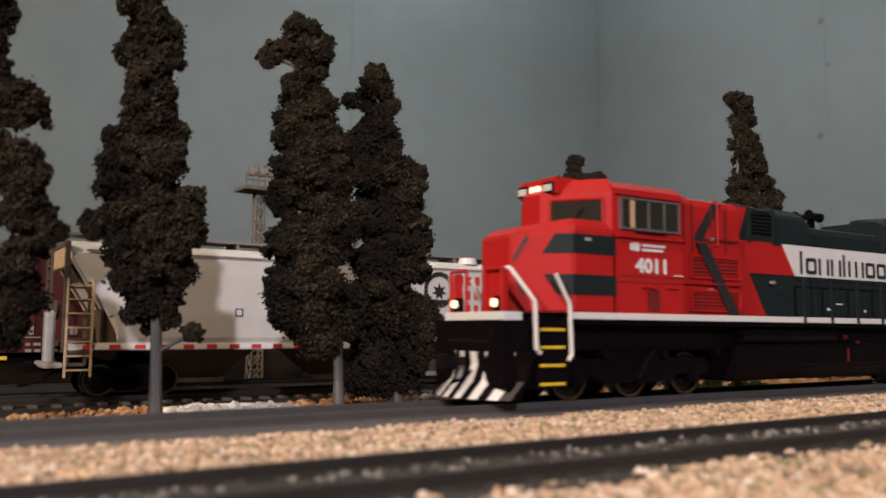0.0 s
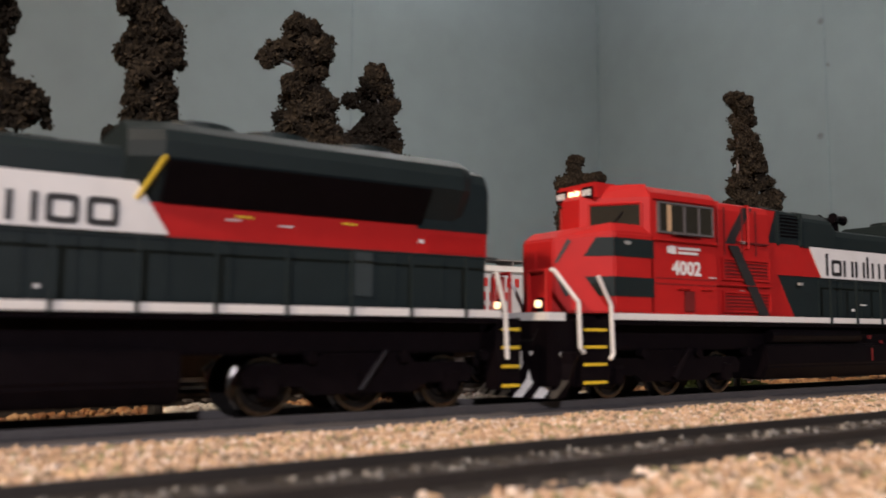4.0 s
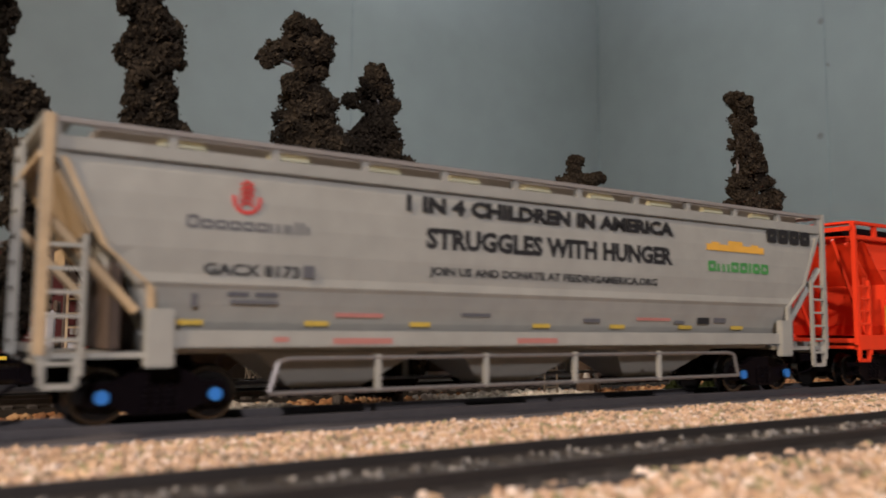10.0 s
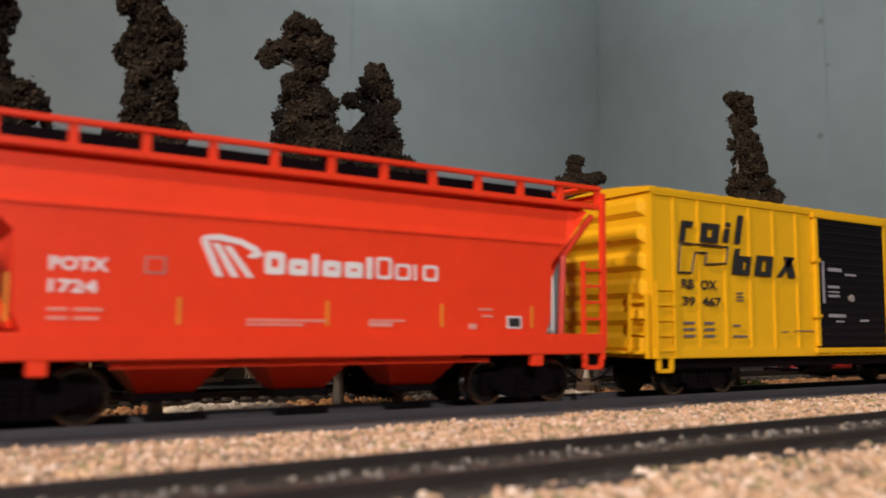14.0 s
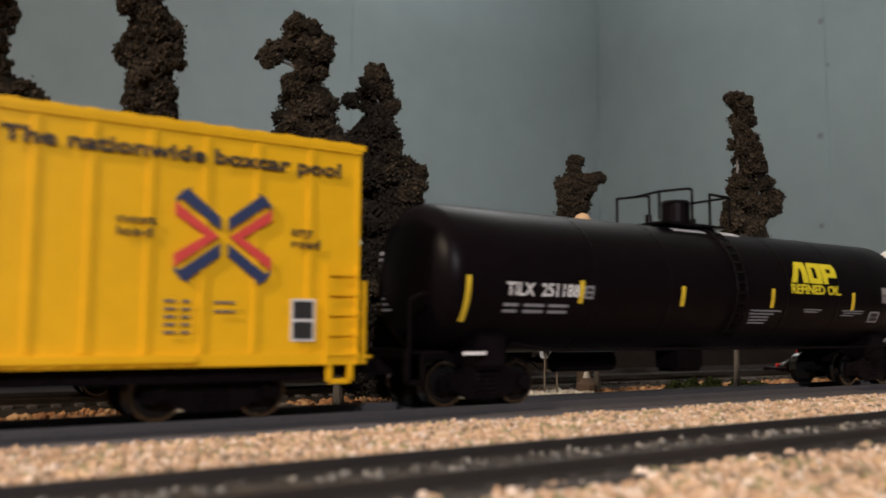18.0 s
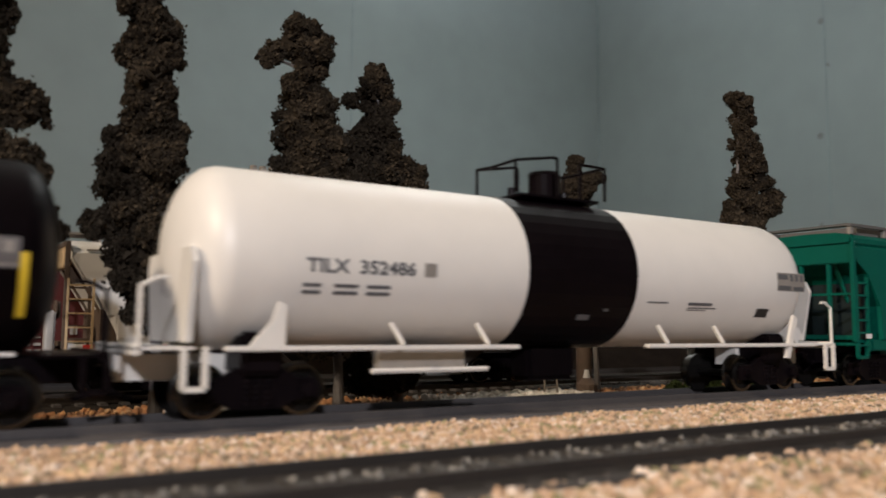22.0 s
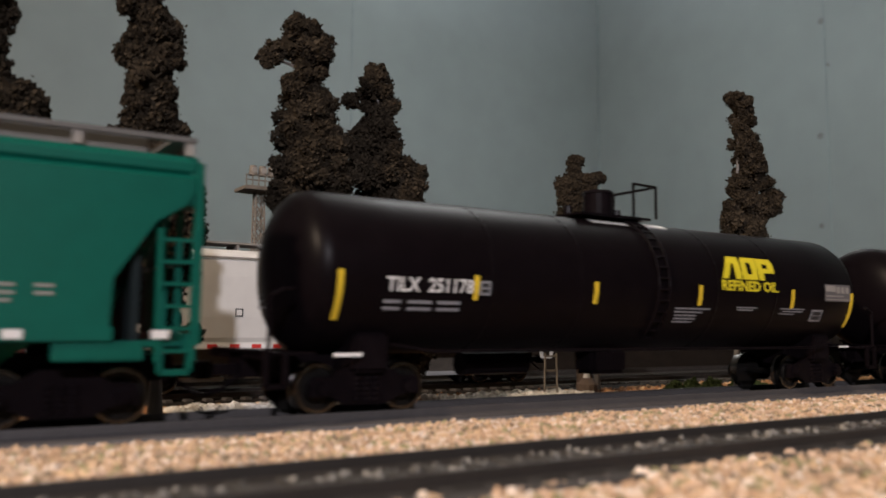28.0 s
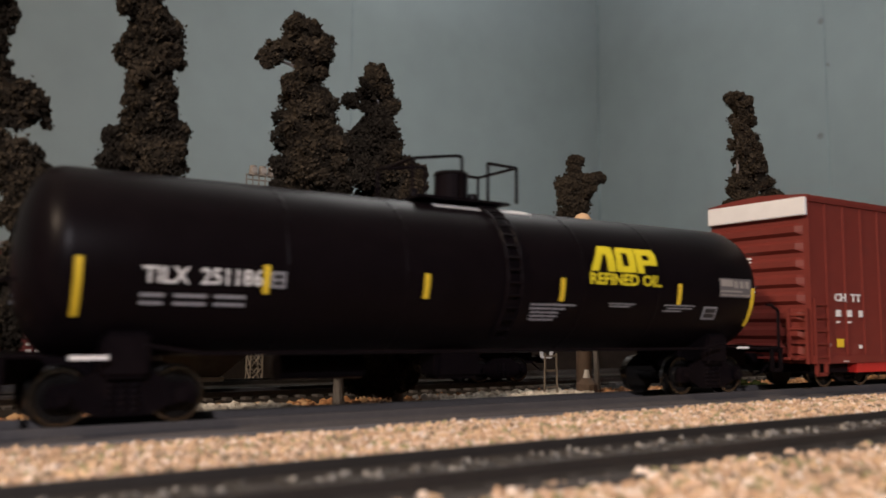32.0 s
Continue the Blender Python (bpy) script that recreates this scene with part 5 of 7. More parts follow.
    bars(car, "stencil", "pinkink", y, [(0.0231, 0.0262, 0.0204, 0.0209), (0.0272, 0.0318, 0.0204, 0.0209), (0.0231, 0.0262, 0.0189, 0.0194), (0.0272, 0.0312, 0.0189, 0.0194), (0.0575, 0.0740, 0.0190, 0.0194), (0.0575, 0.0690, 0.0182, 0.0186), (0.0835, 0.0920, 0.0192, 0.0196), (0.0835, 0.0890, 0.0182, 0.0190), (0.1110, 0.1150, 0.0220, 0.0224), (0.1120, 0.1150, 0.0205, 0.0209), (0.1085, 0.1105, 0.0178, 0.0190)])
    bars(car, "test_panel", "fadedred", y, [(0.0385, 0.0423, 0.0272, 0.0303)])
    bars(car, "test_panel", "potash", y - 0.00005, [(0.0390, 0.0418, 0.0276, 0.0299)])
    bars(car, "reflector", "amber", y, [(0.0165, 0.0172, 0.0185, 0.0265), (0.0445, 0.0452, 0.0182, 0.0232), (0.0738, 0.0745, 0.0182, 0.0232), (0.1010, 0.1017, 0.0182, 0.0232), (0.1260, 0.1267, 0.0182, 0.0232)], "amber reflective strip")
    bars(car, "data_box", "lettering", y, [(0.1190, 0.1232, 0.0180, 0.0208)])
    bars(car, "data_box", "ink", y - 0.00006, [(0.1195, 0.1227, 0.0184, 0.0204)])
    for x in (0.0200, n - 0.0200):
        freight_truck(car, x)
    return car


def green_hopper():
    car = empty("covered_hopper", pose(1.6845, 0, RAIL), "dark green covered hopper with a lemon-yellow logo", "freight car", "model train")
    n = 0.1996
    half = [(0.0, 0.0506), (0.0120, 0.0503), (0.0168, 0.0492), (0.0178, 0.0480), (0.0178, 0.0465), (0.0172, 0.0458), (0.0184, 0.0450), (0.0184, 0.0176), (0.0176, 0.0150)]

    def low(x):
        e = min(x, n - x)
        return float(np.interp(e, [0.0015, 0.0029, 0.0082, 0.0110, 0.0152, 0.0156], [0.0425, 0.0401, 0.0367, 0.0325, 0.0262, 0.0140]))
    st = [0.0015, 0.0029, 0.0050, 0.0082, 0.0096, 0.0110, 0.0130, 0.0152, 0.0156]
    st = sorted(st + [0.0156 + i * 0.0129 for i in range(1, 13)] + [n - k for k in st])
    part("body", hull(st, half, low), "agpgreen", car)
    for s in (-1, 1):
        one("side_sill", "agpgreen", car, 0.0150, n - 0.0150, *band(s, 0.0182, 0.0010, 0.0007), 0.0152, 0.0178, 0.0002)
        for e in (0.0170, n - 0.0170):
            one("jacking_pad", "agpgreen", car, e - 0.0075, e + 0.0075, *band(s, 0.0175, 0.0012, 0.0008), 0.0118, 0.0152, 0.0003)
    for x in (0.0480, 0.0998, 0.1516):
        chute(car, "agpgreen", x, 0.0220, 0.0155, "agpgreen")
    for e, sg in ((0.0006, -1), (n - 0.0006, 1)):
        end_cage(car, "agpgreen", e, sg, 0.0180, 0.0145, 0.0480, 0.0150)
        one("upper_end_sheet", "agpgreen", car, *sorted((e, e - sg * 0.0022)), -0.0176, 0.0176, 0.0400, 0.0492, 0.0003)
        # Dark green sheet stands in for shade on the slope behind.
        one("end_shade_sheet", "fxgreen", car, *sorted((e - sg * 0.0095, e - sg * 0.0110)), -0.0160, 0.0160, 0.0150, 0.0345, 0.0003, "dark end bulkhead")
        for yy in (-0.0090, 0.0010, 0.0100):
            one("end_post", "agpgreen", car, *sorted((e - sg * 0.0004, e - sg * 0.0016)), yy - 0.0006, yy + 0.0006, 0.0150, 0.0402, 0.0001)
        one("end_crossbar", "agpgreen", car, *sorted((e - sg * 0.0004, e - sg * 0.0012)), -0.0176, 0.0176, 0.0296, 0.0304, 0.0001)
    roof_walk(car, "walkdark", 0.0012, n - 0.0012, 0.0165, 0.0495, 0.0529, 11, "walkdark", 0.0145, "walk")
    for i in range(8):
        x = 0.0240 + i * 0.0215
        one("roof_hatch", "walk", car, x - 0.0080, x + 0.0080, -0.0050, 0.0050, 0.0503, 0.0522, 0.0005)
    y = -0.01845
    text(car, "reporting_mark", "AGPX", "lettering", y, 0.0238, 0.0352, 0.0285, 0.0312, bold=0.03)
    text(car, "reporting_mark", "96092", "lettering", y, 0.0240, 0.0362, 0.0231, 0.0257, bold=0.03)
    for q in LOGO:
        bm = bmesh.new()
        for n4, r0 in enumerate(q):
            prism(bm, [(0.0888 + p[0] * 1.03, 0.0296 + p[1] * 1.27) for p in r0], y - 0.0001 - 0.00002 * n4, y + 0.0002)
        part("logo_shape", bm, "agp", car, "lemon-yellow slanted logo shape")
    bars(car, "stencil", "walk", y, [(0.0240, 0.0285, 0.0205, 0.0209), (0.0300, 0.0352, 0.0205, 0.0209), (0.0240, 0.0278, 0.0191, 0.0195), (0.0306, 0.0352, 0.0191, 0.0195), (0.1640, 0.1690, 0.0243, 0.0248), (0.1640, 0.1690, 0.0230, 0.0235), (0.1640, 0.1685, 0.0217, 0.0222), (0.1720, 0.1750, 0.0243, 0.0248), (0.1720, 0.1750, 0.0230, 0.0235)])
    bars(car, "test_panel", "lettering", y, [(0.0478, 0.0516, 0.0264, 0.0295)])
    bars(car, "test_panel", "agpgreen", y - 0.00005, [(0.0483, 0.0511, 0.0268, 0.0291)])
    bars(car, "grain_mark", "greenink", y, [(0.0810, 0.0870, 0.0187, 0.0198), (0.0816, 0.0864, 0.0198, 0.0208), (0.0822, 0.0858, 0.0208, 0.0218)])
    bars(car, "stencil", "greyink", y, [(0.0988, 0.1012, 0.0191, 0.0201), (0.1050, 0.1090, 0.0190, 0.0202)])
    bars(car, "data_box", "lettering", y, [(0.1572, 0.1632, 0.0190, 0.0228)])
    bars(car, "data_box", "ink", y - 0.00005, [(0.1577, 0.1627, 0.0194, 0.0224)])
    bars(car, "reflector", "lettering", -0.01895, [(a, a + 0.0030, 0.0157, 0.0172) for a in (0.0052, 0.0230, 0.0440, 0.0600, 0.0808, 0.1130, 0.1335, 0.1675, 0.1910)], "white reflective patch")
    bars(car, "reporting_mark", "lettering", -0.0181, [(0.0002, 0.0022, 0.0462, 0.0472), (0.0002, 0.0022, 0.0446, 0.0456)])
    for x in (0.0215, n - 0.0215):
        freight_truck(car, x)
    return car


# -- box cars --
def box_car(u, n, w, z0, z1, mat, label, doors, posts, corrugated):
    car = empty("box_car", pose(u, 0, RAIL), label, "freight car", "model train")
    one("body", mat, car, 0.0012, n - 0.0012, -w + 0.0002, w - 0.0002, z0 + 0.0008, z1 - 0.0008)
    one("floor_frame", "black", car, 0.004, n - 0.004, -0.0150, 0.0150, z0 - 0.0030, z0 + 0.0009)
    bm = bmesh.new()
    ridge = [(-w - 0.0004, z1 - 0.0012), (-w - 0.0004, z1), (-w * 0.5, z1 + 0.0011), (0, z1 + 0.0015), (w * 0.5, z1 + 0.0011), (w + 0.0004, z1), (w + 0.0004, z1 - 0.0012)]
    prism(bm, ridge, -0.0002, n + 0.0002, "x")
    part("roof", bm, mat, car)
    bm = bmesh.new()
    k = int(n / 0.0061)
    for i in range(k):
        x = (i + 0.3) * n / k
        for s in (-1, 1):
            prism(bm, [(s * (w - 0.0010), z1 - 0.0004), (s * (w - 0.0014), z1 + 0.0006), (0, z1 + 0.0020), (0, z1 + 0.0008)], x, x + 0.0024, "x")
    tagged(part("roof_ribs", bm, mat, car), kind="stuff")
    for s in (-1, 1):
        one("side_sill", mat, car, 0.0006, n - 0.0006, *band(s, w, 0.0007, 0.0003), z0, z0 + 0.0024, 0.0001)
        one("top_chord", mat, car, 0.0004, n - 0.0004, *band(s, w, 0.0007, 0.0003), z1 - 0.0020, z1 - 0.0004, 0.0001)
        for x in posts:
            one("side_post", mat, car, x - 0.0007, x + 0.0007, *band(s, w, 0.0007, 0.0002), z0 + 0.0024, z1 - 0.0020, 0.0002)
    for x, sg in ((0.0006, -1), (n - 0.0006, 1)):
        one("end_frame", mat, car, *sorted((x, x - sg * 0.0010)), -w, w, z0, z1 - 0.0004)
        for i in range(corrugated):
            zc = z0 + 0.004 + (z1 - z0 - 0.009) * i / (corrugated - 1)
            bm = bmesh.new()
            h = (z1 - z0) / corrugated * 0.36
            loft(bm, [[(x, yy, zc - h), (x + sg * dd, yy, zc - h * 0.45), (x + sg * dd, yy, zc + h * 0.45), (x, yy, zc + h)] for yy, dd in ((-w * 0.9, 0.0002), (-w * 0.78, 0.0013), (w * 0.78, 0.0013), (w * 0.9, 0.0002))])
            part("end_rib", bm, mat, car)
        end_ladder(car, mat, x + sg * 0.0014, -w * 0.96, -w * 0.62, z0, z0 + 0.017, 4)
        ladder(car, mat, *sorted((x - sg * 0.0008, x - sg * 0.0075)), -w - 0.0006, z0, z0 + 0.0200, 5, t=0.0003)
        stirrup(car, mat, x - sg * 0.0042, -w, z0 - 0.0032, z0 + 0.0004, 0.0046)
        coupler(car, x, sg)
        one("crossover_step", mat, car, *sorted((x, x + sg * 0.0040)), -w * 0.9, w * 0.9, z0 + 0.0012, z0 + 0.0018)
    part("brake_rod", tube(bmesh.new(), [(n * 0.2, -0.004, z0 - 0.003), (n * 0.8, -0.004, z0 - 0.003)], 0.0004, 5), "black", car)
    one("air_reservoir", "black", car, n * 0.42, n * 0.52, -0.0110, -0.0060, z0 - 0.0055, z0 - 0.0020, 0.0015)
    return car


def yellow_box_car():
    n, w, z0, z1 = 0.1808, 0.0182, 0.0105, 0.0556
    posts = [0.0092, 0.0190, 0.0300, 0.0408, 0.0518, 0.0630, 0.0715, 0.1190, 0.1280, 0.1380, 0.1480, 0.1580, 0.1690]
    car = box_car(1.0578, n, w, z0, z1, "boxyel", "bright yellow box car with a black sliding door and black lettering", 1, posts, 6)
    y = -w - 0.0003
    door = one("door", "boxdoor", car, 0.0722, 0.1090, y - 0.0004, y + 0.0008, 0.0130, 0.0530, 0.0002, "black corrugated sliding door")
    for i in range(16):
        z = 0.0142 + i * 0.0024
        part("door_rib", prism(bmesh.new(), [(y - 0.0004, z), (y - 0.0006, z + 0.0006), (y - 0.0004, z + 0.0012)], 0.0732, 0.1080, "x"), "boxdoor", door)
    for s, z in ((0, 0.0535), (0, 0.0120)):
        one("door_track", "boxyel", car, 0.0700, 0.1470 if z < 0.02 else 0.1100, y - 0.0010, y + 0.0006, z - 0.0008, z + 0.0008, 0.0002)
    for i in range(18):
        x = 0.0720 + i * 0.0042
        one("track_bracket", "boxyel", car, x, x + 0.0010, y - 0.0008, y + 0.0004, 0.0106, 0.0114)
    one("door_stop", "boxyel", car, 0.0708, 0.0722, y - 0.0008, y + 0.0006, 0.0135, 0.0530)
    one("door_stop", "boxyel", car, 0.1090, 0.1104, y - 0.0006, y + 0.0006, 0.0135, 0.0530)
    for z in (0.0225, 0.0395):
        one("door_handle", "boxyel", car, 0.0695, 0.0725, y - 0.0014, y, z - 0.0006, z + 0.0006, 0.0002)
    bars(car, "lock_bar", "paleink", y - 0.0007, [(0.0740, 0.0750, 0.0265, 0.0395)], "grey door lock bar")
    bars(car, "door_stencil", "paleink", y - 0.0010, [(0.0768, 0.0838, 0.0364, 0.0375), (0.0765, 0.0822, 0.0312, 0.0320), (0.0765, 0.0822, 0.0298, 0.0303), (0.0765, 0.0822, 0.0284, 0.0292), (0.0858, 0.0915, 0.0353, 0.0360), (0.0765, 0.0852, 0.0222, 0.0232), (0.0800, 0.0842, 0.0207, 0.0212), (0.0932, 0.0978, 0.0210, 0.0217)], "white door stencils as bars")
    part("door_seal", disc(bmesh.new(), (0.0891, 0.0283), 0.0012, y - 0.0011, y - 0.0003, 14), "walk", car, "round grey door seal")
    # owner mark: heavy slanted shapes in two rows with an outlined step
    yy = y - 0.0002
    def slab(x0, x1, z0, z1, hole=0.0, lean=0.22):
        """A heavy slanted block, with a plain slit if hole is given."""
        bm = bmesh.new()
        at = lambda x, z: (x + lean * (z - z0), z)
        if hole:
            m0, m1 = x0 + (x1 - x0) * 0.36, x1 - (x1 - x0) * 0.36
            quads = ((x0, m0, z0, z1), (m1, x1, z0, z1), (m0, m1, z0, z0 + hole), (m0, m1, z1 - hole, z1))
        else:
            quads = ((x0, x1, z0, z1),)
        for a0, a1, c0, c1 in quads:
            prism(bm, [at(a0, c0), at(a1, c0), at(a1, c1), at(a0, c1)], yy - 0.00006, yy + 0.00012)
        part("owner_mark", bm, "ink", car, "heavy slanted black mark as a plain shape")

    slab(0.0105, 0.0127, 0.0416, 0.0474)
    slab(0.0133, 0.0160, 0.0458, 0.0474)
    slab(0.0187, 0.0262, 0.0420, 0.0474, 0.0015)
    slab(0.0284, 0.0307, 0.0424, 0.0464)
    slab(0.0295, 0.0318, 0.0470, 0.0482)
    slab(0.0334, 0.0358, 0.0424, 0.0506)
    slab(0.0320, 0.0342, 0.0336, 0.0410)
    slab(0.0344, 0.0396, 0.0336, 0.0390, 0.0014)
    slab(0.0420, 0.0495, 0.0336, 0.0396, 0.0014)
    slab(0.0522, 0.0549, 0.0337, 0.0399, 0.0, 1.05)
    slab(0.0580, 0.0612, 0.0337, 0.0399, 0.0, -0.35)
    bm = bmesh.new()
    path = [(0.0100, 0.0333), (0.0110, 0.0412), (0.0305, 0.0412), (0.0294, 0.0365), (0.0208, 0.0359), (0.0215, 0.0391), (0.0168, 0.0389), (0.0152, 0.0333), (0.0100, 0.0333)]
    tube(bm, [(a, yy, b) for a, b in path], 0.0003, 4)
    part("owner_outline", bm, "ink", car, "thin black outline mark")
    text(car, "reporting_mark", "RB  OX", "ink", yy, 0.0113, 0.0255, 0.0290, 0.0316, bold=0.02)
    text(car, "reporting_mark", "39  467", "ink", yy, 0.0116, 0.0272, 0.0245, 0.0270, bold=0.02)
    bars(car, "stencil", "greyink", yy, [(0.0118, 0.0160, z, z + 0.0007) for z in (0.0195, 0.0178, 0.0160)] + [(0.0200, 0.0240, z, z + 0.0007) for z in (0.0195, 0.0178, 0.0160)] + [(0.0320, 0.0350, 0.0190, 0.0196), (0.0320, 0.0380, 0.0160, 0.0166), (0.0540, 0.0570, 0.0175, 0.0178), (0.0600, 0.0700, 0.0178, 0.0181)])
    bars(car, "test_panel", "greyink", yy, [(0.0338, 0.0366, 0.0262, 0.0266), (0.0338, 0.0366, 0.0272, 0.0276), (0.0338, 0.0366, 0.0282, 0.0286)])
    text(car, "slogan", "The nationwide boxcar pool", "ink", yy, 0.1136, 0.1754, 0.0474, 0.0511, "black slogan in plain letters", bold=0.03)
    text(car, "slogan", "next\nload", "ink", yy, 0.1324, 0.1391, 0.0338, 0.0374, "small black slogan", bold=0.015)
    text(car, "slogan", "any\nroad", "ink", yy, 0.1649, 0.1710, 0.0334, 0.0371, "small black slogan", bold=0.015)
    # crossed arrows of navy and red stripes
    c = (0.1516, 0.0346)
    for name, mat, k0, k1 in (("arrow_navy", "blueink", 0.0, 0.0016), ("arrow_red", "redink", 0.0022, 0.0036)):
        bm = bmesh.new()
        for sx in (-1, 1):
            for sz in (-1, 1):
                if mat == "blueink":
                    q = [(0.0008, 0.0012), (0.0008, 0.0036), (0.0066, 0.0082), (0.0082, 0.0066)]
                    prism(bm, [(c[0] + sx * a, c[1] + sz * b) for a, b in [(0.0062, 0.0088), (0.0074, 0.0074), (0.0090, 0.0058), (0.0092, 0.0066), (0.0078, 0.0082)]], yy - 0.00008, yy + 0.0002)
                else:
                    q = [(0.0010, 0.0), (0.0036, 0.0), (0.0092, 0.0036), (0.0092, 0.0059)]
                prism(bm, [(c[0] + sx * a, c[1] + sz * b) for a, b in q], yy - 0.00006, yy + 0.0002)
        part(name, bm, mat, car, "navy and red crossed arrow mark")
    bars(car, "data_box", "lettering", yy, [(0.1652, 0.1702, 0.0152, 0.0234)])
    bars(car, "data_box", "ink", yy - 0.00005, [(0.1656, 0.1698, 0.0156, 0.0190), (0.1656, 0.1698, 0.0195, 0.0230)])
    bars(car, "stencil", "greyink", yy, [(0.1410, 0.1430, z, z + 0.0005) for z in (0.0222, 0.0208, 0.0194, 0.0180, 0.0166)] + [(0.1442, 0.1456, z, z + 0.0005) for z in (0.0222, 0.0208, 0.0194, 0.0180, 0.0166)] + [(0.1500, 0.1540, 0.0222, 0.0226), (0.1500, 0.1540, 0.0205, 0.0209)])
    for x in (0.0280, n - 0.0280):
        freight_truck(car, x)
    return car


def maroon_box_car():
    n, w, z0, z1 = 0.2120, 0.0183, 0.0080, 0.0598
    posts = [0.0095 + i * 0.0098 for i in range(20)]
    car = box_car(2.3399, n, w, z0, z1, "maroon", "tall maroon box car with a white end band", 1, posts, 9)
    one("end_band", "lettering", car, -0.0012, 0.0002, -w, w, 0.0535, 0.0592, 0.0002, "white band across the top of the end")
    y = -w - 0.0003
    text(car, "reporting_mark", "CH  TT", "lettering", y, 0.0125, 0.0268, 0.0272, 0.0298, bold=0.03)
    bars(car, "stencil", "lettering", y, [(0.0130, 0.0155, 0.0225, 0.0246), (0.0190, 0.0215, 0.0225, 0.0246), (0.0255, 0.0275, 0.0225, 0.0246), (0.0130, 0.0150, 0.0205, 0.0211), (0.0190, 0.0210, 0.0205, 0.0211), (0.0080, 0.0095, 0.0130, 0.0142), (0.0250, 0.0265, 0.0125, 0.0137), (0.0160, 0.0190, 0.0085, 0.0088)])
    bars(car, "reflector", "yellow", y, [(0.0130, 0.0165, 0.0130, 0.0156)], "yellow reflective patch")
    for i in range(3):
        one("end_stencil", "lettering", car, -0.0009, 0.0, 0.002, 0.006, 0.0385 + i * 0.0012, 0.0391 + i * 0.0012)
        one("end_stencil", "lettering", car, -0.0009, 0.0, 0.001, 0.008, 0.0285 + i * 0.0016, 0.0292 + i * 0.0016)
    one("door", "maroon", car, 0.0900, 0.1250, y - 0.0012, y, 0.0110, 0.0560, 0.0003)
    one("sill_band", "dullred", car, 0.0240, n - 0.0240, -w + 0.0002, w - 0.0002, 0.0050, 0.0082)
    for x in (0.0300, n - 0.0300):
        freight_truck(car, x)
    return car


# -- tank cars --
def tank_shell(length, r, zc, head, n=40, x0=0.0):
    bm = bmesh.new()
    rings = []
    prof = [(head * (1 - math.cos(a)), r * math.sin(a) ** 0.9) for a in [math.radians(k) for k in (6, 18, 32, 46, 60, 74, 90)]]
    xs = [(x, rr) for x, rr in prof] + [(length * k / 8, r) for k in range(1, 8)] + [(length - x, rr) for x, rr in reversed(prof)]
    for x, rr in xs:
        rings.append([(x0 + x, rr * math.cos(2 * math.pi * i / n), zc + rr * math.sin(2 * math.pi * i / n)) for i in range(n)])
    loft(bm, rings)
    for f in bm.faces:
        f.smooth = True
    return bm


def dome(car, x, z, mat, lead_rail=True):
    part("manway_platform", box(bmesh.new(), x - 0.0130, x + 0.0130, -0.0085, 0.0085, z - 0.0007, z, 0.0002), mat, car)
    m = part("manway", upright(bmesh.new(), (x + 0.0009, 0), 0.0042, 0.0042, z - 0.002, z + 0.0068, 18), mat, car)
    part("manway_lid", upright(bmesh.new(), (x + 0.0009, 0), 0.0045, 0.0040, z + 0.0068, z + 0.0076, 18), mat, m)
    part("valve", upright(bmesh.new(), (x - 0.0085, 0.002), 0.0012, 0.0010, z, z + 0.0030, 10), mat, car)
    part("valve", upright(bmesh.new(), (x + 0.0060, -0.002), 0.0012, 0.0010, z, z + 0.0024, 10), mat, car)
    for s in (-1, 1):
        if lead_rail:
            part("platform_railing", tube(bmesh.new(), [(x - 0.0152, s * 0.0083, z), (x - 0.0152, s * 0.0083, z + 0.0080), (x - 0.0030, s * 0.0083, z + 0.0100), (x - 0.0015, s * 0.0083, z + 0.0098), (x - 0.0015, s * 0.0083, z)], 0.0004, 6), mat, car)
        part("platform_railing", tube(bmesh.new(), [(x + 0.0062, s * 0.0083, z), (x + 0.0062, s * 0.0083, z + 0.0092), (x + 0.0150, s * 0.0083, z + 0.0090), (x + 0.0150, s * 0.0083, z)], 0.0004, 6), mat, car)
    if lead_rail:
        part("end_railing", tube(bmesh.new(), [(x - 0.0152, -0.0083, z + 0.0080), (x - 0.0160, 0, z + 0.0074), (x - 0.0152, 0.0083, z + 0.0080)], 0.0004, 6), mat, car)
    part("end_railing", tube(bmesh.new(), [(x + 0.0150, -0.0083, z + 0.0090), (x + 0.0150, 0.0083, z + 0.0090)], 0.0004, 6), mat, car)


def tank_frame(car, x0, x1, mat, w, z, truck_x, step_in=0.0024):
    for sg, e in ((-1, x0), (1, x1)):
        one("draft_sill", mat, car, *sorted((e, e - sg * 0.0300)), -0.0038, 0.0038, 0.0075, 0.0125)
        one("end_beam", mat, car, *sorted((e, e - sg * 0.0016)), -w, w, z - 0.0015, z + 0.0005, 0.0002)
        one("end_walkway", mat, car, *sorted((e, e - sg * 0.0110)), -w, w, z - 0.0006, z, 0.0001)
        bm = bmesh.new()
        box(bm, truck_x[0 if sg < 0 else 1] - 0.0042, truck_x[0 if sg < 0 else 1] + 0.0042, -0.0140, 0.0140, 0.0085, 0.0170, 0.0008)
        part("saddle", bm, "black", car)
        coupler(car, e, sg)
        bm = tube(bmesh.new(), [(e - sg * 0.0010, -w, z), (e - sg * 0.0010, -w, z + 0.0110), (e - sg * 0.0040, -w, z + 0.0125), (e - sg * 0.0060, -w, z + 0.0125)], 0.00045, 6)
        part("end_handrail", bm, mat, car)
        stirrup(car, mat, e - sg * (step_in if sg < 0 else 0.0024), -w, 0.0064, z, 0.0040)


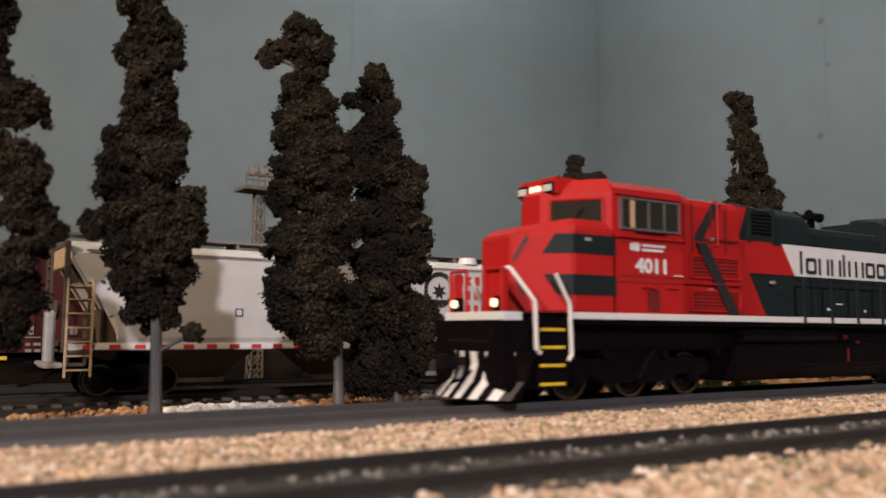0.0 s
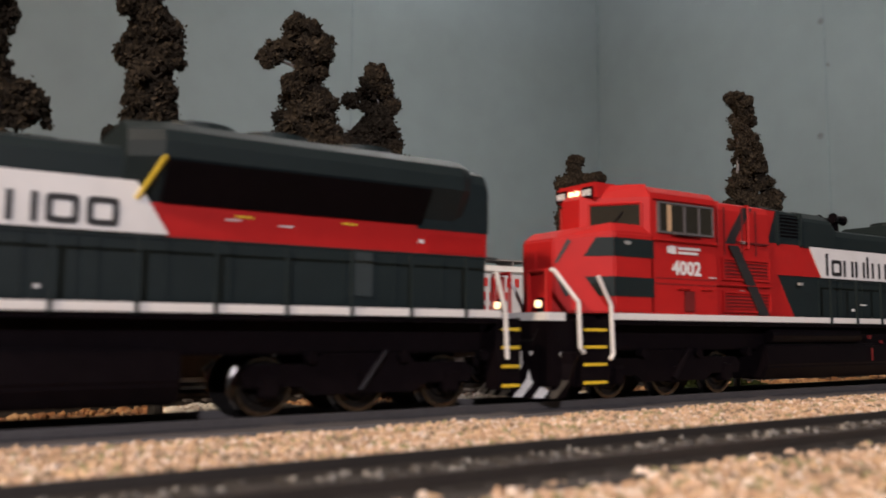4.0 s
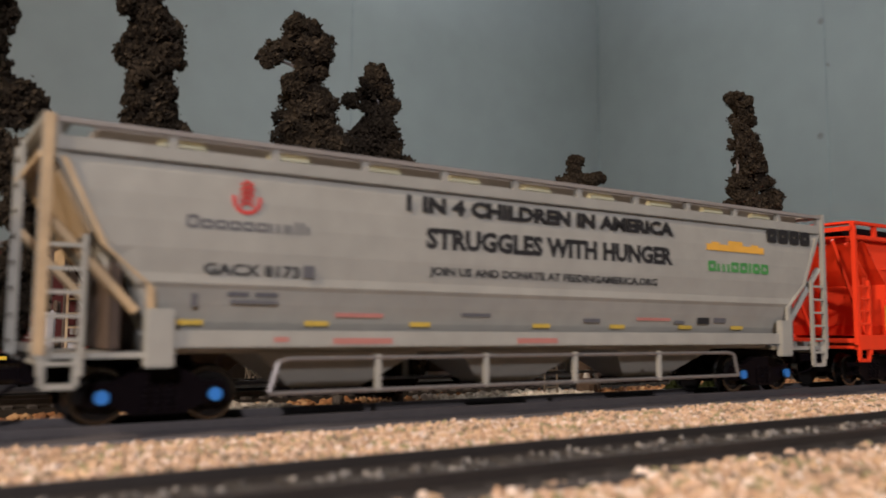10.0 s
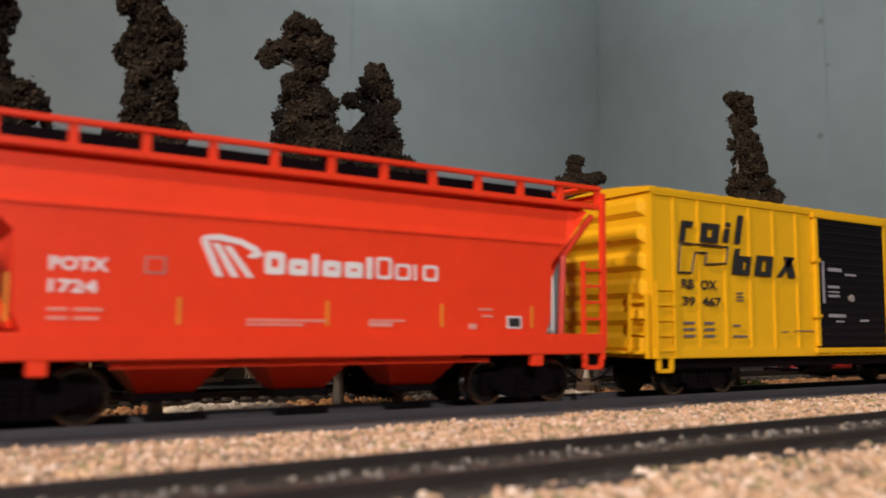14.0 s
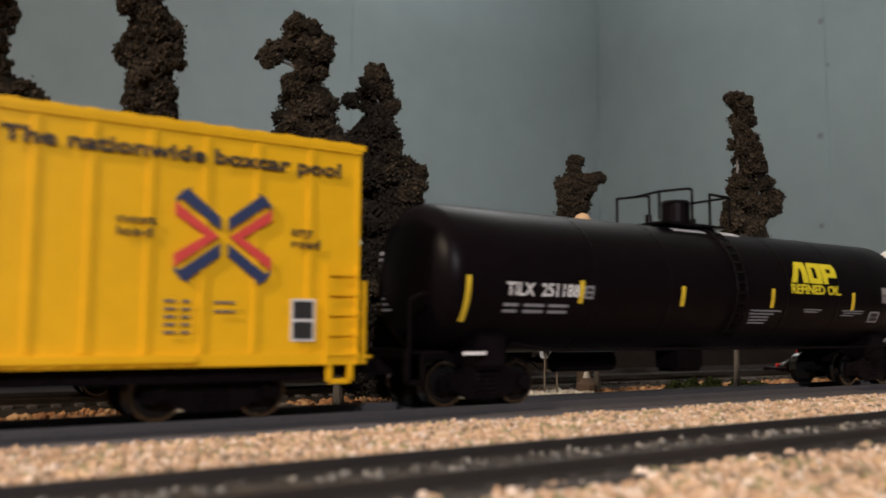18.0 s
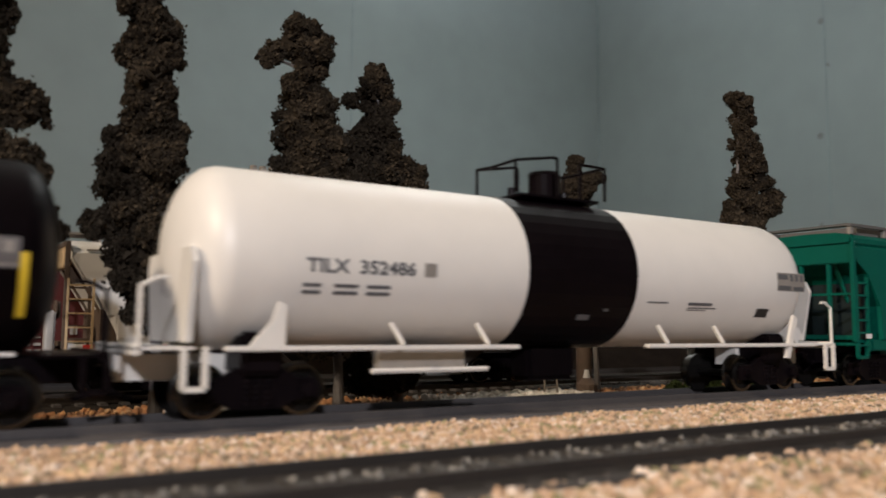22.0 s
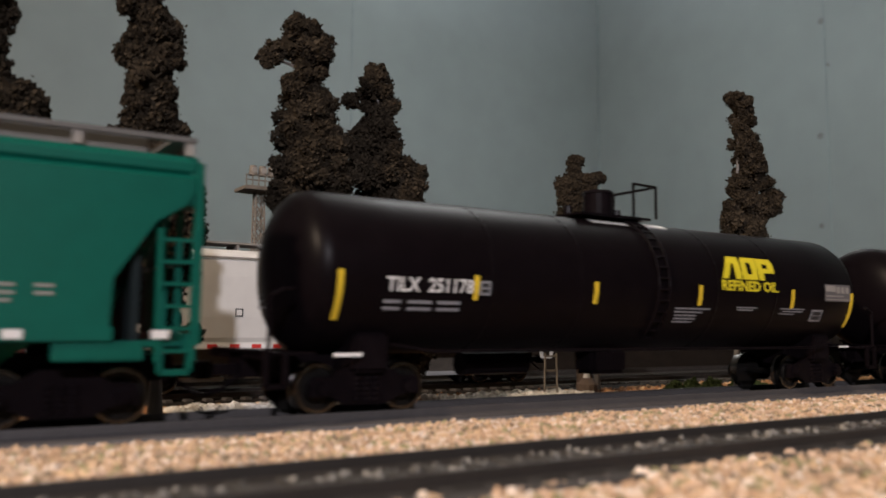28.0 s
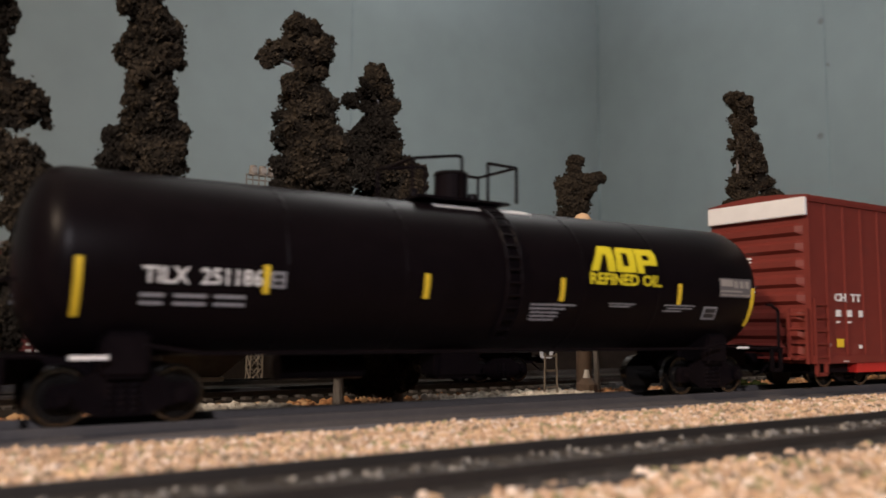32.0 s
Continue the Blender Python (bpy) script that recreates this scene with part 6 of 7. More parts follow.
def black_tank_car(u, mark, label, lead_rail=True):
    car = empty("tank_car", pose(u, 0, RAIL), label, "freight car", "black tank cars")
    r, zc, n = 0.0180, 0.0301, 0.1960
    tank = (r, zc)
    body = part("tank", tank_shell(n, r, zc, 0.0075), "tankblack", car)
    x0, x1 = -0.0070, n + 0.0070
    tank_frame(car, x0, x1, "black", 0.0165, 0.0130, (0.0180, n - 0.0180))
    for x in (0.0470, 0.0740, 0.1240, 0.1500):
        bm = bmesh.new()
        ring = lambda rr, xx: [(xx, rr * math.cos(2 * math.pi * i / 36), zc + rr * math.sin(2 * math.pi * i / 36)) for i in range(36)]
        loft(bm, [ring(r, x - 0.0006), ring(r + 0.0001, x - 0.0003), ring(r + 0.0001, x + 0.0003), ring(r, x + 0.0006)], caps=False)
        part("weld_band", bm, "tankblack", car)
    dome(car, 0.0955, zc + r + 0.0008, "black", lead_rail)
    arc = [math.radians(64 + k * 3.0) for k in range(9)]
    curve = lambda x: [(x, -math.cos(q) * (r + 0.0002), zc + math.sin(q) * (r + 0.0002)) for q in arc] + [(x, -math.cos(q) * (r - 0.0002), zc + math.sin(q) * (r - 0.0002)) for q in reversed(arc)]
    part("safety_panel", loft(bmesh.new(), [curve(0.0870), curve(0.1155)]), "cpgrey", car, "off-white panel round the manway")
    at = lambda x, deg: (x, -math.cos(math.radians(deg)) * (r + 0.0008), zc + math.sin(math.radians(deg)) * (r + 0.0008))
    stile = part("side_ladder", bent(bmesh.new(), [at(0.1000, k) for k in range(-50, 80, 12)], 0.0004, 5), "black", car)
    part("stile", bent(bmesh.new(), [at(0.1040, k) for k in range(-50, 80, 12)], 0.0004, 5), "black", stile)
    for k in range(-50, 76, 9):
        part("rung", tube(bmesh.new(), [at(0.1000, k), at(0.1040, k)], 0.00035, 4), "black", stile)
    y = -r
    text(car, "reporting_mark", mark, "lettering", y, 0.0192, 0.0415, 0.0256, 0.0288, "white reporting mark", tank, bold=0.018)
    bars(car, "test_panel", "paleink", y, [(0.0432, 0.0462, 0.0254, 0.0286)], tank=tank)
    bars(car, "test_panel", "ink", y - 0.00005, [(0.0437, 0.0457, 0.0259, 0.0268), (0.0437, 0.0457, 0.0272, 0.0281)], tank=tank)
    bars(car, "stencil", "paleink", y, [(0.0190, 0.0232, 0.0230, 0.0237), (0.0190, 0.0232, 0.0214, 0.0221), (0.0250, 0.0310, 0.0230, 0.0237), (0.0250, 0.0310, 0.0214, 0.0221), (0.0325, 0.0385, 0.0230, 0.0237), (0.0325, 0.0385, 0.0214, 0.0221)], "grey stencils as bars", tank)
    for a, z0, z1 in ((0.0078, 0.0188, 0.0298), (0.0416, 0.0242, 0.0298), (0.0780, 0.0242, 0.0297), (0.1165, 0.0246, 0.0302), (0.1576, 0.0246, 0.0302), (0.1880, 0.0185, 0.0300)):
        bars(car, "reflector", "yellow", y - 0.00008, [(a, a + 0.0013, z0, z1)], "yellow reflective strip", tank)
    # slanted logo of three heavy shapes
    x, z = 0.1263, 0.0325
    for q in LOGO:
        bm = bmesh.new()
        for n4, r0 in enumerate(q):
            for k in range(3):
                # short slices, so that the shape bends round the tank
                lo, hi = k / 3, (k + 1) / 3
                mix = lambda p0, p1, t: (x + p0[0] + (p1[0] - p0[0]) * t, z + p0[1] + (p1[1] - p0[1]) * t)
                prism(bm, [mix(r0[0], r0[3], lo), mix(r0[1], r0[2], lo), mix(r0[1], r0[2], hi), mix(r0[0], r0[3], hi)], y - 0.00008 - 0.00002 * n4, y + 0.0002)
        wrap(part("logo_shape", bm, "agp", car, "lemon-yellow slanted logo shape"), *tank)
    text(car, "logo_line", "REFINED OIL", "agp", y, 0.1260, 0.1512, 0.0291, 0.0321, "lemon-yellow lettering", tank, bold=0.025)
    bars(car, "data_panel", "rim", y, [(0.1745, 0.1880, 0.0272, 0.0325)], "grey data panel", tank)
    bars(car, "data_panel", "walk", y - 0.00005, [(0.1750, 0.1800, 0.0302, 0.0321)] + [(0.1806 + 0.0024 * i, 0.1822 + 0.0024 * i, 0.0298, 0.0318) for i in range(3)] + [(0.1750, 0.1876, 0.0276, 0.0280), (0.1750, 0.1840, 0.0286, 0.0291)], "white data lines as bars", tank)
    bars(car, "stencil", "paleink", y, [(0.1080, 0.1220, 0.0234, 0.0238), (0.1080, 0.1190, 0.0224, 0.0228), (0.1085, 0.1170, 0.0214, 0.0218), (0.1085, 0.1170, 0.0204, 0.0208), (0.1085, 0.1160, 0.0194, 0.0198), (0.1330, 0.1420, 0.0242, 0.0245), (0.1335, 0.1405, 0.0235, 0.0238), (0.1530, 0.1650, 0.0242, 0.0245), (0.1545, 0.1640, 0.0234, 0.0237), (0.1530, 0.1600, 0.0226, 0.0229)], "grey stencils as bars", tank)
    bars(car, "data_box", "paleink", y, [(0.1688, 0.1743, 0.0205, 0.0243)], tank=tank)
    bars(car, "data_box", "ink", y - 0.00005, [(0.1694, 0.1737, 0.0210, 0.0238)], tank=tank)
    for i in range(4):
        one("head_stencil", "lettering", car, 0.0012, 0.0026, 0.0045 - 0.0004 * i, 0.0102, 0.0358 - i * 0.0016, 0.0366 - i * 0.0016)
        one("head_stencil", "paleink", car, 0.0008, 0.0024, 0.0035, 0.0080, 0.0262 - i * 0.0014, 0.0267 - i * 0.0014)
    bars(car, "sill_mark", "lettering", -0.0166, [(0.0078, 0.0142, 0.0120, 0.0128), (0.1830, 0.1880, 0.0128, 0.0134)])
    for s in (-1, 1):
        part("side_handrail", tube(bmesh.new(), [(0.020, s * 0.0185, 0.0145), (0.030, s * 0.0190, 0.0130), (n - 0.030, s * 0.0190, 0.0130), (n - 0.020, s * 0.0185, 0.0145)], 0.0004, 5), "black", car)
    one("bottom_outlet", "black", car, 0.0900, 0.1030, -0.0040, 0.0040, 0.0060, 0.0130, 0.0010)
    part("air_reservoir", prism(bmesh.new(), [(0.0080 + 0.003 * math.cos(a * 0.5236), 0.0090 + 0.003 * math.sin(a * 0.5236)) for a in range(12)], 0.0550, 0.0760, "x"), "black", car)
    for x in (0.0180, n - 0.0180):
        freight_truck(car, x)
    return car


def white_tank_car():
    car = empty("tank_car", pose(1.4730, 0, RAIL), "gloss white tank car with a black centre band", "freight car", "model train")
    r, zc, n = 0.0190, 0.0322, 0.1895
    tank = (r, zc)
    part("tank", tank_shell(n, r, zc, 0.0090), "tankwhite", car)
    bm = bmesh.new()
    ring = lambda rr, xx: [(xx, rr * math.cos(2 * math.pi * i / 40), zc + rr * math.sin(2 * math.pi * i / 40)) for i in range(40)]
    loft(bm, [ring(r, 0.0786), ring(r + 0.00015, 0.0786), ring(r + 0.00015, 0.1140), ring(r, 0.1140)], caps=False)
    part("centre_band", bm, "tankblack", car, "black painted centre band")
    tank_frame(car, -0.0094, 0.2011, "tankwhite", 0.0172, 0.0142, (0.0160, 0.1770), 0.0110)
    dome(car, 0.0980, zc + r + 0.0008, "black")
    y = -r
    text(car, "reporting_mark", "TILX  352486", "greyink", y, 0.0226, 0.0478, 0.0288, 0.0318, "dark reporting mark", tank, bold=0.03)
    bars(car, "test_panel", "walk", y, [(0.0500, 0.0530, 0.0288, 0.0318)], tank=tank)
    bars(car, "stencil", "greyink", y, [(0.0222, 0.0262, 0.0258, 0.0266), (0.0222, 0.0262, 0.0243, 0.0251), (0.0290, 0.0345, 0.0258, 0.0266), (0.0290, 0.0345, 0.0243, 0.0251), (0.0365, 0.0420, 0.0258, 0.0266), (0.0365, 0.0420, 0.0243, 0.0251), (0.1190, 0.1265, 0.0247, 0.0251), (0.1345, 0.1440, 0.0243, 0.0252), (0.1345, 0.1460, 0.0234, 0.0238), (0.1345, 0.1420, 0.0228, 0.0231)], "grey stencils as bars", tank)
    bars(car, "data_panel", "walk", y, [(0.1715, 0.1845, 0.0296, 0.0350)], "grey data panel", tank)
    bars(car, "data_panel", "greyink", y - 0.00005, [(0.1718, 0.1765, 0.0330, 0.0346)] + [(0.1775 + 0.0024 * i, 0.1790 + 0.0024 * i, 0.0326, 0.0347) for i in range(3)] + [(0.1718, 0.1780, 0.0299, 0.0312), (0.1790, 0.1840, 0.0299, 0.0310)], "grey data lines as bars", tank)
    bars(car, "data_box", "ink", y, [(0.1640, 0.1695, 0.0212, 0.0240)], tank=tank)
    bars(car, "band_mark", "greyink", y - 0.0003, [(0.0960, 0.1000, 0.0195, 0.0210), (0.1040, 0.1055, 0.0222, 0.0228)], tank=tank)
    for s in (-1, 1):
        for a, b in ((0.0070, 0.0760), (0.1180, 0.1900)):
            one("side_walk", "tankwhite", car, a, b, *band(s, 0.0180, 0.0012, 0.0008), 0.0133, 0.0143, 0.0002)
        for x in (0.0440, 0.0660, 0.1240, 0.1460):
            part("grab_iron", tube(bmesh.new(), [(x - 0.0016, s * 0.0176, 0.0190), (x + 0.0010, s * 0.0186, 0.0145)], 0.0006, 5), "tankwhite", car)
    for sg, e in ((-1, 0.0060), (1, n - 0.0060)):
        # head shield and bent end brackets
        bm = bmesh.new()
        hx = e + sg * (0.0045 if sg < 0 else 0.0075)
        prism(bm, [(-0.0165, 0.0300), (-0.0135, 0.0150), (0.0135, 0.0150), (0.0165, 0.0300), (0.0150, 0.0330), (-0.0150, 0.0330)], hx - 0.0006, hx + 0.0006, "x")
        part("head_shield", bm, "tankwhite", car)
        for s in (-1, 1):
            if sg > 0:
                bm = prism(bmesh.new(), [(0.1752, 0.0100), (0.1772, 0.0100), (0.1812, 0.0215), (0.1794, 0.0226)], s * 0.0180 - 0.0005, s * 0.0180 + 0.0005)
                part("bolster_strut", bm, "tankwhite", car)
                bm = prism(bmesh.new(), [(0.1795, 0.0165), (0.1822, 0.0192), (0.1848, 0.0165), (0.1815, 0.0140)], s * 0.0172 - 0.0005, s * 0.0172 + 0.0005)
                part("bolster_plate", bm, "tankwhite", car)
            else:
                bm = prism(bmesh.new(), [(0.0110, 0.0135), (0.0186, 0.0135), (0.0188, 0.0222), (0.0172, 0.0228), (0.0160, 0.0190), (0.0130, 0.0160)], s * 0.0182 - 0.0005, s * 0.0182 + 0.0005)
                part("side_bracket", bm, "tankwhite", car)
    one("brake_frame", "walk", car, 0.0420, 0.0640, -0.0135, -0.0110, 0.0085, 0.0135)
    part("brake_lever", tube(bmesh.new(), [(0.040, -0.0140, 0.0088), (0.070, -0.0140, 0.0088)], 0.0006), "tankwhite", car)
    for i in range(3):
        one("head_stencil", "greyink", car, 0.0016, 0.0030, 0.0020, 0.0095, 0.0412 - i * 0.0016, 0.0418 - i * 0.0016)
    one("bottom_outlet", "black", car, 0.0900, 0.1060, -0.0040, 0.0040, 0.0050, 0.0140, 0.0010)
    for x in (0.0160, 0.1770):
        freight_truck(car, x)
    return car


grey_car = grey_hopper()
red_car = red_hopper()
yellow_car = yellow_box_car()
tank_a = black_tank_car(1.2571, "TILX  251188", "black tank car with lemon-yellow lettering behind the yellow box car")
white_car = white_tank_car()
green_car = green_hopper()
tank_b = black_tank_car(1.9043, "TILX  251178", "black tank car with lemon-yellow lettering behind the green hopper", False)
tank_c = black_tank_car(2.1245, "TILX  251186", "black tank car with lemon-yellow lettering before the maroon box car")
maroon_car = maroon_box_car()
TRAIN = (loco_a, loco_b, grey_car, red_car, yellow_car, tank_a, white_car, green_car, tank_b, tank_c, maroon_car)


# ---- yard behind the main line ----
def yard_hopper():
    car = empty("covered_hopper", pose(0.0425, YARD_Y, YARD_RAIL), "pale grey cylindrical covered hopper standing on the yard track", "freight car", "cars in the yard")
    n = 0.1975
    half = [(0.0, 0.0505), (0.0090, 0.0500), (0.0150, 0.0480), (0.0180, 0.0455), (0.0184, 0.0400), (0.0184, 0.0260), (0.0178, 0.0190), (0.0160, 0.0160)]

    def low(x):
        e = min(x, n - x)
        return float(np.interp(e, [0.002, 0.006, 0.0110, 0.0155, 0.0165], [0.0440, 0.0380, 0.0300, 0.0215, 0.0150]))
    st = [0.002, 0.004, 0.006, 0.0085, 0.011, 0.0135, 0.0155, 0.0165]
    st = sorted(st + [0.0165 + i * 0.0130 for i in range(1, 13)] + [n - k for k in st])
    part("body", hull(st, half, low), "cpgrey", car)
    for s in (-1, 1):
        one("side_sill", "cpgrey", car, 0.0010, n - 0.0010, *band(s, 0.0180, 0.0010, 0.0006), 0.0150, 0.0174, 0.0002)
        one("eave_line", "walk", car, 0.0060, n - 0.0060, *band(s, 0.0178, 0.0003, 0.0006), 0.0462, 0.0468)
    bars(car, "stripe_ground", "lettering", -0.01868, [(0.004, n - 0.004, 0.0153, 0.0169)])
    for i in range(24):
        x = 0.006 + i * 0.0078
        bars(car, "stripe_block", "cpstripe", -0.01874, [(x, x + 0.0034, 0.0154, 0.0168)])
    for x in (0.0470, 0.0988, 0.1500):
        chute(car, "towergrey", x, 0.0180, 0.0155, "silver")
    # Brown cage colour paints shade onto this end.
    end_cage(car, "brownshade", 0.0006, -1, 0.0180, 0.0155, 0.0490, 0.0165, True)
    end_cage(car, "cpgrey", n - 0.0006, 1, 0.0180, 0.0155, 0.0490, 0.0165)
    ladder(car, "tanrust", 0.0010, 0.0085, -0.0186, 0.0068, 0.0375, 7, "side_ladder", 0.00035, "tan weathered ladder")
    one("brake_stand", "silver", car, -0.0042, -0.0012, -0.0130, -0.0085, 0.0110, 0.0275, 0.0006, "silver brake stand")
    one("brake_step", "silver", car, -0.0045, 0.0010, -0.0150, 0.0060, 0.0095, 0.0112, 0.0003)
    # Brown sheet gives the slope behind the ladder its shaded look.
    one("end_shade_sheet", "brownshade", car, 0.0120, 0.0165, -0.0172, 0.0172, 0.0120, 0.0420, 0.0004, "brown sheet painting the shade behind the end ladder")
    one("upper_end_sheet", "tanrust", car, 0.0002, 0.0022, -0.0140, 0.0140, 0.0410, 0.0480, 0.0003)
    one("running_board", "walk", car, 0.001, n - 0.001, -0.0070, 0.0070, 0.0525, 0.0531)
    for i in range(12):
        x = 0.012 + i * 0.0157
        one("walk_bracket", "walk", car, x - 0.0004, x + 0.0004, -0.0060, 0.0060, 0.0500, 0.0526)
    for x in (0.036, 0.075, 0.1180, 0.1580):
        part("roof_hatch", upright(bmesh.new(), (x, -0.009), 0.0042, 0.0036, 0.0495, 0.0522, 14), "white", car)
    y = -0.01845
    bars(car, "test_panel", "ink", y, [(0.0545, 0.0573, 0.0262, 0.0290)])
    bars(car, "test_panel", "cpgrey", y - 0.00005, [(0.0549, 0.0569, 0.0266, 0.0286)])
    # round emblem: ring and leaf-like centre
    bm = bmesh.new()
    c = (0.1378, 0.0380)
    for i in range(24):
        a0, a1 = 2 * math.pi * i / 24, 2 * math.pi * (i + 0.86) / 24
        prism(bm, [(c[0] + r * math.cos(a), c[1] + r * math.sin(a)) for r, a in ((0.0072, a0), (0.0072, a1), (0.0054, a1), (0.0054, a0))], y - 0.0001, y + 0.0002)
    prism(bm, [(c[0] + r * math.sin(a * math.pi / 7), c[1] - 0.0008 + r * math.cos(a * math.pi / 7)) for a, r in ((k, 0.0036 if k % 2 == 0 else 0.0017) for k in range(14))], y - 0.0001, y + 0.0002)
    prism(bm, [(c[0] - 0.0044, c[1] - 0.0058), (c[0] + 0.0044, c[1] - 0.0058), (c[0] + 0.0044, c[1] - 0.0040), (c[0] - 0.0044, c[1] - 0.0040)], y - 0.00012, y + 0.0002)
    part("emblem", bm, "ink", car, "round black emblem")
    for i, (word, x1) in enumerate((("OOOOOOOO", 0.0330), ("OTOTTTO", 0.0270), ("OOTTOO", 0.0230))):
        marks(car, "owner_name", "redink", y, 0.1470, 0.1470 + x1, 0.0402 - i * 0.0058, 0.0438 - i * 0.0058, "l" * len(word), "red owner lettering as plain bars", w=0.24)
    for x in (0.0230, n - 0.0230):
        freight_truck(car, x)
    SPIN[-4:] = []
    return car


yard_hopper()


def yard_box():
    car = empty("covered_hopper", pose(-0.060, 0.185, YARD_RAIL), "brown-red freight car parked on the second yard track", "freight car", "cars in the yard")
    n = 0.1660
    # Body and lettering are coloured darker to show this car in shade.
    one("body", "shademaroon", car, 0.001, n - 0.001, -0.0176, 0.0176, 0.0130, 0.0500, 0.0004)
    for i in range(9):
        x = 0.010 + i * 0.018
        one("side_post", "shademaroon", car, x, x + 0.0018, -0.0186, -0.0174, 0.0132, 0.0495, 0.0002)
    one("roof_vent", "lettering", car, 0.148, 0.160, -0.012, 0.006, 0.0498, 0.0520, 0.0006)
    bars(car, "reporting_mark", "walk", -0.0188, [(0.0998, 0.1014, 0.0195, 0.0225), (0.0985, 0.1040, 0.0183, 0.0187), (0.1136, 0.1162, 0.0195, 0.0225), (0.0990, 0.1005, 0.0155, 0.0165), (0.1015, 0.1040, 0.0155, 0.0165), (0.0990, 0.1010, 0.0132, 0.0142), (0.1020, 0.1040, 0.0132, 0.0142)], "grey stencils as bars")
    bars(car, "placard", "yellow", -0.0188, [(0.0890, 0.0932, 0.0105, 0.0118), (0.0895, 0.0905, 0.0095, 0.0130)])
    one("floor_frame", "black", car, 0.002, n - 0.002, -0.012, 0.012, 0.0090, 0.0132)
    coupler(car, n, 1)
    for x in (0.0230, n - 0.0230):
        freight_truck(car, x)
    SPIN[-4:] = []


yard_box()


def flat_car():
    car = empty("flat_car", pose(0.432, YARD_Y, YARD_RAIL - 0.0035), "low black flat car carrying red loads, on the yard track", "freight car", "cars in the yard")
    n = 0.19
    one("deck", "black", car, 0, n, -0.0175, 0.0175, 0.0030, 0.0050, 0.0003)
    one("centre_sill", "black", car, 0.01, n - 0.01, -0.004, 0.004, 0.0005, 0.0032)
    one("load_base", "dullred", car, 0.010, n - 0.02, -0.0165, 0.0165, 0.0050, 0.0068, 0.0004)
    for i in range(4):
        x = 0.030 + i * 0.036
        one("load_block", "dullred", car, x, x + 0.024, -0.0160, 0.0160, 0.0068, 0.0150, 0.0006, "red load with lighter ribs")
    for x in (0.0180, n - 0.018):
        freight_truck(car, x, r=0.0040)
    SPIN[-4:] = []


flat_car()


def light_tower():
    ob = empty("light_tower", pose(0.1550, 0.246, -0.0025), "weathered lattice yard light tower with a lamp platform", "tower")
    for sx in (-1, 1):
        for sy in (-1, 1):
            part("leg", tube(bmesh.new(), [(sx * 0.0032, sy * 0.0032, 0), (sx * 0.0022, sy * 0.0022, 0.098)], 0.0005, 5), "towergrey", ob)
    bm = bmesh.new()
    for i in range(14):
        z0, z1 = i * 0.007, (i + 1) * 0.007
        k0, k1 = 0.0032 - 0.001 * z0 / 0.098, 0.0032 - 0.001 * z1 / 0.098
        for s in (-1, 1):
            tube(bm, [(-k0, s * k0, z0), (k1, s * k1, z1)], 0.00035, 4)
            tube(bm, [(k0, s * k0, z0), (-k1, s * k1, z1)], 0.00035, 4)
            tube(bm, [(s * k0, -k0, z0), (s * k1, k1, z1)], 0.00035, 4)
    part("lattice", bm, "towergrey", ob)
    one("platform", "towergrey", ob, -0.0105, 0.0105, -0.0085, 0.0085, 0.0980, 0.1000, 0.0003)
    bm = bmesh.new()
    for i in range(7):
        x = -0.0100 + i * 0.00333
        tube(bm, [(x, -0.0083, 0.1000), (x, -0.0083, 0.1055)], 0.0003, 4)
    tube(bm, [(-0.0100, -0.0083, 0.1055), (0.0100, -0.0083, 0.1055)], 0.0003, 4)
    tube(bm, [(-0.0100, -0.0083, 0.1028), (0.0100, -0.0083, 0.1028)], 0.0003, 4)
    part("railing", bm, "towergrey", ob)
    for x in (-0.0050, 0.0, 0.0050):
        h = part("floodlight", upright(bmesh.new(), (x, -0.004), 0.0024, 0.0018, 0.1060, 0.1110, 12), "towergrey", ob)
        part("lens", disc(bmesh.new(), (x, 0.1085), 0.0016, -0.0066, -0.0060, 10), "walk", h, "grey lamp glass")


light_tower()


def silo():
    ob = empty("storage_silo", pose(0.2241, 0.0735, -0.0025), "slim dark brown silo with a tan dome beside the ballast", "silo")
    part("shaft", upright(bmesh.new(), (0, 0), 0.0030, 0.0030, 0, 0.0685, 18), "brownshade", ob)
    bm = bmesh.new()
    ring = lambda r, z: [(r * math.cos(i * math.pi / 9), r * math.sin(i * math.pi / 9), z) for i in range(18)]
    loft(bm, [ring(0.0038, 0.0680), ring(0.0038, 0.0692), ring(0.0033, 0.0708), ring(0.0022, 0.0722), ring(0.0008, 0.0728)])
    part("dome", bm, "vent", ob, "tan dome")


silo()


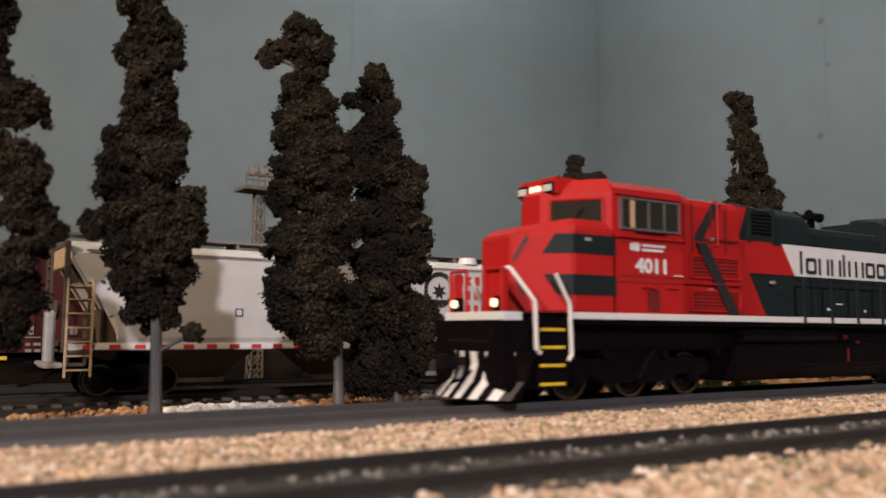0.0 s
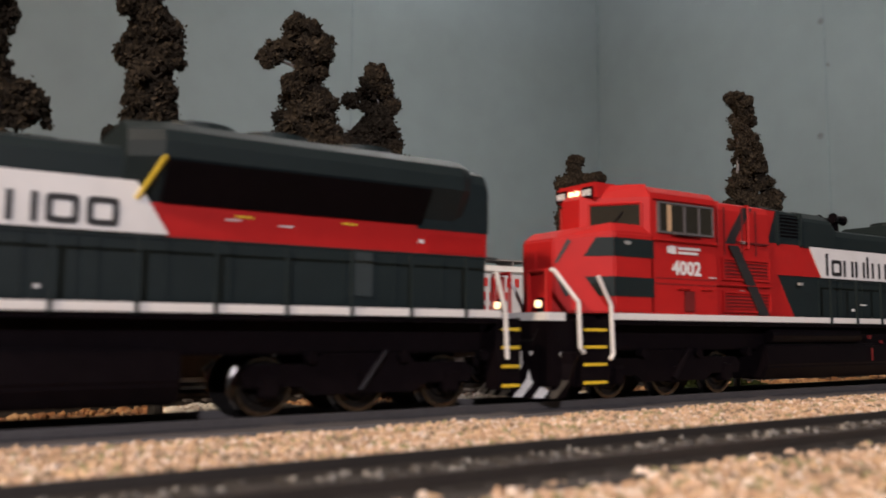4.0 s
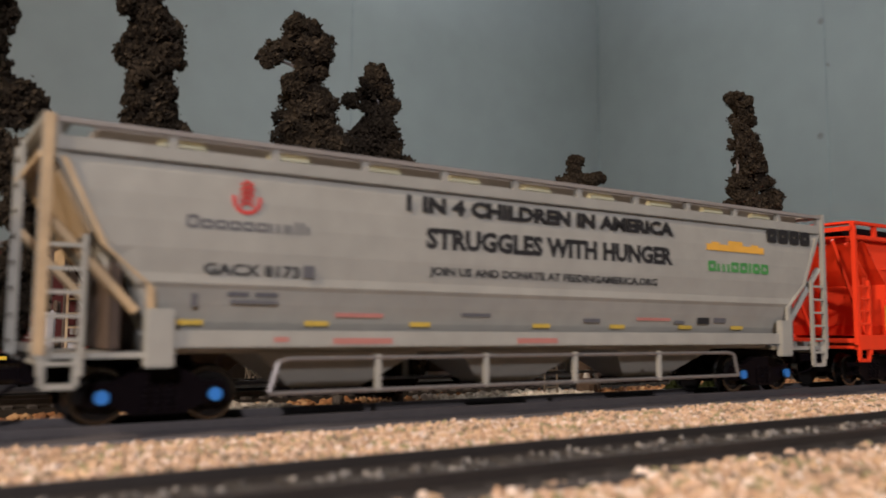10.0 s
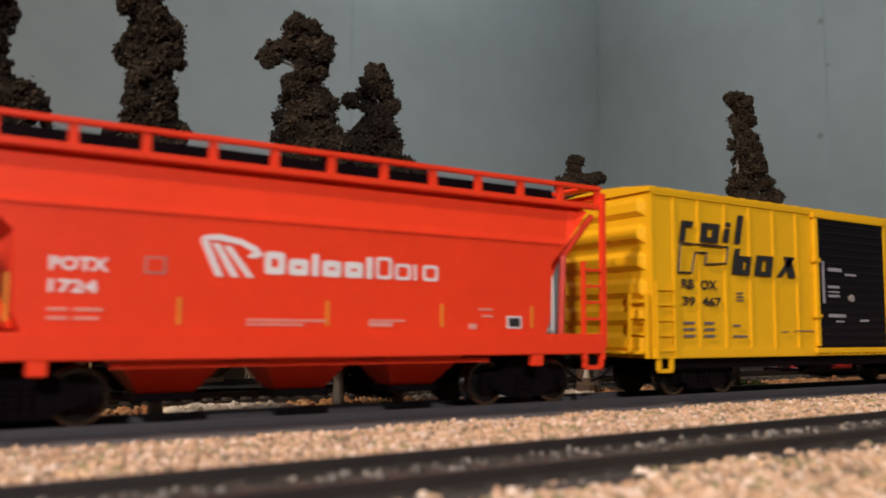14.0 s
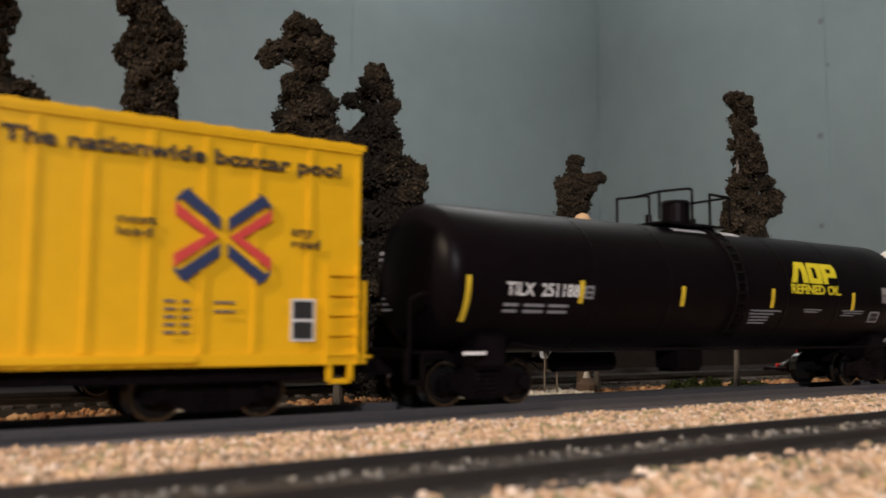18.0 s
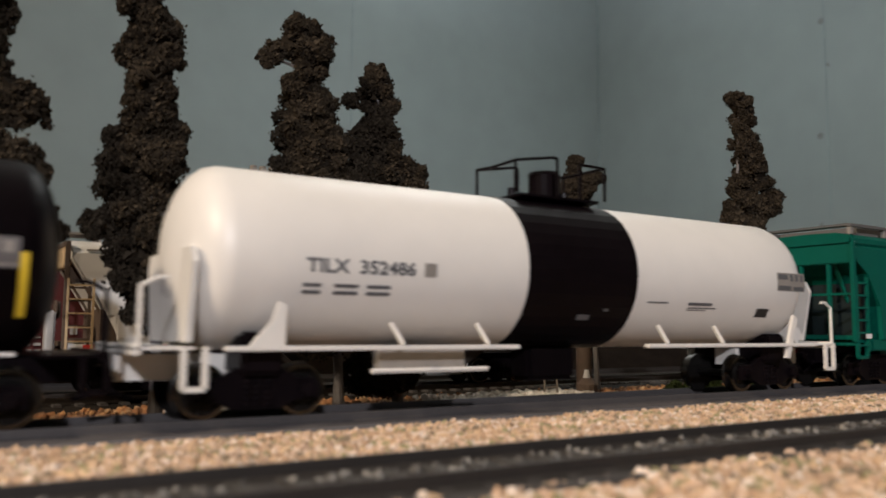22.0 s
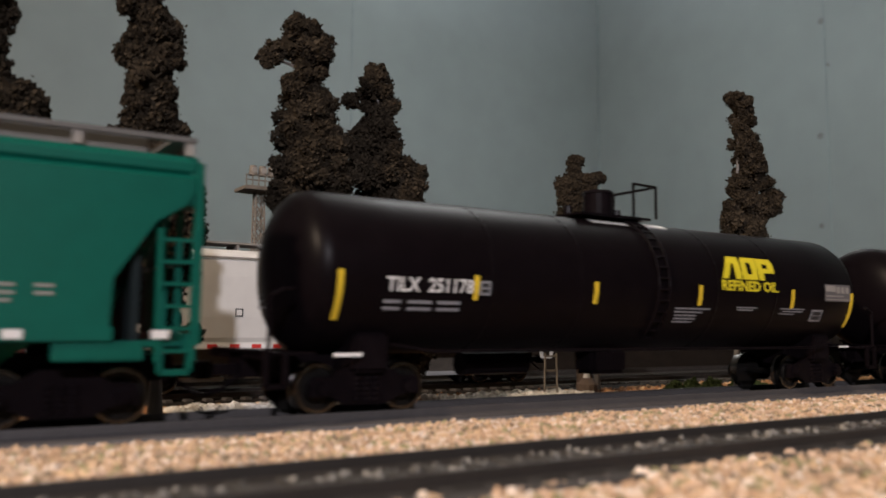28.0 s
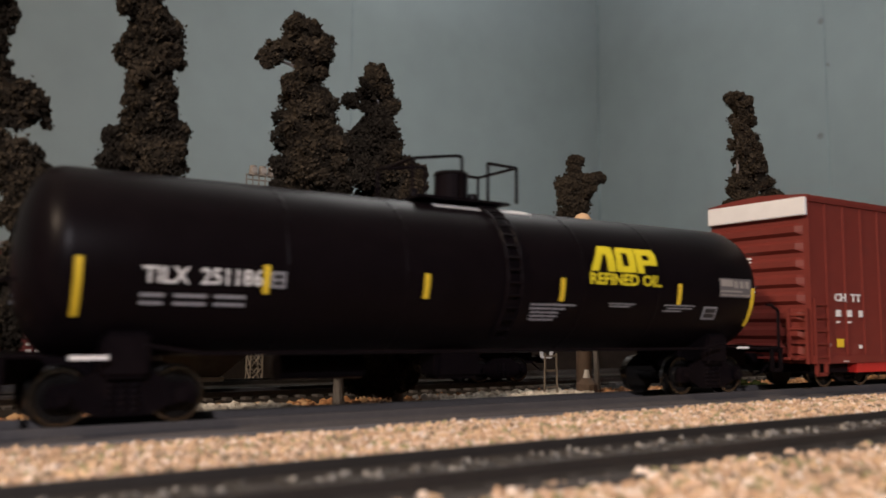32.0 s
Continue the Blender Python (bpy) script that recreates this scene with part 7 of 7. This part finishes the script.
def switch_stand():
    ob = empty("switch_stand", pose(0.2185, 0.066, -0.002), "small brown switch stand with a pale cap", "track signal")
    part("post", upright(bmesh.new(), (0, 0), 0.0042, 0.0040, 0, 0.0062, 12), "brownshade", ob)
    part("hood", upright(bmesh.new(), (0, 0), 0.0040, 0.0016, 0.0062, 0.0085, 12), "brownshade", ob)
    part("cap", upright(bmesh.new(), (0, 0), 0.0014, 0.0008, 0.0085, 0.0115, 10), "silver", ob, "pale metal cap")
    ob = empty("step_ladder", pose(0.2010, 0.066, -0.002), "small grey loading ladder beside the track", "ladder")
    bm = bmesh.new()
    for s in (-1, 1):
        tube(bm, [(s * 0.0032, 0, 0), (s * 0.0026, 0, 0.0178)], 0.0004, 5)
    for z in (0.0055, 0.0115, 0.0168):
        tube(bm, [(-0.0029, 0, z), (0.0029, 0, z)], 0.0004, 5)
    part("frame", bm, "towergrey", ob)


switch_stand()


# ---- movement ----
def motions():
    way = [(0, 0.0000), (0.5, 0.0311), (1, 0.0621), (1.5, 0.0933), (2, 0.1248), (2.5, 0.1557), (3, 0.1869), (3.5, 0.2190), (5.5, 0.3472), (6, 0.3791), (6.5, 0.4108), (7, 0.4426), (7.5, 0.4743), (8, 0.5063), (8.5, 0.5384), (9, 0.5702), (9.5, 0.6026), (10, 0.6349), (10.5, 0.6673), (11, 0.6998), (11.5, 0.7319), (12, 0.7640), (12.5, 0.7963), (13, 0.8285), (13.5, 0.8609), (14, 0.8941), (14.5, 0.9268), (16.5, 1.0590), (17, 1.0923), (17.5, 1.1256), (18, 1.1592), (18.5, 1.1928), (19, 1.2263), (19.5, 1.2606), (20, 1.2954), (20.5, 1.3284), (21, 1.3613), (21.5, 1.3951), (22, 1.4288), (22.5, 1.4632), (23, 1.4977), (23.5, 1.5313), (24, 1.5651), (24.5, 1.5986), (25, 1.6322), (25.5, 1.6674), (27.5, 1.8046), (28, 1.8380), (28.5, 1.8714), (29, 1.9055), (29.5, 1.9395), (30, 1.9726), (30.5, 2.0060), (31, 2.0403), (31.5, 2.0744), (32, 2.1077)]
    for car in TRAIN:
        x = car.location.x
        walk(car, [(t, pose(x - s, 0, RAIL)) for t, s in way])
    ts, ss = [w[0] for w in way], [w[1] for w in way]
    for ob, r in SPIN:
        x = ob.location.x
        walk(ob, [(k / 10, pose(x, 0, r) @ Matrix.Rotation(-float(np.interp(k / 10, ts, ss)) / r, 4, "Y")) for k in range(321)])


motions()
